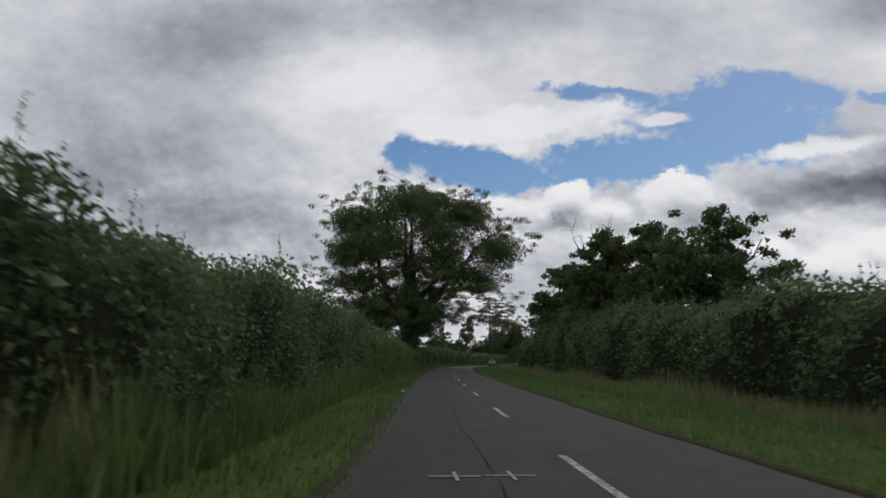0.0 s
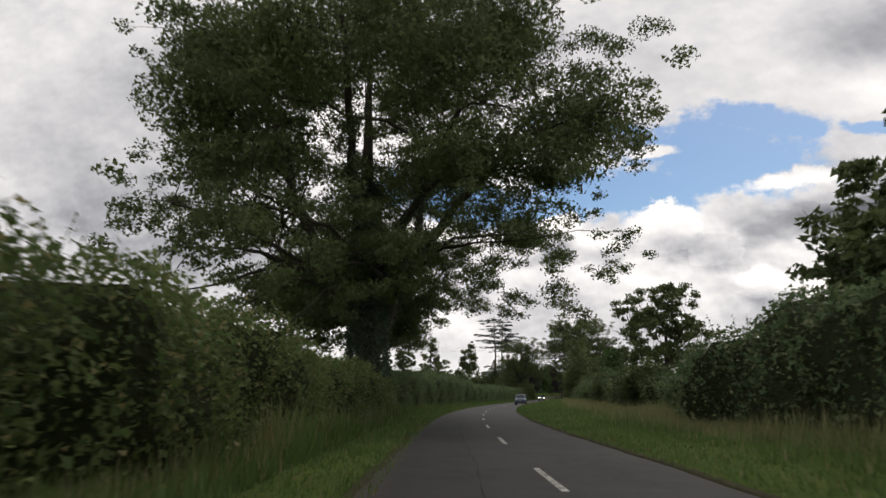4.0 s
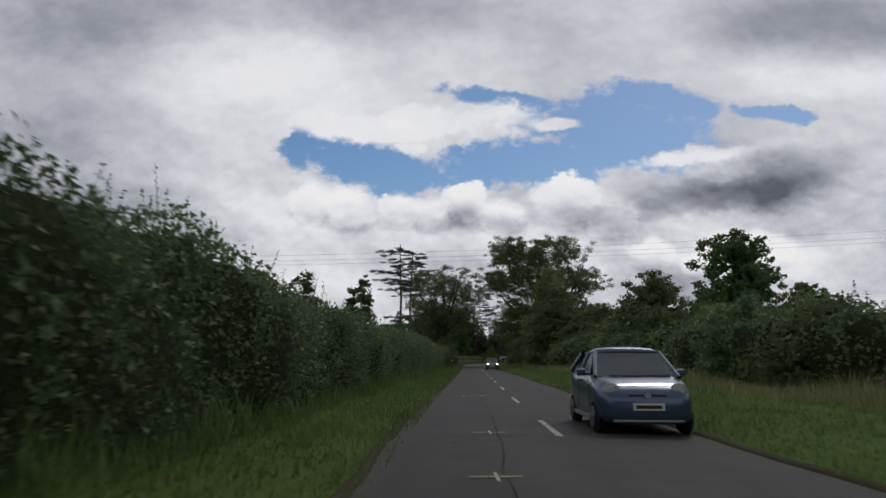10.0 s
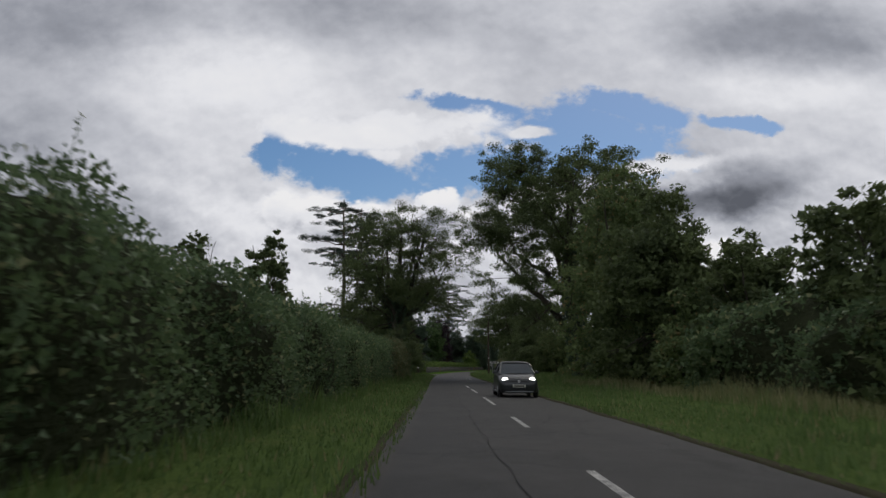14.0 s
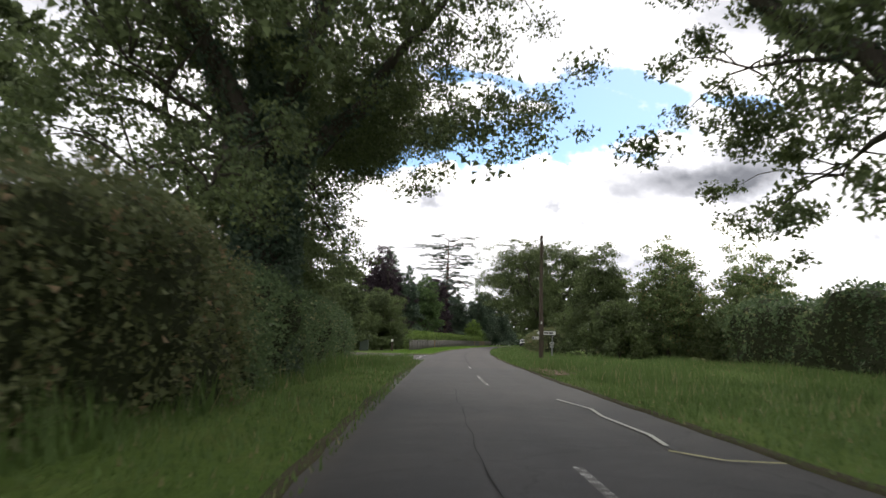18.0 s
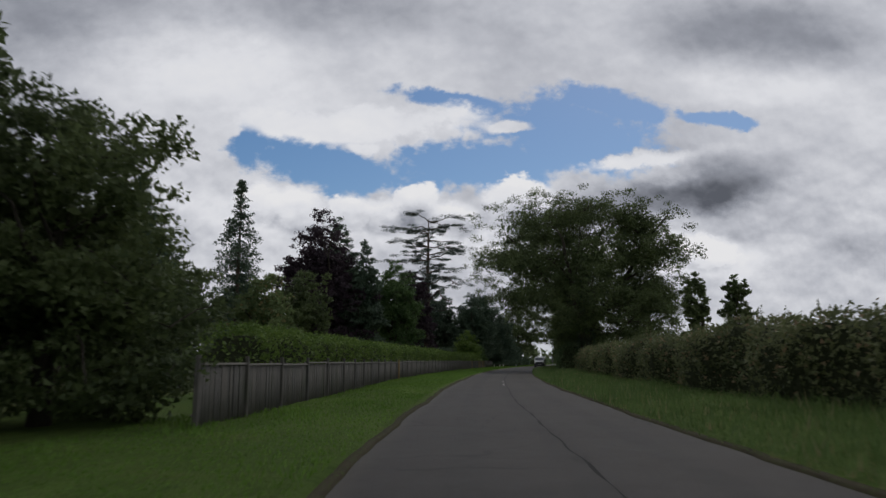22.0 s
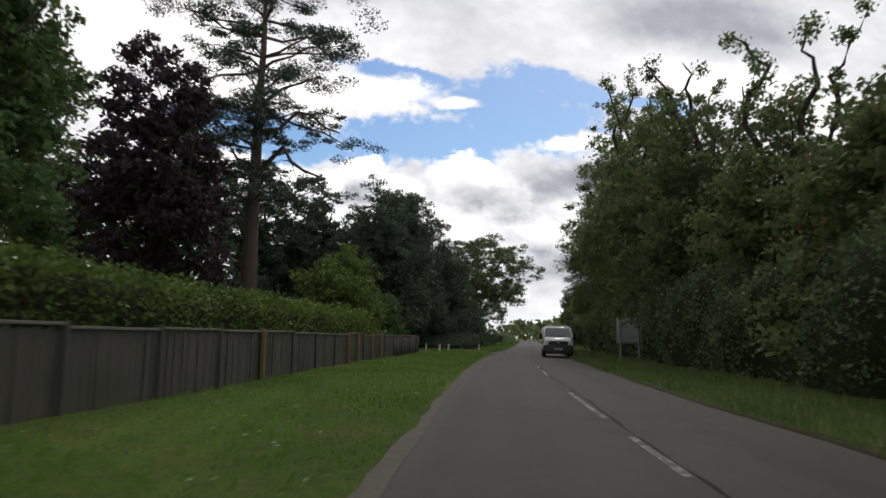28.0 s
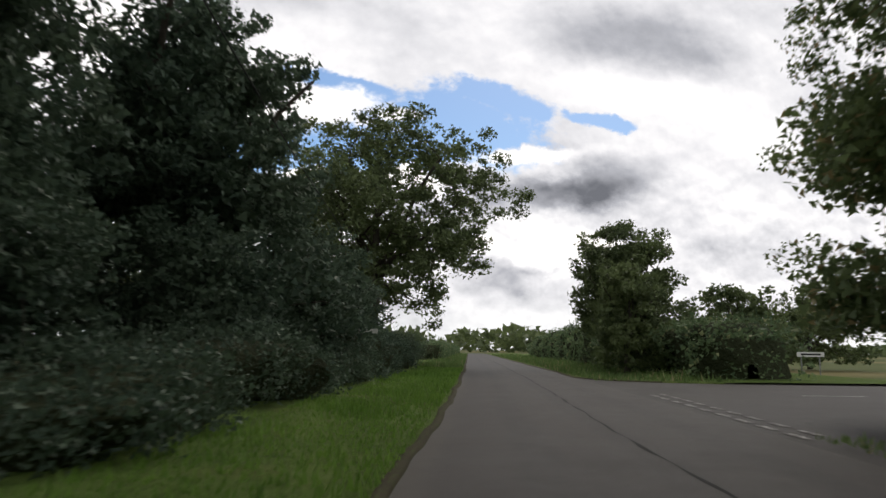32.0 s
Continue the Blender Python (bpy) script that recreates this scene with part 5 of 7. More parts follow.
tree("thorn_tree", "bushy tree beside a signpost", 338, -21.5, 11.0, 5.8, 0.1, 124, OAK, n=26000, leaf=0.25, clumps=90, trunk=0.18, fill=1.0, open_=0.04, rings=BUSH)
conifer("spruce_tree", "dark pointed spruce in a garden", 390, -33, 18.4, 9.0, 125, YEW, n=60000)
conifer("spruce_tree", "narrow spire-shaped conifer with drooping boughs", 402.6, -29.0, 21.4, 5.6, 126, YEW, n=30000, droop=0.6)
tree("copper_beech", "large copper beech with purple leaves", 423.5, -26.8, 22.5, 10.8, 0.6, 127, COPPER, n=60000, leaf=0.27, clumps=260, trunk=0.5, fill=1.0, rings=POINTED, open_=0.05)
tree("lime_tree", "green garden tree with a full rounded crown", 446, -21.4, 18.4, 7.0, 1.0, 128, LIME, n=44000, leaf=0.24, clumps=180, trunk=0.35, fill=1.0, open_=0.05)
tree("copper_beech", "dark purple-leaved tree behind a garden hedge", 461, -21.5, 19.0, 6.2, 0.6, 129, COPPER, n=20000, leaf=0.30, clumps=120, trunk=0.35, fill=0.7)
tree("yew_tree", "dark evergreen tree behind a garden hedge", 424, -20.5, 18.0, 5.2, 0.6, 130, YEW, n=22000, leaf=0.30, clumps=140, trunk=0.3, fill=0.9, rings=POINTED)
tree("yew_tree", "tall dark evergreen behind a garden hedge", 437, -28.6, 25.0, 7.2, 0.6, 410, YEW, n=44000, leaf=0.28, clumps=220, trunk=0.4, fill=1.0, rings=POINTED, open_=0.04)
tree("yew_tree", "dark yew at the mouth of a driveway", 498, -15.0, 17.0, 6.8, 0.2, 411, YEW, n=85000, leaf=0.22, clumps=280, dark=0.5, trunk=0.4, fill=1.0, rings=TALL, open_=0.02)
tree("garden_tree", "leafy green tree in a garden", 393, -22, 9.6, 4.8, 0.6, 182, OAKL, n=14000, leaf=0.24, clumps=90, trunk=0.2, fill=0.6, rings=BUSH)
tree("thorn_tree", "dense dark bushy tree beside an oak", 300, -9.8, 9.2, 4.3, 0.1, 184, OAK, n=36000, leaf=0.165, clumps=120, trunk=0.2, fill=0.6, rings=BUSH)
tree("thorn_tree", "dense bush below a tall oak", 291, 18.0, 7.2, 5.2, 0.1, 183, OAK, n=14000, leaf=0.24, clumps=90, trunk=0.18, fill=0.6, rings=BUSH)
tree("garden_tree", "dark leafy tree at the back of a garden", 398, -37, 14.5, 8.0, 0.6, 430, OAK, n=26000, leaf=0.28, clumps=130, trunk=0.3, fill=1.0, open_=0.05)
tree("garden_tree", "dark leafy tree at the back of a garden", 385, -27.5, 10.0, 6.4, 0.4, 431, OAK, n=26000, leaf=0.24, clumps=130, trunk=0.3, fill=1.0, rings=BUSH, open_=0.05)
tree("garden_tree", "dark leafy tree in a garden", 372, -27, 12.5, 6.0, 1.0, 131, OAK, n=16000, leaf=0.3, clumps=100, trunk=0.3, fill=0.6)
tree("garden_tree", "dark leafy tree in a garden", 408, -24, 11.5, 5.5, 1.0, 132, OAK, n=16000, leaf=0.3, clumps=100, trunk=0.3, fill=0.6)
tree("garden_tree", "dark leafy tree in a garden", 470, -33, 17.0, 7.5, 1.0, 133, OAK, n=16000, leaf=0.34, clumps=100, trunk=0.3, fill=0.6)
cedar("cedar_tree", "tall flat-topped cedar with a bare trunk", 477, -22.4, 32.0, 9.6, 134, n=60000, first=0.36, tiers=15, trunk=0.75, shape=lambda t: 0.62 + 0.38 * math.sin((t - 0.2) * 3.4),
      snags=((0.24, ((0.2, 0, 13.9), (1.5, -0.4, 15.2), (2.6, -0.6, 16.2), (3.3, -0.8, 14.9), (4.3, -0.6, 14.2), (5.6, -0.4, 13.7))),
             (0.18, ((0.2, 0, 17.6), (1.8, 0.4, 18.0), (3.2, 0.5, 19.4), (4.4, 0.3, 19.1), (5.8, 0.2, 17.9), (7.0, 0.0, 17.4)))))
tree("yew_tree", "dark evergreen tree behind a garden hedge", 474, -27, 20.5, 6.6, 0.6, 181, YEW, n=20000, leaf=0.30, clumps=140, trunk=0.3, fill=0.9, rings=ROUND)
tree("yew_tree", "broad dark yew behind a fence end", 490, -15.2, 17.0, 7.6, 0.3, 135, YEW, open_=0.03, deep_leaf=1.6, n=50000, leaf=0.22, clumps=200, trunk=0.4, fill=1.0, rings=POINTED)
tree("yew_tree", "broad dark yew beside a driveway", 507, -11.4, 14.8, 7.0, 0.2, 136, YEW, open_=0.03, deep_leaf=1.5, n=60000, leaf=0.195, clumps=200, trunk=0.4, fill=1.0, rings=POINTED)
tree("yew_tree", "dark evergreen at the back of a garden", 499, -24.0, 19.0, 7.5, 0.6, 137, YEW, open_=0.03, n=24000, leaf=0.34, clumps=160, trunk=0.4, fill=1.0, rings=POINTED)
tree("oak_tree", "leaning oak that overhangs the road", 532, -9.6, 17.4, 9.8, 2.6, 138, OAK, lean=(2.0, 0), rings=SKIRT, n=60000, leaf=0.22, clumps=260, trunk=0.45)
tree("lilac_bush", "bright green shrub behind a fence", 463.5, -11.4, 5.6, 3.2, 0.1, 139, GARDEN, n=13000, leaf=0.20, clumps=90, trunk=0.12, fill=0.6, rings=BUSH)
tree("lilac_bush", "green shrub behind a fence end", 470.5, -12.6, 7.4, 3.6, 0.1, 140, GARDEN, n=10000, leaf=0.18, clumps=70, trunk=0.1, fill=0.6, rings=BUSH)
tree("lilac_bush", "green shrub at a fence end", 477, -11.6, 4.6, 2.8, 0.1, 146, LIME, n=12000, leaf=0.17, clumps=70, trunk=0.1, fill=0.6, rings=BUSH)
tree("yew_tree", "dark evergreen between a cedar and a garden fence", 491, -27, 19.0, 8.0, 0.4, 147, YEW, n=44000, leaf=0.26, clumps=180, trunk=0.3, fill=1.0, rings=TALL, open_=0.03)
tree("thorn_tree", "bushy tree beside a telegraph pole", 333.5, 12.2, 10.6, 4.8, 0.1, 141, OAK, deep_leaf=1.5, n=40000, leaf=0.15, clumps=110, trunk=0.2, fill=1.0, rings=BUSH, open_=0.04)
tree("thorn_tree", "pale green bush in rough grass", 329, 17.0, 11.0, 5.2, 0.1, 142, OAKL, deep_leaf=1.5, n=34000, leaf=0.15, clumps=90, trunk=0.16, fill=1.0, rings=BUSH, open_=0.04)
tree("thorn_tree", "open-branched thorn in rough grass", 331, 25.0, 11.0, 5.4, 0.1, 143, OAKL, n=18000, leaf=0.19, clumps=80, trunk=0.16, fill=1.0, rings=BUSH, open_=0.04)
for k, (s, d, h, r) in enumerate(((327, 12.5, 5.0, 4.0), (334, 19.5, 7.0, 4.6), (325, 21.5, 6.0, 4.6), (338, 29.0, 8.0, 5.0))):
    tree("hawthorn_bush", "spreading green bush behind rough grass", s, d, h, r, 0.05, 420 + k, OAKL if k % 2 else OAK, n=16000, leaf=0.195, clumps=100, trunk=0.12, fill=1.0, rings=BUSH, open_=0.04)
tree("poplar_tree", "upright tree beyond a field hedge", 445, 27.5, 16.0, 3.0, 1.5, 144, OAK, n=8000, leaf=0.36, clumps=60, trunk=0.25, fill=0.6)
tree("poplar_tree", "upright tree beyond a field hedge", 446, 33.8, 16.2, 3.0, 1.5, 145, OAK, n=8000, leaf=0.36, clumps=60, trunk=0.25, fill=0.6)
for k, (s, d, h, r) in enumerate(((434, 9.6, 8.6, 4.4), (443, 9.4, 9.0, 4.6), (451, 9.6, 11.5, 4.8), (459, 8.4, 13.5, 4.8), (467, 7.8, 14.8, 5.4), (476, 7.6, 19.0, 6.0), (485, 8.0, 19.5, 6.0), (496.0, 8.5, 17.0, 7.1))):
    tree("roadside_tree", "overgrown roadside tree with ivy and dead twigs", s, d, h, r, 0.8, 150 + k, OAKL if k % 3 else OAK, n=100000 if k == 7 else 40000 if k > 3 else 27000, dark=0.5 if k == 7 else 0.06, lean=(-0.6, 2.2) if k == 7 else (0, 0), leaf=0.15 if k == 7 else 0.20, rc=0.62, clumps=210 if k == 7 else 150, trunk=0.26, fill=1.0, rings=BUSH if k < 3 else TALL, antlers=4 if k in (3, 4) else 3 if k in (2, 5) else 0, open_=0.02 if k == 7 else 0.08)
tree("lime_tree", "round tree at the far side of a junction", 530, 7.2, 10.0, 4.6, 0.8, 160, OAK, n=24000, leaf=0.2, clumps=110, trunk=0.25, fill=0.6)
tree("thorn_tree", "dark bush at the far side of a junction", 523, 5.8, 6.0, 3.0, 0.4, 161, OAK, n=9000, leaf=0.22, clumps=70, trunk=0.14, fill=0.6, rings=BUSH)
for k, (s, d, h, r) in enumerate(((540, 18, 6.5, 5.0), (548, 27, 7.0, 6.0), (560, 12, 6.0, 4.5))):
    tree("thorn_tree", "rounded bush in a far hedge", s, d, h, r, 0.4, 165 + k, OAK, n=8000, leaf=0.3, clumps=70, trunk=0.16, fill=0.6, rings=BUSH)
for k, (s, d, h, r) in enumerate(((240, 42, 12, 6), (262, 48, 13, 7), (215, 60, 12, 7), (300, 60, 11, 6), (350, 60, 10, 6), (392, 55, 9, 5))):
    tree("field_tree", "distant tree in a field hedge", s, d, h, r, 1.5, 170 + k, OAK, n=6000, leaf=0.45, clumps=60, trunk=0.3, fill=0.5)

for k, (s, d, h, r) in enumerate(((150, -26, 7, 5), (176, -34, 8, 6), (205, -30, 8, 5), (232, -26, 9, 5), (258, -22, 9, 5), (272, -30, 12, 6), (318, -60, 15, 7), (352, -40, 13, 7), (360, -55, 15, 8), (316, 34, 8, 5), (112, 24, 7, 5), (126, 36, 8, 6), (160, 26, 6, 4), (182, 30, 7, 5), (226, 24, 8, 5), (478, -52, 17, 9), (452, -52, 17, 9), (398, -42, 11, 7), (416, -34, 12, 7), (384, -40, 13, 7), (512, -30, 14, 8), (520, -18, 12, 6))):
    tree("background_tree", "tree standing back from the road", s, d, h, r, 0.8, 300 + k, OAK, n=5500, leaf=0.46, limbs=14, clumps=80, trunk=0.25, fill=0.8, rings=ROUND)

for s_, d_, h_, r_, k in ((495.5, -10.2, 5.6, 3.4, 0), (503.0, -8.9, 4.6, 2.8, 1), (511.5, -8.4, 6.2, 3.2, 2), (520.5, -8.6, 5.4, 3.0, 3)):
    tree("holly_bush", "dark holly bush at the edge of a wood", s_, d_, h_, r_, 0.05, 400 + k, YEW, n=26000, leaf=0.13, clumps=90, trunk=0.1, fill=0.9, rings=BUSH, open_=0.06)

rng = np.random.default_rng(77)
for k, s_ in enumerate((97, 108, 119, 131, 142, 153, 161, 170, 178, 187, 195, 204, 212, 221, 229, 238, 246)):
    d_ = float(np.interp(s_, [97, 150, 196, 246], [14.6, 14.4, 12.8, 12.2])) + rng.normal() * 0.7
    h_, r_ = rng.uniform(2.6, 5.2) + (0.8 if s_ > 150 else 0.0), rng.uniform(2.2, 3.6)
    tree("hawthorn_bush", "uneven hawthorn bush in a field hedge", s_ + rng.normal(), d_, h_, r_, 0.05, 440 + k, (HEDGE, OAKL, OAK)[k % 3], n=9000, leaf=0.21, clumps=70, trunk=0.1, fill=1.0, rings=BUSH, open_=0.06, limbs=10)

# a far belt of woodland that closes the view
rng = np.random.default_rng(7)
ang = rng.uniform(-1.9, 1.9, 1500)
rad = rng.uniform(620, 760, 1500)
cc = np.stack([rad * np.sin(ang), 240 + rad * np.cos(ang), rng.uniform(0, 1, 1500) ** 0.7 * (8 + 5 * np.sin(ang * 9)) - 0.5], -1)
pts = (cc[:, None] + ball(rng, 1500 * 22).reshape(1500, 22, 3) * np.array([9.0, 9.0, 4.0])).reshape(-1, 3)
v, f = leaves(rng, pts, 4.4, 0.9, fine=False)
far_wood = partn("distant_woodland", v, f, OAK, None, "distant belt of woodland on the horizon", kind="stuff")
far_wood["category"] = "woodland"

# ---------------------------------------------------------------- grass
def behind(d):
    return lambda s: d + wig(s, 2.0, 0.35)


grass("verge_grass", "short green grass on the verge", -5, 150, -4.9, -2.75, 26000, 0.16, GRASS, 201)
grass("verge_grass", "short green grass on the verge", 150, 312, -5.3, -2.75, 26000, 0.16, GRASS, 202)
grass("long_grass", "long grass and stalks at the foot of a hedge", -5, 96, -5.6, -4.0, 24000, 0.70, GRASS, 203, 0.022)
grass("dry_grass", "pale dry stalks before a hedge", -4, 98, -5.5, -4.3, 10000, 0.85, HAY, 204, 0.014)
grass("long_grass", "long grass at the foot of a hedge", 104, 306, -6.0, -4.7, 16000, 0.55, GRASS, 205, 0.018)
grass("verge_grass", "short green grass on the verge", -5, 160, 2.5, 6.0, 34000, 0.17, GRASS, 206)
grass("verge_grass", "short green grass on the verge", 160, 300, 2.5, 6.0, 30000, 0.17, GRASS, 207)
grass("seeding_grass", "tall pale seeding grass at the back of the verge", -5, 95, 6.0, 8.6, 20000, 0.66, HAY, 208, 0.013)
grass("long_grass", "tall green grass at the back of the verge", -5, 95, 4.6, 8.6, 12000, 0.42, GRASS, 209, 0.018)
grass("seeding_grass", "tall pale seeding grass at the back of the verge", 95, 262, behind(7.4), 12.5, 36000, 0.66, HAY, 210, 0.016)
grass("long_grass", "tall green grass at the back of the verge", 95, 262, 5.2, 12.5, 18000, 0.4, GRASS, 211, 0.02)
grass("rough_grass", "rough green grass in a clearing", 262, 338, 3.4, 19.0, 36000, 0.38, GRASS, 212, 0.02)
grass("verge_grass", "green verge grass below a hedge", 300, 424, 2.5, 7.8, 34000, 0.30, GRASS, 213)
grass("verge_grass", "grass strip below roadside trees", 424, 496, 2.6, 6.0, 18000, 0.22, GRASS, 214)
grass("lawn_grass", "mown bright grass below a fence", 330, 479, -7.4, -2.8, 80000, 0.075, LAWN, 215, 0.012, 0.15)
grass("long_grass", "lush grass at the corner of a junction", 300, 314.5, -9.0, -3.2, 16000, 0.26, GRASS, 223, 0.014)
grass("edge_grass", "ragged grass at the edge of the road", -5, 312, -2.85, -2.42, 12000, 0.14, GRASS, 220, 0.010, 0.08)
grass("edge_grass", "ragged grass at the edge of the road", -5, 312, 2.42, 2.85, 12000, 0.14, GRASS, 221, 0.010, 0.08)
grass("edge_grass", "ragged grass at the edge of the road", 332, 494, 2.42, 2.85, 7000, 0.14, GRASS, 222, 0.010, 0.08)
grass("lawn_grass", "grass beside a driveway", 486, 530, -5.6, -2.8, 14000, 0.14, LAWN, 216)
grass("verge_grass", "grass along the far verge", 514, 640, 2.6, 8.0, 14000, 0.35, GRASS, 217, 0.03)
grass("verge_grass", "grass along the far verge", 530, 640, -6.0, -2.8, 12000, 0.3, GRASS, 218, 0.03)


def daisies(name, label, s0, s1, d0, d1, n, seed):
    """Small white flower heads on short stalks, scattered in drifts over mown grass."""
    rng = np.random.default_rng(seed)
    s, d = rng.uniform(s0, s1, n), rng.uniform(d0, d1, n)
    keep = np.sin(s * 0.7 + seed) * np.sin(d * 1.9 + s * 0.2) > -0.2
    p = line(s[keep], d[keep], 0.17 + rng.uniform(0, 0.05, n)[keep])
    r = rng.uniform(0.012, 0.026, len(p))[:, None]
    an_ = np.linspace(0, 2 * math.pi, 7)[:-1]
    ring = np.stack([np.cos(an_), np.sin(an_), np.full(6, 0.25)], -1)
    v = np.concatenate([p[:, None] + ring[None] * r[:, None], (p - np.array([0, 0, 0.08]))[:, None]], 1).reshape(-1, 3)
    i = np.arange(len(p))[:, None] * 7
    f = np.concatenate([i + np.array([[0, 1, 2, 3]]), i + np.array([[3, 4, 5, 0]])])
    ob = partn(name, v, f, DAISY, None, label, kind="stuff")
    ob["category"] = "flowers"


DAISY = plain("daisy_white", (0.72, 0.72, 0.66), 0.7, vary=0.15)
daisies("daisies", "small white daisies in mown grass", 400, 478, -7.2, -3.0, 700, 31)

# ---------------------------------------------------------------- poles and wires
def cable(name, label, a, b, sag, r=0.012):
    a, b = Vector(a), Vector(b)
    t = np.linspace(0, 1, 25)
    p = np.array([np.array(a.lerp(b, float(k))) - np.array([0, 0, 4 * sag * k * (1 - k)]) for k in t])
    v, f = tube(p, np.full(25, r), 5)
    return tagged(partn(name, v, f, WIRE, None, label), category="wire")


def pole(s, d, h, label, steps=True):
    root = thing("telegraph_pole", stand(s, d), label, "pole")
    z = np.linspace(-0.3, h, 9)
    v, f = tube(np.column_stack([np.sin(z) * 0.012, np.zeros(9), z]), np.linspace(0.15, 0.105, 9), 14)
    partn("shaft", v, f, POLEWOOD, root, smooth=True)
    part("cap", bm_cyl(0.115, 0.04, (0, 0, h + 0.01), 14, 0.07), STEEL, root)
    if steps:
        for k, zz in enumerate((h - 1.0, h - 1.5, h - 0.5)):
            part("step", bm_cyl(0.012, 0.46, (0.0, 0.0, zz), 8, axis="x"), STEEL, root)
        part("bracket", bm_box(0.10, 0.10, 0.16, (0.0, -0.15, h - 0.35), 0.01), STEEL, root)
        part("insulator", bm_cyl(0.035, 0.10, (0.06, -0.20, h - 0.24), 10, 0.02), SIGNWHITE, root)
        part("number_plate", bm_box(0.10, 0.01, 0.16, (0, -0.145, 2.6), 0.003), SIGNWHITE, root, "small pale plate")
        v, f = tube(np.column_stack([np.full(6, 0.15), np.zeros(6), np.linspace(0, 3.0, 6)]), np.full(6, 0.03), 8)
        partn("cable_guard", v, f, POLEWOOD, root)
    return root


pole(318.6, 5.3, 8.7, "brown wooden telegraph pole standing in a verge")
pole(311, -9.3, 8.6, "wooden telegraph pole among trees", False)
pt = line(318.6, 5.3)
pl = line(331, -38.0)
cable("telephone_wire", "thin dark telephone wire between two poles", (pt[0], pt[1], 8.4), (pl[0], pl[1], 10.1), 0.30)
cable("telephone_wire", "thin dark telephone wire between two poles", (pt[0], pt[1], 8.1), (pl[0], pl[1], 9.3), 0.45)
for k, (z0, z1) in enumerate(((12.6, 15.3), (12.3, 14.6), (12.0, 14.2))):
    a, b = line(224 + k * 0.9, -70.0), line(224 + k * 0.9, 75.0)
    cable("power_line", "thin power line high across the road", (a[0], a[1], z0 - 0.6), (b[0], b[1], z1 + 2.0), 1.6, 0.010)
a, b = line(505, -34), line(470, -12.2)
cable("telephone_wire", "dark wire running into roadside trees", (a[0], a[1], 9.0), (b[0], b[1], 6.5), 0.4)
a, b = line(494, -6.2), line(520, -8)
cable("telephone_wire", "dark wire running into roadside trees", (a[0], a[1], 6.8), (b[0], b[1], 6.2), 0.3, 0.015)


# ---------------------------------------------------------------- signs
def post(root, x, y, h, r=0.04, name="post"):
    return part(name, bm_cyl(r, h + 0.3, (x, y, h / 2 - 0.15), 12), STEEL, root)


def bars(root, plate, x0, x1, y, z, h, mat, n=1):
    for k in range(n):
        w = (x1 - x0) / n
        part("lettering", bm_box(w * 0.86, 0.004, h, (x0 + w * (k + 0.5), y, z), 0.0), mat, plate)


def arrow_board(root, x, y, z, w, h, rim, face_mat, lines):
    """A board with a pointed end to the left, seen from the road."""
    bm = bmesh.new()
    pts = [(x + h * 0.45, z - h / 2), (x + w, z - h / 2), (x + w, z + h / 2), (x + h * 0.45, z + h / 2), (x, z)]
    fr = [bm.verts.new((a, y, b)) for a, b in pts]
    bk = [bm.verts.new((a, y + 0.025, b)) for a, b in pts]
    bm.faces.new(fr)
    bm.faces.new(bk[::-1])
    for i in range(5):
        bm.faces.new((fr[i], bk[i], bk[(i + 1) % 5], fr[(i + 1) % 5]))
    bmesh.ops.recalc_face_normals(bm, faces=bm.faces)
    plate = part("board", bm, rim, root)
    bm = bmesh.new()
    k = 0.025
    pts = [(x + h * 0.45 + k * 0.6, z - h / 2 + k), (x + w - k, z - h / 2 + k), (x + w - k, z + h / 2 - k), (x + h * 0.45 + k * 0.6, z + h / 2 - k), (x + k * 1.6, z)]
    bm.faces.new([bm.verts.new((a, y - 0.004, b)) for a, b in pts][::1])
    part("panel", bm, face_mat, plate)
    for r in range(lines):
        zz = z + (r - (lines - 1) / 2) * -h * 0.34
        bars(root, plate, x + h * 0.7, x + w * 0.86, y - 0.009, zz, h * (0.26 if lines > 1 else 0.36), SIGNBLACK if face_mat is not SIGNBLACK else SIGNWHITE, 3)
    return plate


sp = thing("direction_sign", stand(325.0, 6.4), "pointed direction signs on two grey posts before bushes", "road sign")
post(sp, -0.28, 0.06, 2.1)
post(sp, 0.50, 0.06, 2.1)
arrow_board(sp, -0.76, 0.0, 2.0, 1.53, 0.33, SIGNBLACK, SIGNWHITE, 1)
arrow_board(sp, -1.14, 0.0, 1.60, 0.80, 0.24, SIGNWHITE, SIGNBLACK, 2)
sp = thing("footpath_sign", stand(325.4, 6.9), "small black and white arrow sign on a slim post", "road sign")
post(sp, 0.0, 0.05, 1.35, 0.03)
arrow_board(sp, -0.18, 0.0, 1.18, 0.36, 0.22, SIGNWHITE, SIGNBLACK, 2)
part("lower_plate", bm_box(0.30, 0.02, 0.16, (0.0, 0.0, 0.95), 0.006), SIGNBACK, sp)

bs = thing("road_sign", stand(462, 5.0, 0, 4), "grey back of a large road sign on two posts", "road sign")
post(bs, -0.42, -0.05, 2.45, 0.045)
post(bs, 0.55, -0.05, 2.45, 0.045)
part("board", bm_box(1.34, 0.012, 1.36, (0.06, 0.02, 1.72), 0.004), SIGNBACK, bs, "plain grey aluminium back")
for z in (1.08, 1.36, 1.88, 2.38):
    part("channel", bm_box(1.34, 0.03, 0.05, (0.02, -0.005, z), 0.006), STEEL, bs)

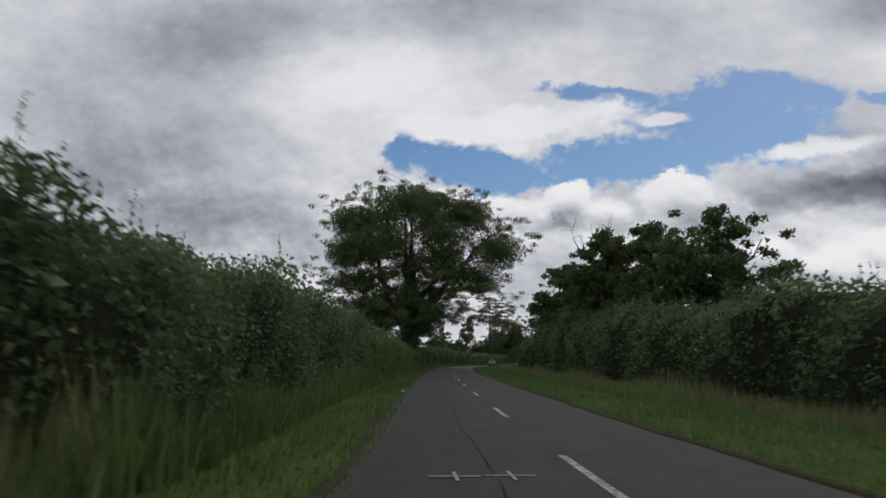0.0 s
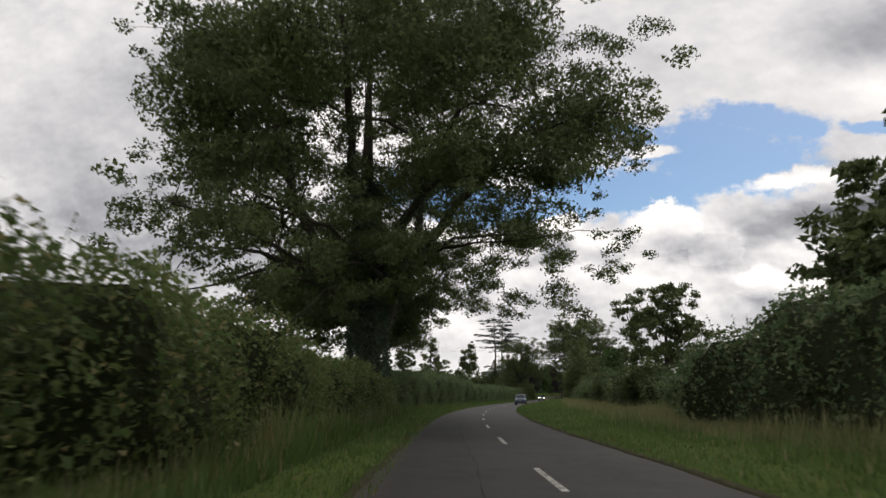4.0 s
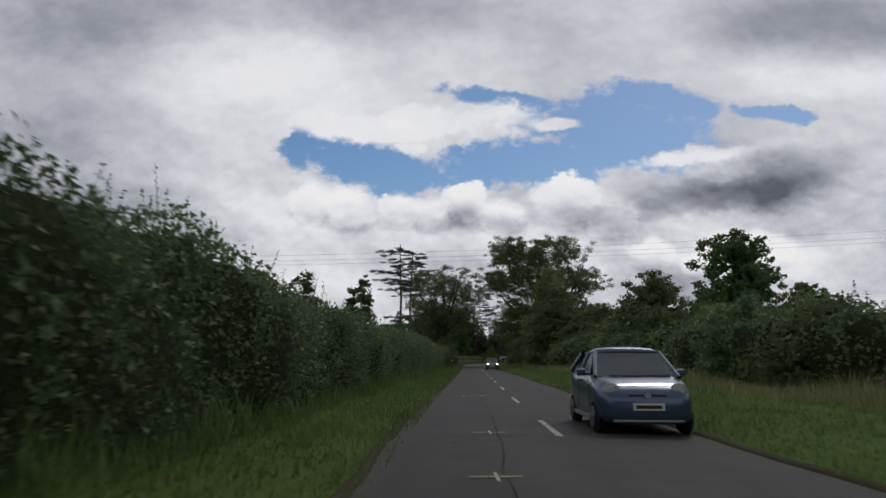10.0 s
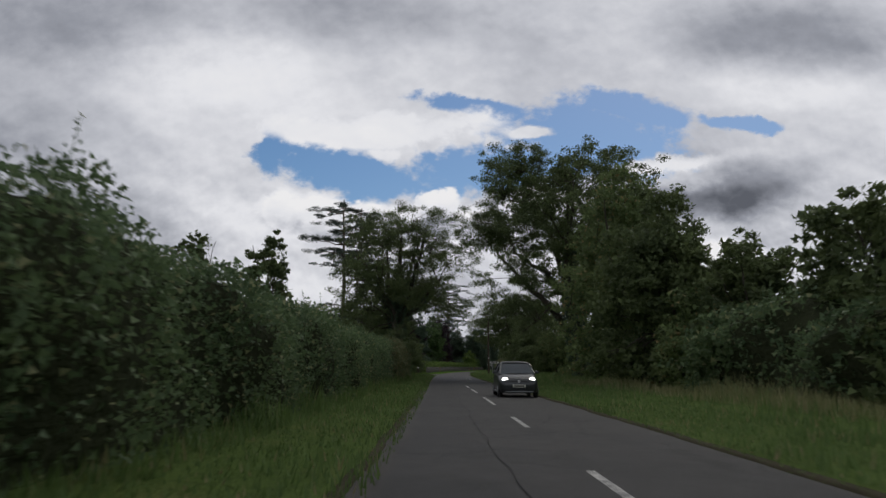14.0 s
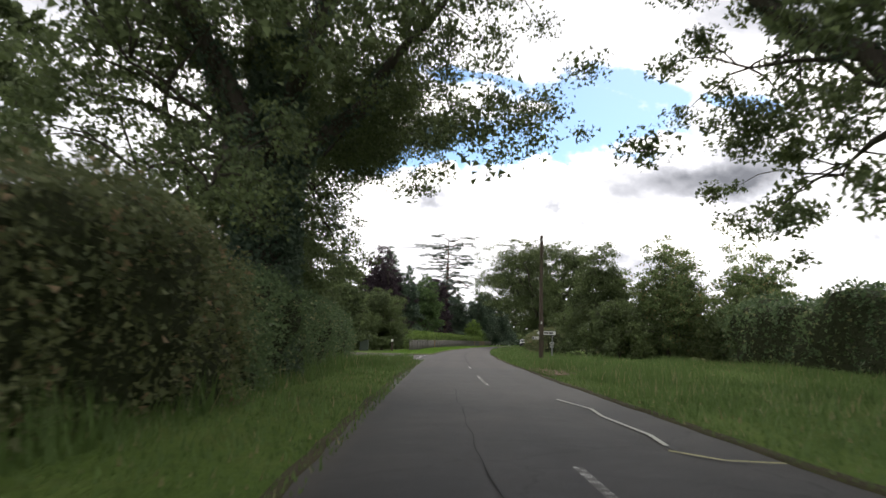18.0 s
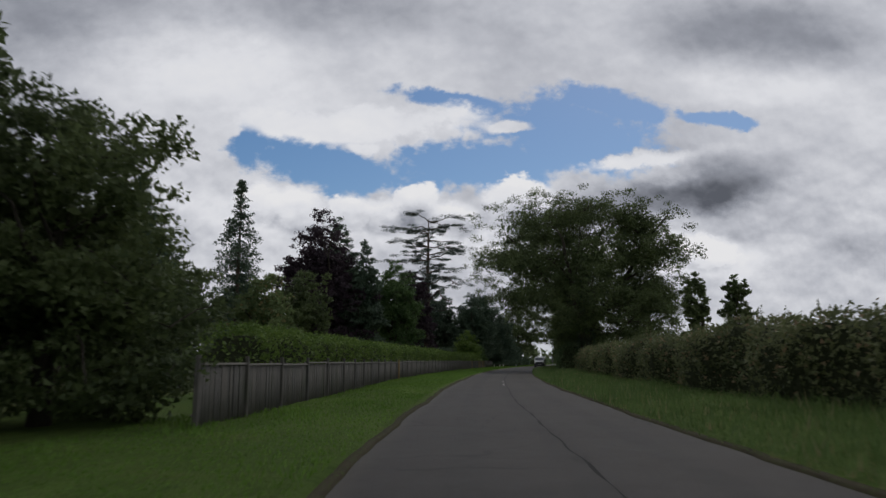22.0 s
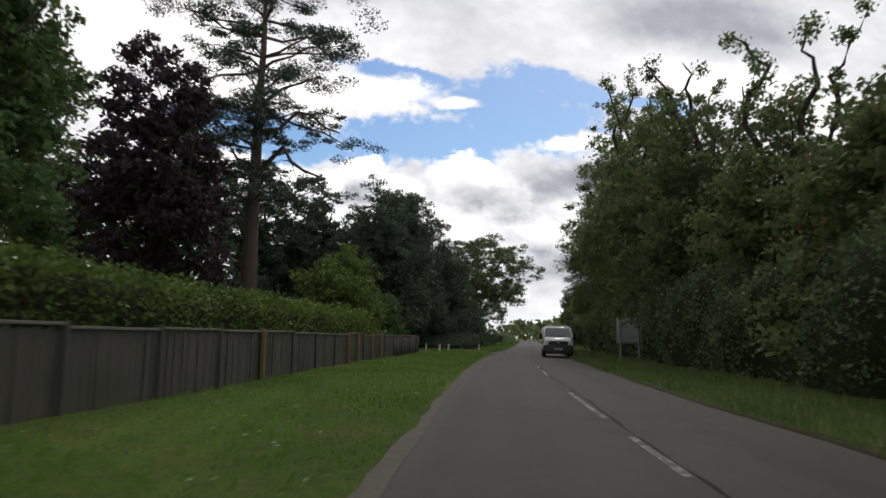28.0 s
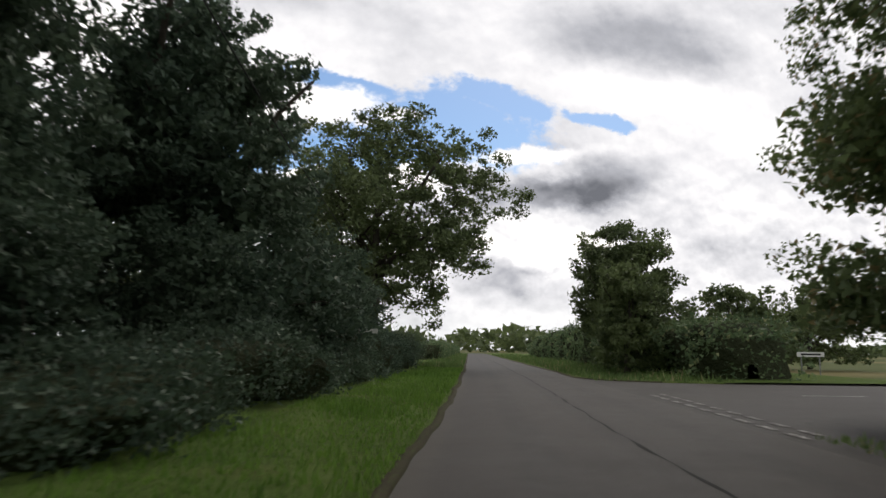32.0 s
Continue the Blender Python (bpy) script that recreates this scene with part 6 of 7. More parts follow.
gs = thing("sign_post", stand(332.2, -14.1), "slim grey post with a small black and white plate", "road sign")
post(gs, 0, 0, 3.0, 0.04)
part("plate", bm_box(0.34, 0.02, 0.46, (0, -0.05, 2.75), 0.006), SIGNWHITE, gs)
part("symbol", bm_box(0.08, 0.01, 0.26, (0, -0.062, 2.75), 0.0), SIGNBLACK, gs)
cb = thing("utility_cabinet", stand(336.2, -9.6), "green roadside utility cabinet against bushes", "cabinet")
GREENBOX = plain("cabinet_green", (0.045, 0.065, 0.045), 0.5)
part("body", bm_box(0.80, 0.40, 1.05, (0, 0, 0.56), 0.015), GREENBOX, cb)
part("lid", bm_box(0.88, 0.48, 0.06, (0, 0, 1.10), 0.015), GREENBOX, cb)
part("door", bm_box(0.70, 0.02, 0.86, (0, -0.205, 0.56), 0.006), GREENBOX, cb)
part("plinth", bm_box(0.84, 0.44, 0.08, (0, 0, 0.05), 0.01), KERB, cb)
gp = thing("marker_post", stand(336.0, -6.9), "weathered wooden marker post at a verge corner", "post")
part("shaft", bm_box(0.16, 0.16, 1.35, (0, 0, 0.6), 0.012), POLEWOOD, gp)
part("top_plate", bm_box(0.20, 0.05, 0.22, (0, -0.09, 1.12), 0.006), SIGNWHITE, gp)

fs = thing("finger_post", stand(512, -6.6), "pale finger signs on a post under trees", "road sign")
post(fs, 0, 0, 2.0, 0.045)
part("finger", bm_box(1.0, 0.04, 0.18, (0.35, 0, 1.85), 0.008), SIGNWHITE, fs)
part("finger", bm_box(0.95, 0.04, 0.20, (-0.42, 0.02, 1.55), 0.008), SIGNWHITE, fs)
part("finger", bm_box(0.50, 0.04, 0.34, (-0.05, -0.05, 1.18), 0.008), SIGNWHITE, fs)
ns = thing("name_board", stand(526, 16.6), "low white name board before a hedge", "road sign")
part("board", bm_box(1.5, 0.03, 0.26, (0, 0, 1.15), 0.006), SIGNWHITE, ns)
part("lettering", bm_box(1.1, 0.004, 0.10, (0, -0.02, 1.15)), SIGNBLACK, ns)
post(ns, -0.5, 0.05, 1.1, 0.035)
post(ns, 0.5, 0.05, 1.1, 0.035)
ws = thing("junction_post", stand(524, 11.2), "pale post with a white plate at a junction", "road sign")
post(ws, 0, 0, 3.0, 0.06)
part("plate", bm_box(0.34, 0.02, 0.30, (-0.05, -0.07, 1.5), 0.006), SIGNWHITE, ws)
part("plate", bm_box(0.40, 0.02, 0.26, (0.0, -0.07, 2.8), 0.006), SIGNWHITE, ws)

# ---------------------------------------------------------------- bollards, kerbs, litter
bol = thing("bollard", stand(480.6, -7.4), "short white marker bollard beside a driveway", "bollard", "driveway bollards")
part("shaft", bm_cyl(0.085, 0.62, (0, 0, 0.25), 14, 0.080, bevel=0.012), BOLLARDW, bol, smooth=False)
part("band", bm_cyl(0.087, 0.05, (0, 0, 0.40), 14), plain("band_grey", (0.30, 0.30, 0.29), 0.5), bol, "dull grey band")
for s, d in ((485.0, -7.2), (488.3, -4.8), (487.6, -9.6)):
    copy_thing(bol, stand(s, d))
kb = thing("kerb", stand(481.5, -2.78), "broken pale kerb stones at a driveway mouth", "kerb", kind="structure")
bmk = bm_box(0.14, 0.9, 0.16, (0, 0, 0.03), 0.02)
k0 = part("kerb_stone", bmk, KERB, kb)
inv = kb.matrix_world.inverted()
for k in range(11):
    if k in (3, 6):
        continue
    o = k0 if k == 0 else new("kerb_stone", k0.data)
    o.parent = kb
    o.matrix_local = inv @ stand(476.3 + 0.95 * k, -2.80, -0.055 + 0.012 * math.sin(k * 2.2), 3 * math.sin(k * 1.7))
kb2 = thing("kerb", stand(327.0, -6.0), "low concrete kerb along a side road", "kerb", kind="structure")
inv = kb2.matrix_world.inverted()
for k in range(26):
    o = new("kerb_stone", k0.data)
    o.parent = kb2
    o.matrix_local = inv @ stand(327.3 - 0.012 * k, -5.4 - 0.92 * k, -0.02, 90)
bag = thing("litter_bag", stand(25.4, -2.62), "pale green crumpled litter at the road's edge", "litter")
bm = bmesh.new()
bmesh.ops.create_icosphere(bm, subdivisions=2, radius=0.10)
for q in bm.verts:
    q.co *= 0.75 + 0.5 * noise.noise(q.co * 14.0)
    q.co.z = max(-0.06, q.co.z * 0.9) + 0.07
part("film", bm, plain("pale_green_film", (0.42, 0.60, 0.45), 0.4), bag)

SPRAYW = plain("spray_white", (0.55, 0.55, 0.50), 0.6, vary=0.5, scale=40)
SPRAYY = plain("spray_yellow", (0.55, 0.52, 0.22), 0.6, vary=0.5, scale=40)


def spray(pts, mat, w=0.05, z=0.027):
    g = Geo()
    for (s0, d0), (s1, d1) in zip(pts[:-1], pts[1:]):
        a, b = line(s0, d0), line(s1, d1)
        t = (b - a)[:2] / (np.linalg.norm((b - a)[:2]) + 1e-9)
        nrm = np.array([-t[1], t[0], 0]) * w / 2
        a, b = a + [0, 0, z], b + [0, 0, z]
        g.add([a - nrm, b - nrm, b + nrm, a + nrm], [(0, 1, 2, 3)])
    return partn("spray_mark", *g.out(), mat, road)


for s0, d0 in ((7.5, -1.75), (7.6, -1.15), (40.3, -1.6), (173.9, -1.9), (174.2, -1.3), (157.5, -1.5), (162.0, -1.4)):
    spray([(s0, d0), (s0 + 0.05, d0 + 0.55)], SPRAYY, 0.05)
    spray([(s0 - 0.25, d0 + 0.3), (s0 + 0.3, d0 + 0.28)], SPRAYW, 0.04)
spray([(285.2, 1.2), (283.2, 1.5), (281.9, 1.4), (279.6, 1.5), (278.6, 1.4)], SPRAYW, 0.07)
spray([(278.2, 1.3), (277.6, 1.7), (277.5, 2.3)], SPRAYY, 0.06)
spray([(274.5, -2.2), (274.7, -1.0)], SPRAYW, 0.05)
spray([(310.4, -2.2), (310.6, -1.8)], SPRAYW, 0.08)
spray([(310.2, -1.7), (310.5, -1.4)], SPRAYW, 0.08)
spray([(270.8, -0.6), (270.9, -0.2)], SPRAYY, 0.05)
patch("soil_scrape", [(294.9, 2.58), (302.2, 2.58), (302.6, 4.5), (296.4, 3.9)], 0.088, SOIL, "bare trodden soil at the road's edge", "ground", 5)
patch("soil_scrape_west", [(269.5, -2.75), (274.0, -2.75), (273.6, -2.35), (270.0, -2.30)], 0.028, SOIL, "crumbled edge with bare soil", "ground", 4)

# ---------------------------------------------------------------- fence along the garden
FENCE = hump([(341, -6.05), (357, -6.1), (372, -6.75), (385, -7.0), (420, -7.3), (440, -7.5), (460, -7.8), (473, -7.8)])
fence = thing("board_fence", stand(415, -7.3), "weathered grey close-boarded fence with posts and top rail", "fence")
finv = fence.matrix_world.inverted()


def fence_at(s, z=0.0, off=0.0, turn=0.0):
    d = float(FENCE(np.array([s]))[0])
    e = float(FENCE(np.array([s + 0.5]))[0])
    return finv @ stand(s, d + off, z, turn - math.degrees(math.atan2(e - d, 0.5)))


def mesh_box(name, sx, sy, sz, z0, mat, bevel=0.0):
    bm = bm_box(sx, sy, sz, (0, 0, z0), bevel, 1)
    me = bpy.data.meshes.new(name)
    bm.to_mesh(me)
    bm.free()
    me.materials.append(mat)
    return me


post_me = mesh_box("post", 0.075, 0.085, 1.46, 0.61, BOARD, 0.008)
newpost_me = mesh_box("new_post", 0.10, 0.10, 1.42, 0.62, NEWWOOD, 0.01)
cap_me = mesh_box("rail", 0.045, 2.72, 0.045, 0.0, RAILWOOD, 0.006)
rng = np.random.default_rng(55)
sN = np.arange(343.2, 473.0, 2.72)
for k, s in enumerate(sN):
    o = new("post", post_me)
    o.parent, o.matrix_local = fence, fence_at(s, 0.0, 0.03)
    if k < len(sN) - 1:
        for z, nm in ((1.26, "top_rail"), (0.35, "low_rail")):
            o = new(nm, cap_me)
            o.parent, o.matrix_local = fence, fence_at(s + 1.36, z - (float(np.interp(s, [360, 425], [0.09, 0.0])) if z > 1 else 0.0) + rng.normal() * 0.018, 0.02 if z > 1 else -0.05)
for s in (376.3, 441.0, 451.4, 453.2, 456.6, 459.0):
    o = new("new_post", newpost_me)
    o.parent, o.matrix_local = fence, fence_at(s, 0.0, 0.10)
    o["label"] = "pale new timber post"
bw = 0.118
board_me = [mesh_box("board", 0.020, 0.112, h, h / 2 + 0.06, BOARD) for h in (1.16, 1.18, 1.20)]
SB = np.arange(343.2, 472.4, bw)
near = (SB > 428) & (SB < 463)
g = Geo()
for s, isnear in zip(SB, near):
    m = fence_at(float(s), rng.normal() * 0.015, rng.normal() * 0.006, rng.normal() * 2.0)
    if isnear:
        o = new("board", board_me[int(rng.integers(0, 3))])
        o.parent, o.matrix_local = fence, m
    else:
        h = float(np.interp(s, [360, 425], [1.10, 1.18])) + rng.normal() * 0.02
        v, f = boxv(-0.01, 0.01, -0.056, 0.056, 0.06, 0.06 + h)
        mm = np.array(m)
        g.add(v @ mm[:3, :3].T + mm[:3, 3], f)
partn("board_run", *g.out(), BOARD, fence, kind="stuff")

gate = thing("trellis_gate", stand(482.3, -12.6, 0.0, 62), "pale timber gate with slatted upper panel, standing open", "gate")
GATEW = plain("gate_timber", (0.26, 0.24, 0.21), 0.8, vary=0.35)
for x in (-1.3, 1.3):
    part("stile", bm_box(0.11, 0.07, 1.75, (x, 0, 0.9), 0.01), GATEW, gate)
for z in (0.2, 0.95, 1.2, 1.72):
    part("rail", bm_box(2.6, 0.06, 0.10, (0, 0, z), 0.008), GATEW, gate)
for k in range(15):
    part("slat", bm_box(0.075, 0.025, 1.5, (-1.18 + k * 0.168, 0.0, 0.95), 0.0), GATEW, gate)

# ---------------------------------------------------------------- vehicles
def paint(name, col, rough=0.28, metal=0.3):
    def build(N):
        n = N.noise(place(N), 3.0, 4.0)
        dirt = N.smooth(N.noise(place(N), 9.0, 5.0), 0.55, 0.8)
        c = N.mix(N.math("MULTIPLY", dirt, 0.25), rgb(*col), rgb(0.10, 0.09, 0.08))
        return principled(N, c, N.math("MULTIPLY_ADD", n, 0.12, rough), metal, coat=0.6)
    return material(name, build)


BLUEPAINT = paint("blue_car_paint", (0.060, 0.085, 0.150), 0.3, 0.5)
GREYPAINT = paint("dark_car_paint", (0.035, 0.040, 0.042), 0.3, 0.4)
VANPAINT = paint("white_van_paint", (0.80, 0.81, 0.81), 0.35, 0.0)
RUBBER = plain("tyre_rubber", (0.018, 0.018, 0.018), 0.85)
PLASTIC = plain("black_plastic", (0.028, 0.029, 0.032), 0.6)
GREYPLASTIC = plain("grey_bumper_plastic", (0.055, 0.055, 0.060), 0.6)
CHROME = plain("bright_metal", (0.55, 0.56, 0.57), 0.22, 1.0)
ALLOY = plain("alloy_wheel", (0.30, 0.31, 0.32), 0.4, 0.8)
CABIN = plain("cabin_lining", (0.020, 0.020, 0.022), 0.8)
LENS = plain("headlamp_reflector", (0.60, 0.61, 0.62), 0.2, 0.6)
PLATE = plain("pale_plate", (0.66, 0.66, 0.58), 0.5, vary=0.1)


def m_glass(N):
    a, b = N.add("ShaderNodeBsdfTransparent"), N.add("ShaderNodeBsdfGlossy")
    a.inputs[0].default_value = rgb(0.55, 0.60, 0.60)
    b.inputs[0].default_value, b.inputs["Roughness"].default_value = rgb(0.9, 0.95, 1.0), 0.05
    m = N.add("ShaderNodeMixShader")
    m.inputs[0].default_value = 0.16
    N.put(m.inputs[1], a.outputs[0])
    N.put(m.inputs[2], b.outputs[0])
    return m.outputs[0]


GLASS = material("tinted_glass", m_glass)


def m_beam(N):
    e = N.add("ShaderNodeEmission")
    e.inputs[0].default_value, e.inputs[1].default_value = rgb(1.0, 0.97, 0.9), 6.0
    return e.outputs[0]


BEAM = material("lit_headlamp", m_beam)


def loft(sections):
    """A closed skin through half sections (lists of x, z) at given y, mirrored about x = 0."""
    rows = []
    for y, half in sections:
        full = [(x, y, z) for x, z in half] + [(-x, y, z) for x, z in half[::-1] if x > 1e-4]
        rows.append(full)
    n = len(rows[0])
    bm = bmesh.new()
    vs = [[bm.verts.new(p) for p in r] for r in rows]
    for a, b in zip(vs[:-1], vs[1:]):
        for i in range(n):
            bm.faces.new((a[i], a[(i + 1) % n], b[(i + 1) % n], b[i]))
    bm.faces.new(vs[0])
    bm.faces.new(vs[-1][::-1])
    bmesh.ops.recalc_face_normals(bm, faces=bm.faces)
    bmesh.ops.subdivide_edges(bm, edges=list(bm.edges), cuts=1, use_grid_fill=True, smooth=0.35)
    return bm


def sect(hw, zb, zt, crown=0.03, tuck=0.9, bot=0.0):
    h = zt - zb
    return [(0.0, zb), (hw * 0.86, zb), (hw * 0.985, zb + h * 0.16), (hw, zb + h * 0.45), (hw * 0.985, zb + h * 0.78), (hw * tuck, zt), (hw * 0.5, zt + crown * 0.8), (0.0, zt + crown)]


def slab(pts, thick):
    """A pane through four or more corners, with a thickness."""
    bm = bmesh.new()
    P = [Vector(p) for p in pts]
    nrm = (P[1] - P[0]).cross(P[2] - P[0]).normalized() * thick
    a = [bm.verts.new(p) for p in P]
    b = [bm.verts.new(p - nrm) for p in P]
    bm.faces.new(a)
    bm.faces.new(b[::-1])
    n = len(P)
    for i in range(n):
        bm.faces.new((a[i], b[i], b[(i + 1) % n], a[(i + 1) % n]))
    bmesh.ops.recalc_face_normals(bm, faces=bm.faces)
    return bm


def beam_part(name, a, b, r, mat, root, label="", n=8):
    v, f = tube([a, tuple((Vector(a) + Vector(b)) / 2), b], [r, r, r], n)
    return partn(name, v, f, mat, root, label, smooth=True)


def wheel(root, x, y, r, w, rimmat):
    side = 1 if x > 0 else -1
    t = part("wheel", bm_cyl(r, w, (x, y, r), 28, axis="x", bevel=0.03), RUBBER, root, smooth=False)
    part("rim", bm_cyl(r * 0.64, 0.03, (x + side * (w / 2 + 0.004), y, r), 24, axis="x", bevel=0.008), rimmat, t)
    part("hub", bm_cyl(r * 0.18, 0.03, (x + side * (w / 2 + 0.022), y, r), 12, axis="x"), rimmat, t)
    for k in range(5):
        an_ = k * 2 * math.pi / 5
        bm = bm_box(0.02, r * 0.16, r * 0.52, (0, 0, r * 0.36))
        bmesh.ops.transform(bm, matrix=Matrix.Translation((x + side * (w / 2 + 0.02), y, r)) @ Matrix.Rotation(an_, 4, "X"), verts=bm.verts)
        part("spoke", bm, PLASTIC if rimmat is STEEL else rimmat, t)
    part("arch", bm_cyl(r * 1.16, 0.02, (x + side * (w / 2 - 0.05), y, r * 1.04), 28, axis="x"), PLASTIC, root)


def hatchback(label, m, body, lit=False):
    c = thing("hatchback_car", m, label, "car")
    part("body", loft([(-1.70, sect(0.56, 0.30, 0.56)), (-1.64, sect(0.70, 0.22, 0.66)), (-1.40, sect(0.79, 0.19, 0.80)), (-0.98, sect(0.81, 0.18, 0.93)), (-0.2, sect(0.815, 0.18, 0.97)),
                       (0.7, sect(0.815, 0.18, 1.00)), (1.35, sect(0.80, 0.20, 1.03)), (1.62, sect(0.76, 0.24, 1.02)), (1.71, sect(0.66, 0.32, 0.94))]), body, c, smooth=True)
    part("cabin_lining", loft([(-0.76, [(0, 0.9), (0.60, 0.9), (0.66, 0.93), (0.66, 0.94), (0.64, 0.95), (0.5, 0.96), (0.3, 0.965), (0, 0.97)]),
                         (-0.08, [(0, 0.9), (0.62, 0.9), (0.66, 1.0), (0.64, 1.15), (0.60, 1.28), (0.53, 1.36), (0.3, 1.385), (0, 1.39)]),
                         (0.95, [(0, 0.9), (0.62, 0.9), (0.66, 1.0), (0.64, 1.15), (0.60, 1.28), (0.52, 1.37), (0.3, 1.39), (0, 1.395)]),
                         (1.58, [(0, 0.9), (0.55, 0.9), (0.58, 0.95), (0.57, 0.98), (0.55, 1.0), (0.5, 1.02), (0.3, 1.03), (0, 1.03)])]), CABIN, c)
    part("roof", loft([(-0.30, [(0, 1.385), (0.50, 1.375), (0.57, 1.36), (0.575, 1.37), (0.57, 1.39), (0.5, 1.405), (0.3, 1.42), (0, 1.425)]),
                       (0.30, [(0, 1.40), (0.50, 1.39), (0.58, 1.37), (0.585, 1.385), (0.58, 1.405), (0.5, 1.43), (0.3, 1.45), (0, 1.46)]),
                       (1.05, [(0, 1.38), (0.50, 1.37), (0.56, 1.35), (0.565, 1.365), (0.56, 1.385), (0.5, 1.405), (0.3, 1.42), (0, 1.43)]),
                       (1.25, [(0, 1.33), (0.48, 1.32), (0.53, 1.31), (0.535, 1.315), (0.53, 1.33), (0.48, 1.345), (0.3, 1.355), (0, 1.36)])]), body, c, smooth=True)
    part("windscreen", slab([(-0.70, -1.00, 0.945), (0.70, -1.00, 0.945), (0.56, -0.30, 1.385), (-0.56, -0.30, 1.385)], 0.006), GLASS, c)
    part("rear_window", slab([(0.60, 1.66, 1.04), (-0.60, 1.66, 1.04), (-0.50, 1.27, 1.33), (0.50, 1.27, 1.33)], 0.006), GLASS, c)
    for sgn in (-1, 1):
        part("side_window", slab([(0.765 * sgn, -0.62, 1.0), (0.765 * sgn, 0.28, 1.01), (0.615 * sgn, 0.26, 1.36), (0.605 * sgn, -0.18, 1.355)], 0.006 * sgn), GLASS, c)
        part("side_window", slab([(0.765 * sgn, 0.36, 1.01), (0.75 * sgn, 1.22, 1.05), (0.60 * sgn, 1.02, 1.34), (0.612 * sgn, 0.34, 1.36)], 0.006 * sgn), GLASS, c)
        beam_part("front_pillar", (0.73 * sgn, -1.0, 0.94), (0.585 * sgn, -0.27, 1.385), 0.038, body, c)
        beam_part("middle_pillar", (0.775 * sgn, 0.32, 0.99), (0.60 * sgn, 0.30, 1.385), 0.036, body, c)
        beam_part("rear_pillar", (0.74 * sgn, 1.50, 1.02), (0.57 * sgn, 1.10, 1.37), 0.065, body, c)
        mir = part("mirror", bm_box(0.17, 0.10, 0.13, (0.90 * sgn, -0.52, 1.02), 0.035), body, c)
        part("mirror_stem", bm_box(0.10, 0.05, 0.04, (0.80 * sgn, -0.52, 0.99), 0.01), PLASTIC, mir)
        hl = part("headlamp", bm_cyl(0.135, 0.10, (0.56 * sgn, -1.535, 0.70), 22, 0.115, "y", 0.02), BEAM if lit else LENS, c, "round clear headlamp")
        part("headlamp_rim", bm_cyl(0.155, 0.07, (0.565 * sgn, -1.50, 0.705), 22, 0.15, "y", 0.01), CHROME, hl)
        part("indicator", bm_box(0.10, 0.05, 0.10, (0.70 * sgn, -1.44, 0.66), 0.02), PLASTIC, c)
        part("sill", bm_box(0.05, 1.8, 0.07, (0.80 * sgn, 0.0, 0.24), 0.015), STEEL, c, "pale sill strip")
        part("door_handle", bm_box(0.03, 0.16, 0.03, (0.822 * sgn, 0.05, 0.86), 0.008), PLASTIC, c)
        part("door_seam", bm_box(0.006, 0.012, 0.62, (0.818 * sgn, 0.34, 0.64)), PLASTIC, c)
        part("door_seam", bm_box(0.006, 0.012, 0.60, (0.814 * sgn, -0.80, 0.62)), PLASTIC, c)
        wheel(c, 0.735 * sgn, -1.14, 0.28, 0.175, ALLOY)
        wheel(c, 0.735 * sgn, 1.16, 0.28, 0.175, ALLOY)
    part("grille", bm_box(0.62, 0.04, 0.075, (0, -1.655, 0.645), 0.02), PLASTIC, c)
    part("badge", bm_cyl(0.055, 0.02, (0, -1.69, 0.655), 18, axis="y"), CHROME, c)
    part("number_plate", bm_box(0.52, 0.016, 0.115, (0, -1.725, 0.475), 0.004), PLATE, c)
    part("plate_marks", bm_box(0.42, 0.004, 0.055, (0, -1.735, 0.475)), SIGNBLACK, c)
    part("lower_intake", bm_box(1.0, 0.05, 0.13, (0, -1.672, 0.33), 0.03), PLASTIC, c)
    part("bumper_strip", bm_box(1.16, 0.04, 0.045, (0, -1.675, 0.245), 0.015), STEEL, c)
    part("bonnet_seam", bm_box(1.20, 0.012, 0.008, (0, -1.52, 0.80), 0.0), PLASTIC, c)
    part("wiper", bm_box(0.62, 0.02, 0.02, (-0.18, -1.00, 0.965), 0.004), PLASTIC, c)
    part("wiper", bm_box(0.55, 0.02, 0.02, (0.30, -0.98, 0.968), 0.004), PLASTIC, c)
    beam_part("aerial", (0, 0.0, 1.45), (0, 0.16, 1.66), 0.006, PLASTIC, c)
    for sgn in (-1, 1):
        part("seat", bm_box(0.44, 0.14, 0.56, (0.34 * sgn, 0.10, 1.10), 0.05), CABIN, c)
    return c


hatchback("small dark blue five-door hatchback standing in the road", stand(163.5, 1.50), BLUEPAINT)
hatchback("dark car with lit headlamps in the oncoming lane", stand(240.5, 1.45), GREYPAINT, True)


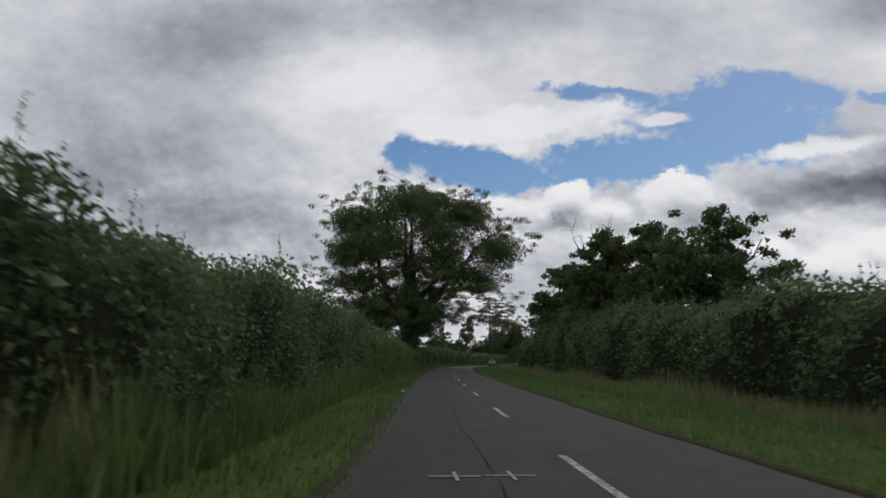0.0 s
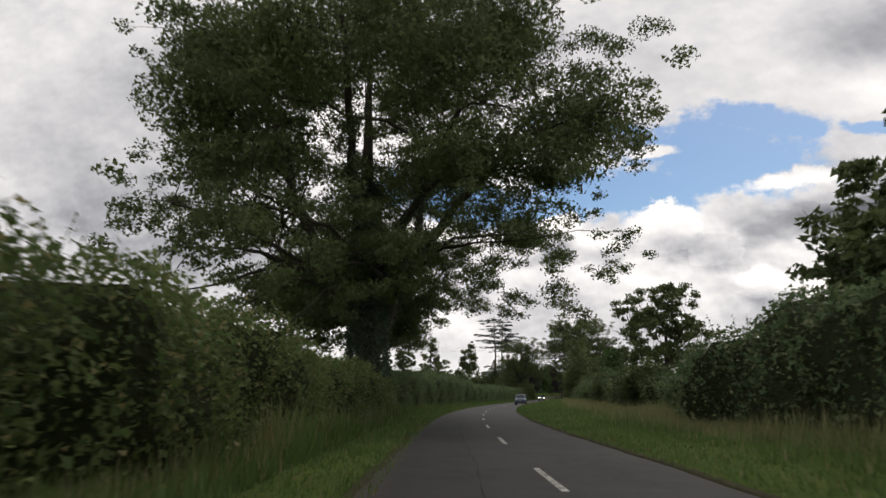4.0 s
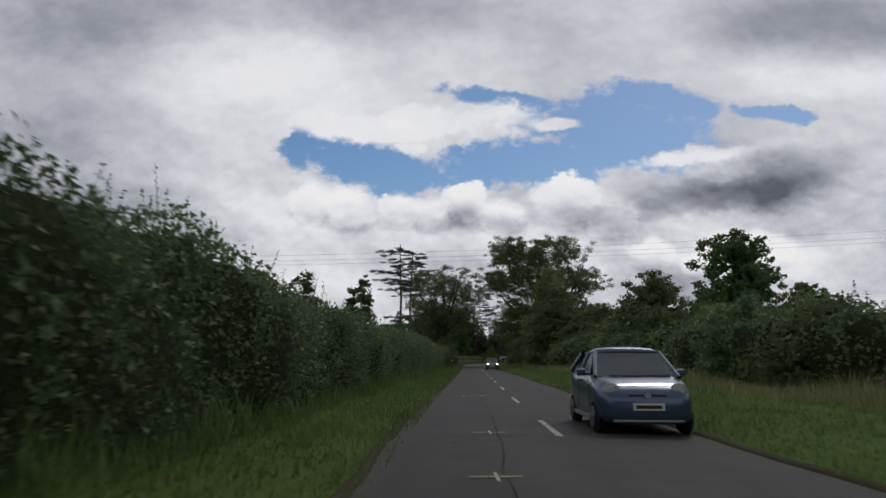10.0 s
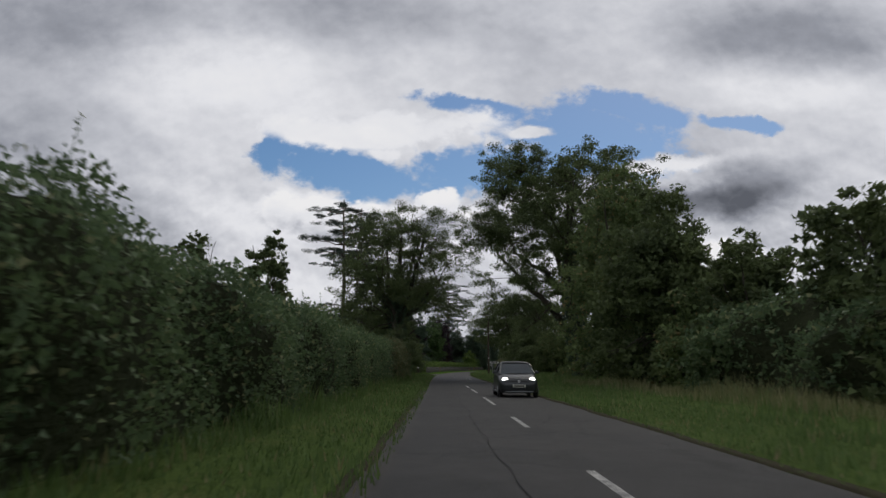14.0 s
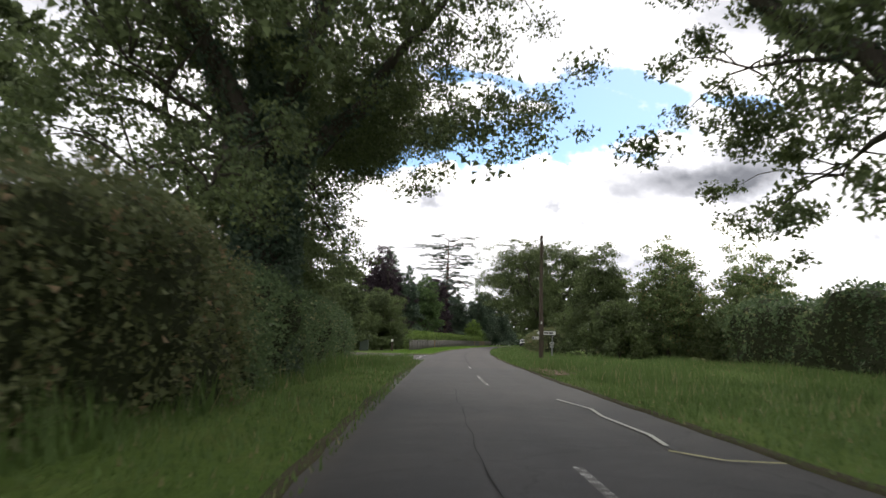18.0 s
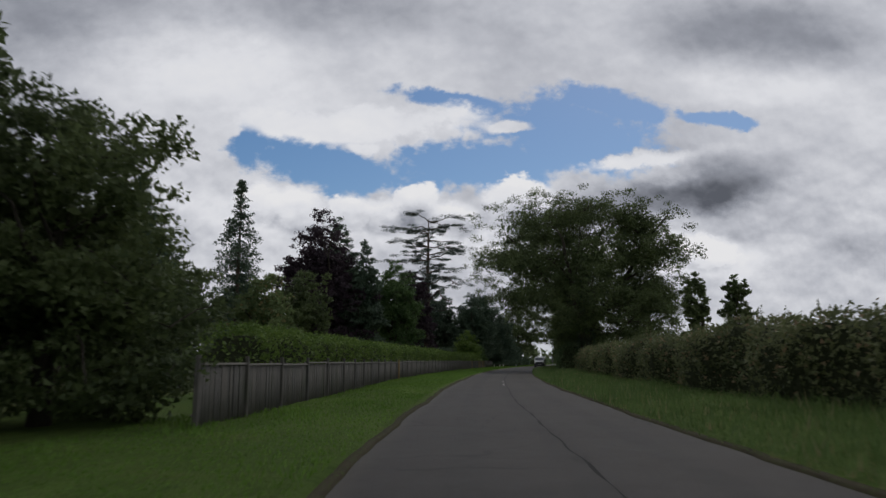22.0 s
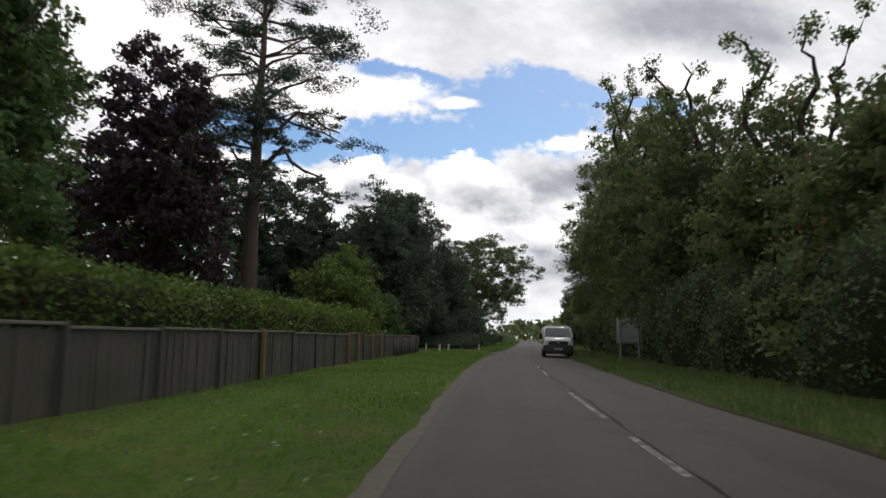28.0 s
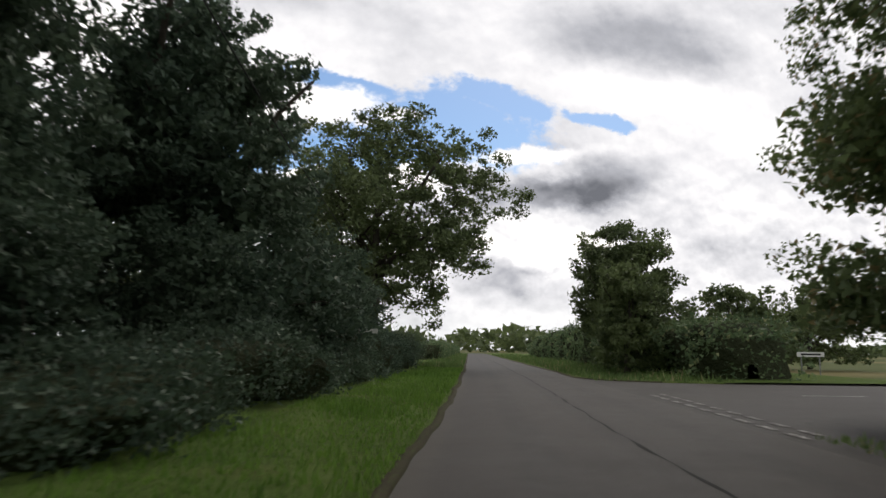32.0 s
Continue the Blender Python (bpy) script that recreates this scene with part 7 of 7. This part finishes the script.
def panel_van(label, m):
    c = thing("panel_van", m, label, "van")
    body = VANPAINT
    part("body", loft([(-2.40, sect(0.78, 0.40, 1.10)), (-2.33, sect(0.88, 0.36, 1.17)), (-2.0, sect(0.94, 0.32, 1.25)), (-1.62, sect(0.96, 0.30, 1.32)),
                       (-0.95, sect(0.965, 0.30, 1.34)), (2.3, sect(0.965, 0.32, 1.30)), (2.42, sect(0.94, 0.36, 1.28))]), body, c, smooth=True)
    part("cargo_box", loft([(-0.62, [(0, 1.2), (0.93, 1.2), (0.955, 1.25), (0.945, 1.5), (0.90, 1.80), (0.80, 1.93), (0.45, 1.965), (0, 1.975)]),
                            (0.9, [(0, 1.2), (0.93, 1.2), (0.96, 1.25), (0.95, 1.5), (0.905, 1.80), (0.80, 1.94), (0.45, 1.975), (0, 1.985)]),
                            (2.36, [(0, 1.2), (0.93, 1.2), (0.95, 1.25), (0.94, 1.5), (0.89, 1.80), (0.79, 1.92), (0.45, 1.955), (0, 1.965)])]), body, c, smooth=True)
    part("cabin_lining", loft([(-1.38, [(0, 1.15), (0.78, 1.15), (0.82, 1.18), (0.82, 1.2), (0.8, 1.21), (0.7, 1.22), (0.4, 1.225), (0, 1.23)]),
                         (-0.76, [(0, 1.15), (0.80, 1.15), (0.86, 1.25), (0.85, 1.45), (0.80, 1.70), (0.72, 1.85), (0.4, 1.88), (0, 1.89)]),
                         (-0.60, [(0, 1.15), (0.82, 1.15), (0.88, 1.25), (0.87, 1.45), (0.82, 1.72), (0.74, 1.87), (0.4, 1.90), (0, 1.91)])]), CABIN, c)
    part("roof_front", loft([(-0.98, [(0, 1.875), (0.70, 1.86), (0.78, 1.84), (0.79, 1.85), (0.78, 1.87), (0.70, 1.90), (0.4, 1.925), (0, 1.93)]),
                             (-0.58, [(0, 1.90), (0.70, 1.88), (0.81, 1.86), (0.82, 1.88), (0.81, 1.90), (0.74, 1.945), (0.4, 1.97), (0, 1.98)])]), body, c, smooth=True)
    part("windscreen", slab([(-0.88, -1.70, 1.335), (0.88, -1.70, 1.335), (0.79, -1.02, 1.905), (-0.79, -1.02, 1.905)], 0.006), GLASS, c)
    for sgn in (-1, 1):
        beam_part("front_pillar", (0.92 * sgn, -1.70, 1.32), (0.81 * sgn, -0.98, 1.905), 0.045, body, c)
        part("side_window", slab([(0.972 * sgn, -1.48, 1.30), (0.974 * sgn, -0.68, 1.22), (0.89 * sgn, -0.68, 1.83), (0.85 * sgn, -1.02, 1.83)], 0.006 * sgn), GLASS, c)
        mir = part("mirror", bm_box(0.20, 0.13, 0.36, (1.10 * sgn, -1.40, 1.36), 0.045), PLASTIC, c, "tall black door mirror")
        part("mirror_arm", bm_box(0.14, 0.06, 0.07, (0.98 * sgn, -1.36, 1.25), 0.015), PLASTIC, mir)
        hl = part("headlamp", slab([(0.965 * sgn, -2.18, 0.80), (0.62 * sgn, -2.46, 0.80), (0.64 * sgn, -2.43, 1.06), (0.945 * sgn, -2.10, 1.20)], 0.05 * -sgn), LENS, c, "clear swept-back headlamp")
        part("bulb", bm_cyl(0.07, 0.05, (0.76 * sgn, -2.37, 0.95), 16, axis="y"), CHROME, hl)
        part("rub_strip", bm_box(0.03, 3.2, 0.08, (0.965 * sgn, 0.55, 0.62), 0.012), body, c)
        part("sill", bm_box(0.05, 2.5, 0.12, (0.93 * sgn, 0.0, 0.34), 0.02), GREYPLASTIC, c)
        part("door_handle", bm_box(0.03, 0.05, 0.20, (0.978 * sgn, -0.66, 0.98), 0.01), PLASTIC, c)
        part("door_seam", bm_box(0.006, 0.014, 1.25, (0.968 * sgn, -0.60, 1.0)), PLASTIC, c)
        part("door_seam", bm_box(0.006, 0.014, 1.25, (0.968 * sgn, 0.62, 1.0)), PLASTIC, c)
        part("panel_crease", bm_box(0.012, 2.9, 0.03, (0.966 * sgn, 0.85, 1.27), 0.004), body, c)
        wheel(c, 0.87 * sgn, -1.52, 0.335, 0.20, STEEL)
        wheel(c, 0.87 * sgn, 1.40, 0.335, 0.20, STEEL)
    part("grille", bm_box(1.20, 0.08, 0.27, (0, -2.41, 0.93), 0.03), PLASTIC, c)
    for z in (0.86, 0.94, 1.02):
        part("grille_bar", bm_box(0.98, 0.03, 0.03, (0, -2.435, z), 0.008), GREYPLASTIC, c)
    part("badge", bm_cyl(0.060, 0.02, (0, -2.462, 0.96), 20, axis="y"), CHROME, c)
    part("bumper", loft([(-2.50, sect(0.78, 0.30, 0.78, 0.0)), (-2.42, sect(0.92, 0.27, 0.82, 0.0)), (-2.05, sect(0.985, 0.27, 0.82, 0.0)), (-1.92, sect(0.98, 0.30, 0.76, 0.0))]), GREYPLASTIC, c, "dark grey plastic bumper", smooth=True)
    part("number_plate", bm_box(0.52, 0.016, 0.115, (0, -2.512, 0.55), 0.004), PLATE, c)
    part("plate_marks", bm_box(0.42, 0.004, 0.055, (0, -2.523, 0.55)), SIGNBLACK, c)
    part("bonnet_vent", bm_box(0.80, 0.05, 0.03, (0, -1.80, 1.335), 0.006), PLASTIC, c)
    part("bonnet_seam", bm_box(1.36, 0.012, 0.008, (0, -2.30, 1.195)), PLASTIC, c)
    part("wiper", bm_box(0.72, 0.02, 0.02, (-0.25, -1.69, 1.375), 0.004), PLASTIC, c)
    part("wiper", bm_box(0.72, 0.02, 0.02, (0.45, -1.68, 1.38), 0.004), PLASTIC, c)
    for sgn in (-1, 1):
        part("seat", bm_box(0.50, 0.16, 0.70, (0.42 * sgn, -0.72, 1.40), 0.06), CABIN, c)
    for y in (-0.35, 0.75, 1.85):
        part("rack_bar", bm_box(1.60, 0.05, 0.05, (0, y, 2.07), 0.01), STEEL, c)
        for sgn in (-1, 1):
            part("rack_foot", bm_box(0.05, 0.05, 0.12, (0.76 * sgn, y, 2.01), 0.01), STEEL, c)
    return c


van_pose = stand(472.0, 1.72)
panel_van("white panel van with grey bumper and loaded roof rack", van_pose)
for x, z, w in ((-0.45, 2.13, 0.36), (0.36, 2.13, 0.42)):
    ld = thing("ladder", van_pose, "aluminium ladder lying on a van roof rack", "ladder", "ladders on the van")
    for sgn in (-1, 1):
        part("stile", bm_box(0.05, 3.2, 0.07, (x + sgn * w / 2, 0.6, z), 0.008), STEEL, ld)
    for k in range(11):
        part("rung", bm_cyl(0.017, w, (x, -0.85 + k * 0.29, z), 8, axis="x"), STEEL, ld)
